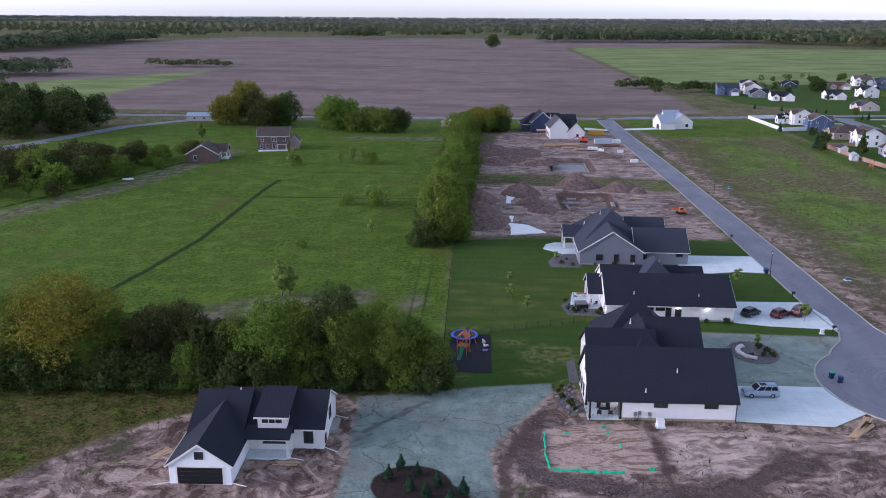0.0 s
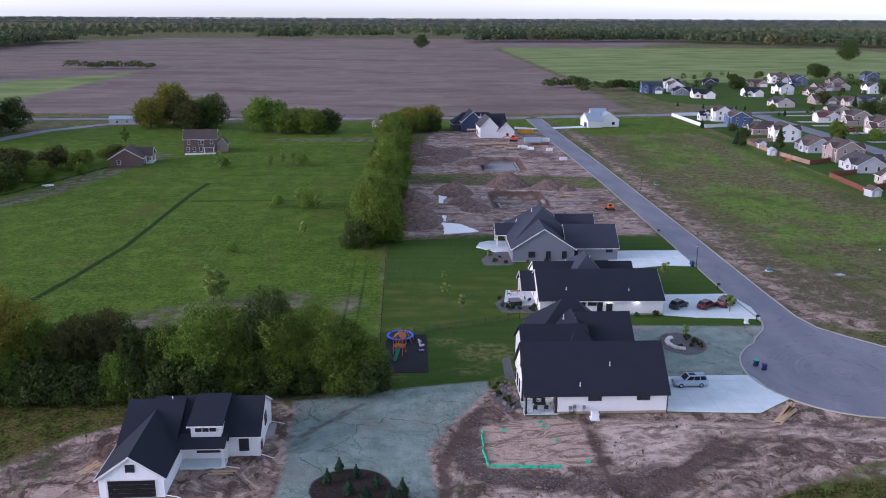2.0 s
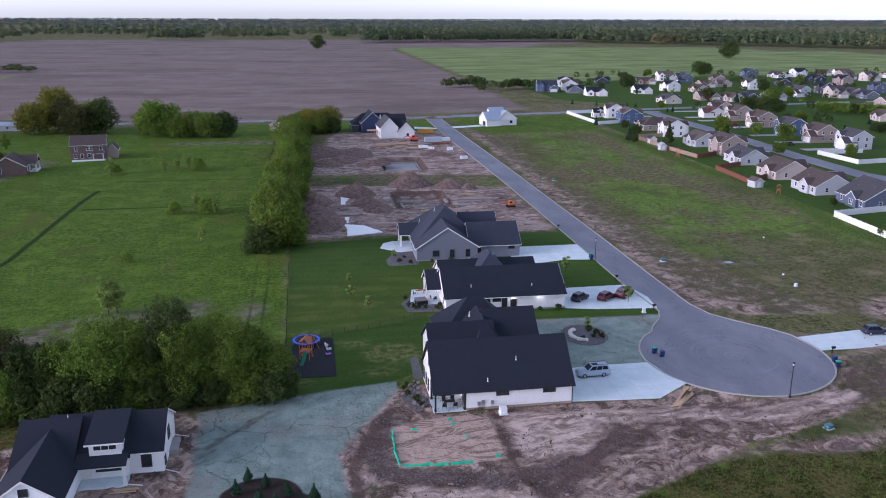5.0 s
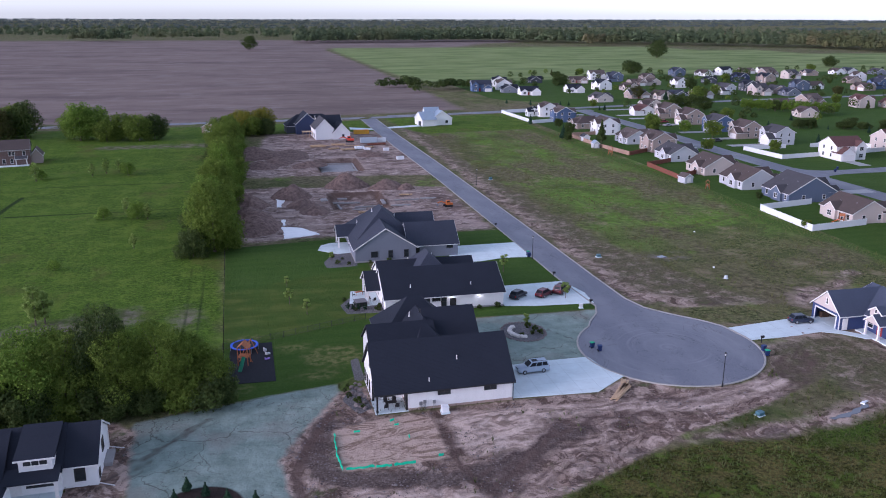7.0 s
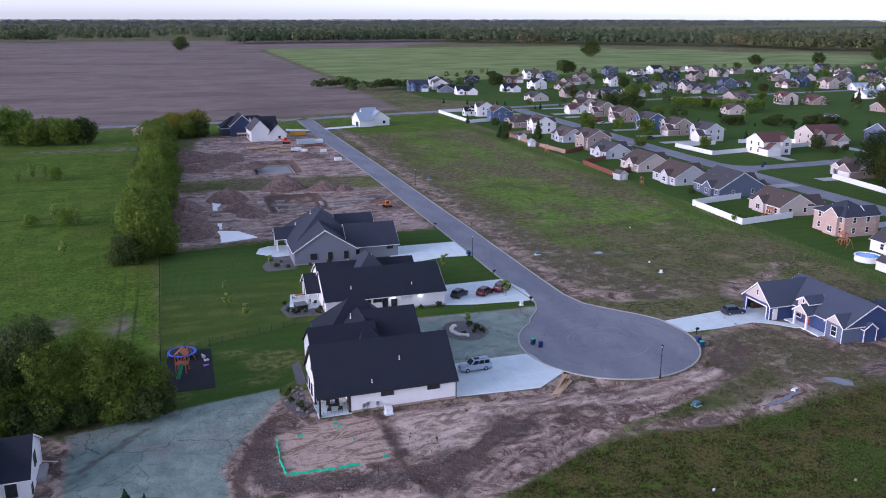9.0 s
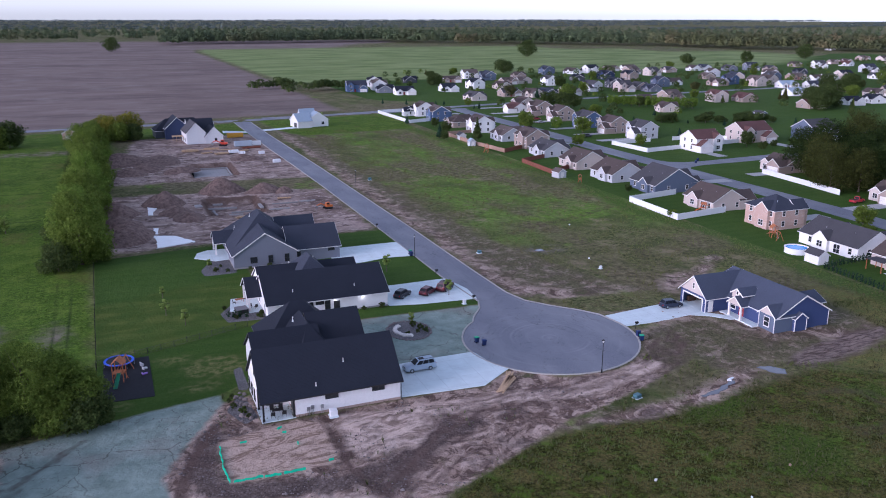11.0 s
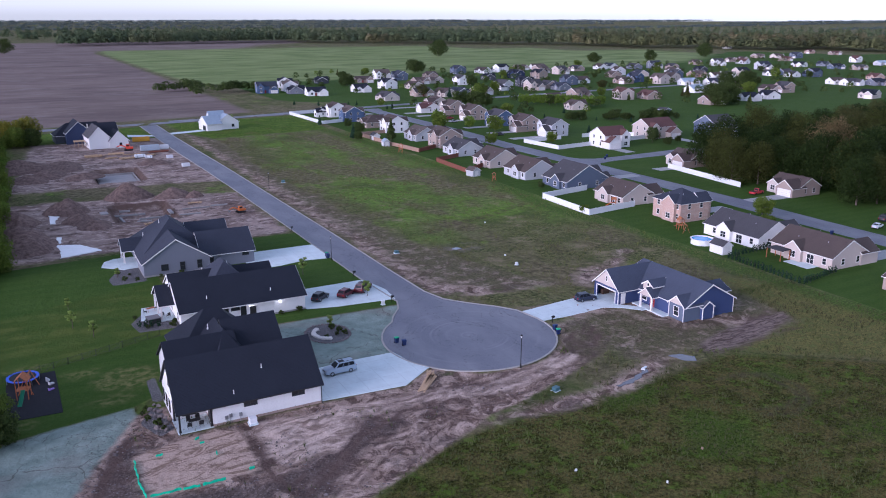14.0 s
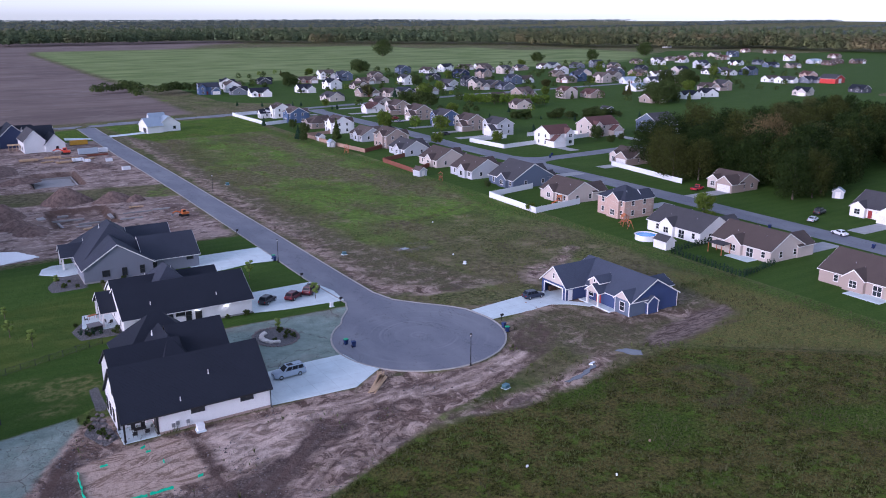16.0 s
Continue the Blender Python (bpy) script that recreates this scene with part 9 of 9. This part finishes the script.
for k, (x, y, w, d) in enumerate(((27, 252.5, 9, 0.5), (24.5, 246, 0.6, 8), (34, 246, 10, 0.5), (31, 240, 5, 1.0), (37.5, 244, 1.0, 5), (45, 245, 8, 0.4), (42, 238, 6, 0.6), (26.5, 258.5, 3, 0.8), (52, 246, 5, 0.5), (29, 235, 4, 0.6), (20, 250, 2, 3))):
    bm = bmesh.new()
    box(bm, -w / 2, w / 2, -d / 2, d / 2, -0.2, 0.28, 0.03)
    tagged(part("footing", bm, M["foundation"]), "pale concrete footing strip in the dug plot", "footing", "footings").matrix_basis = pose(x, y, -0.05 if 238 > y or y > 259 or x > 37 or x < 23.5 else -1.85, 0, 0, (k * 17) % 9 - 4)
fw = empty("foundation_wall", pose(24, 300.6, -2.2), "poured concrete foundation walls in the pit", "foundation")
for a in ((0, 13.6, 0, 0.25), (0, 13.6, 22.4, 22.65), (0, 0.25, 0.25, 22.4), (13.35, 13.6, 0.25, 22.4)):
    bm = bmesh.new()
    box(bm, *a, -0.1, 0.75)
    part("wall", bm, M["foundation"], fw)


def digger(x, y, rot, paint, text, s=1.0):
    ob = empty("excavator", pose(x, y, 0, 0, 0, rot) @ Matrix.Scale(s, 4), text, "excavator", "machines")
    pm = plain("machine_paint", paint, 0.45, 0.1, 0.15)
    for sy in (-0.95, 0.95):
        bm = bmesh.new()
        box(bm, -1.6, 1.6, sy - 0.25, sy + 0.25, 0, 0.7, 0.2)
        part("track", bm, M["rubber"], ob)
    bm = bmesh.new()
    box(bm, -1.7, 0.9, -1.0, 1.0, 0.75, 1.5, 0.12)
    part("body", bm, pm, ob)
    bm = bmesh.new()
    box(bm, -0.5, 0.9, -0.2, 0.95, 1.5, 2.5, 0.1)
    cab = part("cab", bm, pm, ob)
    bm = bmesh.new()
    box(bm, -0.3, 0.75, -0.22, 0.97, 1.75, 2.3)
    part("pane", bm, M["glass"], cab)
    bm = bmesh.new()
    tube(bm, (0.9, -0.3, 1.3), (2.6, -0.3, 2.1), 0.24, 0.2, 6)
    tube(bm, (2.6, -0.3, 2.1), (4.3, -0.3, 1.45), 0.2, 0.15, 6)
    part("boom", bm, pm, ob)
    bm = bmesh.new()
    loft(bm, [[(4.0, -0.7, 1.5), (4.6, -0.7, 1.4), (4.6, 0.1, 1.4), (4.0, 0.1, 1.5)], [(3.7, -0.7, 0.7), (4.3, -0.7, 0.4), (4.3, 0.1, 0.4), (3.7, 0.1, 0.7)]])
    part("bucket", bm, M["steel"], ob)


digger(55.4, 233.4, 188, (0.55, 0.15, 0.03), "orange compact excavator parked on the plot", 0.8)
digger(42.0, 368.2, 170, (0.65, 0.08, 0.04), "red telescopic loader beside the unfinished house", 1.1)


def container(x, y, rot, w, d, h, mat, text, name="dumpster"):
    ob = empty(name, pose(x, y, 0, 0, 0, rot), text, name.replace("_", " "), "site containers")
    bm = bmesh.new()
    for a in ((-w / 2, w / 2, -d / 2, -d / 2 + 0.1, 0.1, h), (-w / 2, w / 2, d / 2 - 0.1, d / 2, 0.1, h), (-w / 2, -w / 2 + 0.1, -d / 2 + 0.1, d / 2 - 0.1, 0.1, h), (w / 2 - 0.1, w / 2, -d / 2 + 0.1, d / 2 - 0.1, 0.1, h), (-w / 2 + 0.1, w / 2 - 0.1, -d / 2 + 0.1, d / 2 - 0.1, 0.1, 0.25)):
        box(bm, *a)
    part("shell", bm, mat, ob)
    for k in range(max(2, round(w / 1.2))):
        bm = bmesh.new()
        px = -w / 2 + w * (k + 0.5) / max(2, round(w / 1.2))
        box(bm, px - 0.05, px + 0.05, -d / 2 - 0.06, -d / 2 - 0.002, 0.1, h - 0.05)
        part("rib", bm, mat, ob)


container(50.5, 393.5, 2, 7.2, 2.4, 1.9, plain("yellow_paint", (0.62, 0.33, 0.03), 0.55), "long yellow roll-off dumpster on the plot")
container(50.1, 365, 2, 7.6, 2.3, 2.2, plain("pale_blue_paint", (0.42, 0.48, 0.54), 0.5), "white enclosed trailer on the building plot", "trailer")
container(56.2, 366.6, 0, 3.4, 2.0, 1.7, M["vinyl"], "white site trailer near the street", "trailer")
container(54.0, 340.5, 0, 2.4, 1.6, 1.2, M["vinyl"], "pale pallet of wrapped building blocks", "pallet_stack")
container(56, 318, 5, 2.8, 1.6, 1.3, M["vinyl"], "pale wrapped pallet beside the street", "pallet_stack")


def lumber(x, y, rot, n_, long, text, z=0.0):
    ob = empty("lumber_pile", pose(x, y, z, 0, 0, rot), text, "lumber", "lumber piles")
    for k in range(n_):
        bm = bmesh.new()
        yy = (k % 4) * 0.28 + 0.02 * ((k * 7) % 5)
        zz = (k // 4) * 0.07
        box(bm, 0.12 * ((k * 5) % 7), long + 0.1 * ((k * 3) % 5), yy, yy + 0.24, zz, zz + 0.06)
        p = part("plank", bm, M["lumber"], ob)
        p.rotation_euler = (0, 0, radians(((k * 11) % 7) - 3))


lumber(50.2, 102.4, 48, 10, 6.2, "loose pile of pale pine planks on the dirt", 0.03)
lumber(54.2, 107.4, 60, 4, 1.6, "short pale pine offcuts by the kerb", 0.05)
lumber(24, 361, 5, 12, 5.0, "stacked pine lumber beside the unfinished house")
lumber(30, 359, 20, 8, 5.0, "stacked pine lumber beside the unfinished house")
lumber(38, 357, 0, 10, 7.0, "stacked pine lumber beside the unfinished house")
lumber(-41.6, 91.4, 62, 4, 2.6, "two pale boards lying on the dirt", 0.02)
lumber(-26.5, 91.0, 4, 3, 3.2, "pale boards lying before the porch", 0.02)
for k, (x, y, rot, long) in enumerate(((8.3, 101.6, -92, 4.6), (8.1, 96.6, -86, 4.4), (8.9, 92.2, 0, 3.6), (12.7, 92.1, -4, 2.0), (15.0, 92.0, 2, 2.8), (21.0, 93.0, 15, 0.7), (16.4, 103.6, 40, 0.8), (18.2, 98.6, 80, 0.6), (16.8, 102.4, 10, 0.6), (11.0, 101.6, 5, 0.9))):
    bm = bmesh.new()
    m = max(3, int(long / 0.3))
    rows = []
    for i in range(m + 1):
        f = i / m
        off = 0.18 * noise.noise((f * 4 + k, k * 3.0, 0))
        h = 0.16 + 0.16 * noise.noise((f * 5 + k, 7.0, k))
        rows.append([bm.verts.new(p) for p in ((f * long, off - 0.05, -0.12), (f * long, off + 0.05, -0.12), (f * long, off + 0.12, h), (f * long, off - 0.02, h))])
    for a, b in zip(rows, rows[1:]):
        for i in range(4):
            bm.faces.new((a[i], a[(i + 1) % 4], b[(i + 1) % 4], b[i]))
    bm.faces.new(rows[0]), bm.faces.new(rows[-1])
    tagged(part("silt_fence", bm, M["green_tape"]), "bright green silt cloth strip round the dirt pad", "silt fence", "silt cloth strips").matrix_basis = pose(x, y, 0.02, 0, 0, rot)

# ---- loose stones and rough grass ----


def scatter(name, unit_v, unit_f, spots, sizes, material, label, category):
    """Many small copies of one form, turned at random, as one object."""
    n_ = len(spots)
    ang = rng.uniform(0, 2 * math.pi, n_)
    c, s = np.cos(ang)[:, None], np.sin(ang)[:, None]
    u = np.array(unit_v)
    x = (u[None, :, 0] * c - u[None, :, 1] * s) * sizes[:, None] + spots[:, :1]
    y = (u[None, :, 0] * s + u[None, :, 1] * c) * sizes[:, None] + spots[:, 1:2]
    z = u[None, :, 2] * sizes[:, None] * rng.uniform(0.7, 1.2, (n_, 1)) + spots[:, 2:3]
    v = np.stack([x, y, z], -1).reshape(-1, 3)
    f = [tuple(i + k * len(u) for i in face) for k in range(n_) for face in unit_f]
    me = bpy.data.meshes.new(name)
    me.from_pydata(v.tolist(), [], f)
    me.materials.append(material)
    return tagged(new(name, me), label, category, kind="stuff")


def spread(n_, x0, x1, y0, y1, test):
    """Random places on the ground where the test of the region fields holds."""
    x, y = rng.uniform(x0, x1, n_), rng.uniform(y0, y1, n_)
    i = np.clip(np.searchsorted(GX, x), 0, len(GX) - 1)
    j = np.clip(np.searchsorted(GY, y), 0, len(GY) - 1)
    ok = test(i, j, x, y) & (paved[j, i] < -0.3)
    return np.stack([x[ok], y[ok], GZ[j[ok], i[ok]]], -1)


def field(key, i, j):
    return REGION[key][j, i]


paved = union(*[inside(o) for o in PAVED], inside(street))
clump = np.array([noise.noise((x * 0.16, y * 0.16, 3.0)) for x, y in zip(PX.ravel(), PY.ravel())]).reshape(PX.shape)
sv = [(1, 0, 0.1), (0.3, 0.9, 0), (-0.8, 0.5, 0.1), (-0.8, -0.5, 0), (0.3, -0.9, 0.1), (0.1, 0.1, 0.8), (0, 0, -0.4)]
sf = [(0, 1, 5), (1, 2, 5), (2, 3, 5), (3, 4, 5), (4, 0, 5), (1, 0, 6), (2, 1, 6), (3, 2, 6), (4, 3, 6), (0, 4, 6)]
rubble_at = spread(22000, -60, 75, 78, 112, lambda i, j, x, y: (field("dirt", i, j) > 1) & (field("pad", i, j) < -0.3) & (clump[j, i] > -0.02 + 0.25 * (np.abs(field("pad", i, j) + 3) > 4)))
scatter("rubble", sv, sf, rubble_at, rng.gamma(1.6, 0.038, len(rubble_at)) + 0.025, M["stone_loose"], "grey stones and clods scattered over graded dirt", "rubble")
bv = [(-0.10, 0, 0), (0.10, 0, 0), (0.22, 0.25, 1.0), (0, -0.10, 0), (0, 0.10, 0), (-0.28, 0.1, 0.85), (-0.08, 0.06, 0), (0.08, -0.06, 0), (0.12, -0.35, 0.9), (0.05, 0.05, 0), (-0.05, -0.08, 0), (-0.18, -0.22, 1.1), (0.1, 0.0, 0), (0.0, 0.12, 0), (0.4, 0.05, 0.6)]
bf = [(0, 1, 2), (3, 4, 5), (6, 7, 8), (9, 10, 11), (12, 13, 14)]
wild = Net("rough_grass")
tone = wild.noise(0.055, 5, 0.65)
tuft_col = wild.mix(wild.span(tone, 0.40, 0.64), (0.044, 0.044, 0.016), (0.086, 0.118, 0.028))
tuft_col = wild.mix(wild.span(wild.island(), 0.45, 1.0, (0, 0.7)), tuft_col, (0.130, 0.112, 0.060))
M["tuft"] = wild.done(tuft_col, 0.85, 0, 0.15)

dry = Net("field_grass_blades")
tone = dry.noise(0.05, 5, 0.65)
dry_col = dry.mix(dry.span(tone, 0.40, 0.62), (0.105, 0.094, 0.040), (0.130, 0.165, 0.042))
dry_col = dry.mix(dry.span(dry.island(), 0.5, 1.0, (0, 0.7)), dry_col, (0.200, 0.170, 0.090))
M["tuft_dry"] = dry.done(dry_col, 0.9, 0, 0.05)


def open_field(i, j, x, y):
    return (field("dirt", i, j) < -0.6) & (field("lawn", i, j) < -0.4) & (field("seed", i, j) < -0.3) & (field("meadow", i, j) < -1) & (clump[j, i] + rng.uniform(-0.5, 0.5, len(x)) > -0.12) & (np.hypot(x - 67.6, y - 119.6) > 16.5) & ((x < 62) | (x > 72) | (y < 130)) & ~((x > 82) & (x < 122) & (y > 104) & (y < 130))


near_at = spread(60000, 8, 150, 44, 116, open_field)
scatter("rough_grass", bv, bf, near_at, rng.gamma(3.0, 0.085, len(near_at)) + 0.07, M["tuft"], "uneven tufts of rough grass and weeds", "grass")
far_at = spread(52000, 72, 150, 116, 400, open_field)
scatter("field_grass", bv, bf, far_at, rng.gamma(3.0, 0.085, len(far_at)) + 0.07, M["tuft_dry"], "uneven tufts of grass on the vacant field", "grass")
weed_at = spread(9000, -60, 90, 78, 140, lambda i, j, x, y: (field("dirt", i, j) > 0.2) & (clump[j, i] > 0.28) & (field("pad", i, j) < -1) & ((x < 12) | (x > 37) | (y < 103)))
scatter("weeds", bv, bf, weed_at, rng.gamma(3.0, 0.09, len(weed_at)) + 0.08, M["tuft"], "patches of green weeds on bare dirt", "weeds")
for k, (x, y, w_, d_, mat, text) in enumerate(((57.2, 73.7, 0.22, 0.12, "sheet", "white plastic scrap lying in rough grass"), (75.2, 70.4, 0.18, 0.16, "fence_tan", "tan cardboard scrap lying in rough grass"), (65.5, 66.3, 0.16, 0.12, "sheet", "pale plastic scrap lying in rough grass"), (100, 160, 0.3, 0.25, "sheet", "white plastic scrap on the vacant field"), (112, 190, 0.3, 0.22, "sheet", "white plastic scrap on the vacant field"))):
    bm = bmesh.new()
    prism(bm, [(w_ * math.cos(a) * rng.uniform(0.6, 1.1), d_ * math.sin(a) * rng.uniform(0.6, 1.1)) for a in np.arange(0, 6.2, 0.8)], 0.34, 0.4)
    tagged(part("litter", bm, M[mat]), text, "litter", "scraps in the field").matrix_basis = pose(x, y, -0.05, 3, 4, k * 50)


def bundle(x, y, rot, long, wide, tall, mat, text, rows=4):
    """A strapped building-site pack on bearers: boards side by side, or one wrapped block."""
    ob = empty("material_pack", pose(x, y, 0, 0, 0, rot), text, "building material", "building material packs")
    bm = bmesh.new()
    if mat in ("sheet", "vinyl"):
        box(bm, -long / 2, long / 2, -wide / 2, wide / 2, 0.1, tall, 0.08)
    else:
        for k in range(rows):
            w = wide / rows
            box(bm, -long / 2 + 0.1 * (k % 3), long / 2 + 0.12 * (k % 2), -wide / 2 + k * w, -wide / 2 + (k + 0.94) * w, 0.1, tall - 0.08 * (k % 2))
    part("pack", bm, M[mat], ob)
    for f in (-0.3, 0.3):
        bm = bmesh.new()
        box(bm, f * long - 0.05, f * long + 0.05, -wide / 2 - 0.1, wide / 2 + 0.1, -0.1, 0.1)
        part("bearer", bm, M["fence_tan"], ob)
        bm = bmesh.new()
        box(bm, f * long - 0.03, f * long + 0.03, -wide / 2 - 0.02, wide / 2 + 0.02, 0.11, tall + 0.015)
        part("strap", bm, M["dark"], ob)


for x, y, rot, long, wide, tall, mat, text in ((27, 357, 4, 6.5, 2.2, 0.8, "lumber", "strapped pack of pale framing lumber"), (36, 360, -6, 6.0, 2.0, 0.7, "lumber", "strapped pack of pale framing lumber"), (38.5, 346.5, 8, 5.5, 2.6, 0.6, "lumber", "strapped pack of pale framing lumber"), (33, 350, 20, 4.5, 1.6, 0.5, "lumber", "strapped pack of pale framing lumber"),
                                               (43.6, 347.5, 5, 4.0, 2.2, 1.2, "sheet", "white wrapped pack of building material"), (46.5, 344.0, -15, 2.6, 1.8, 1.0, "sheet", "white wrapped pack of building material"), (52.5, 358, 3, 8.0, 1.6, 0.7, "fence_red", "pack of reddish beams on bearers"), (48.6, 351, 30, 3.2, 1.6, 0.5, "lumber", "strapped pack of pale framing lumber"),
                                               (30, 231, 12, 3.4, 1.0, 0.4, "lumber", "small pack of form boards in the dug plot"), (46, 252, -8, 4.0, 1.0, 0.4, "lumber", "small pack of form boards in the dug plot")):
    bundle(x, y, rot, long, wide, tall, mat, text)
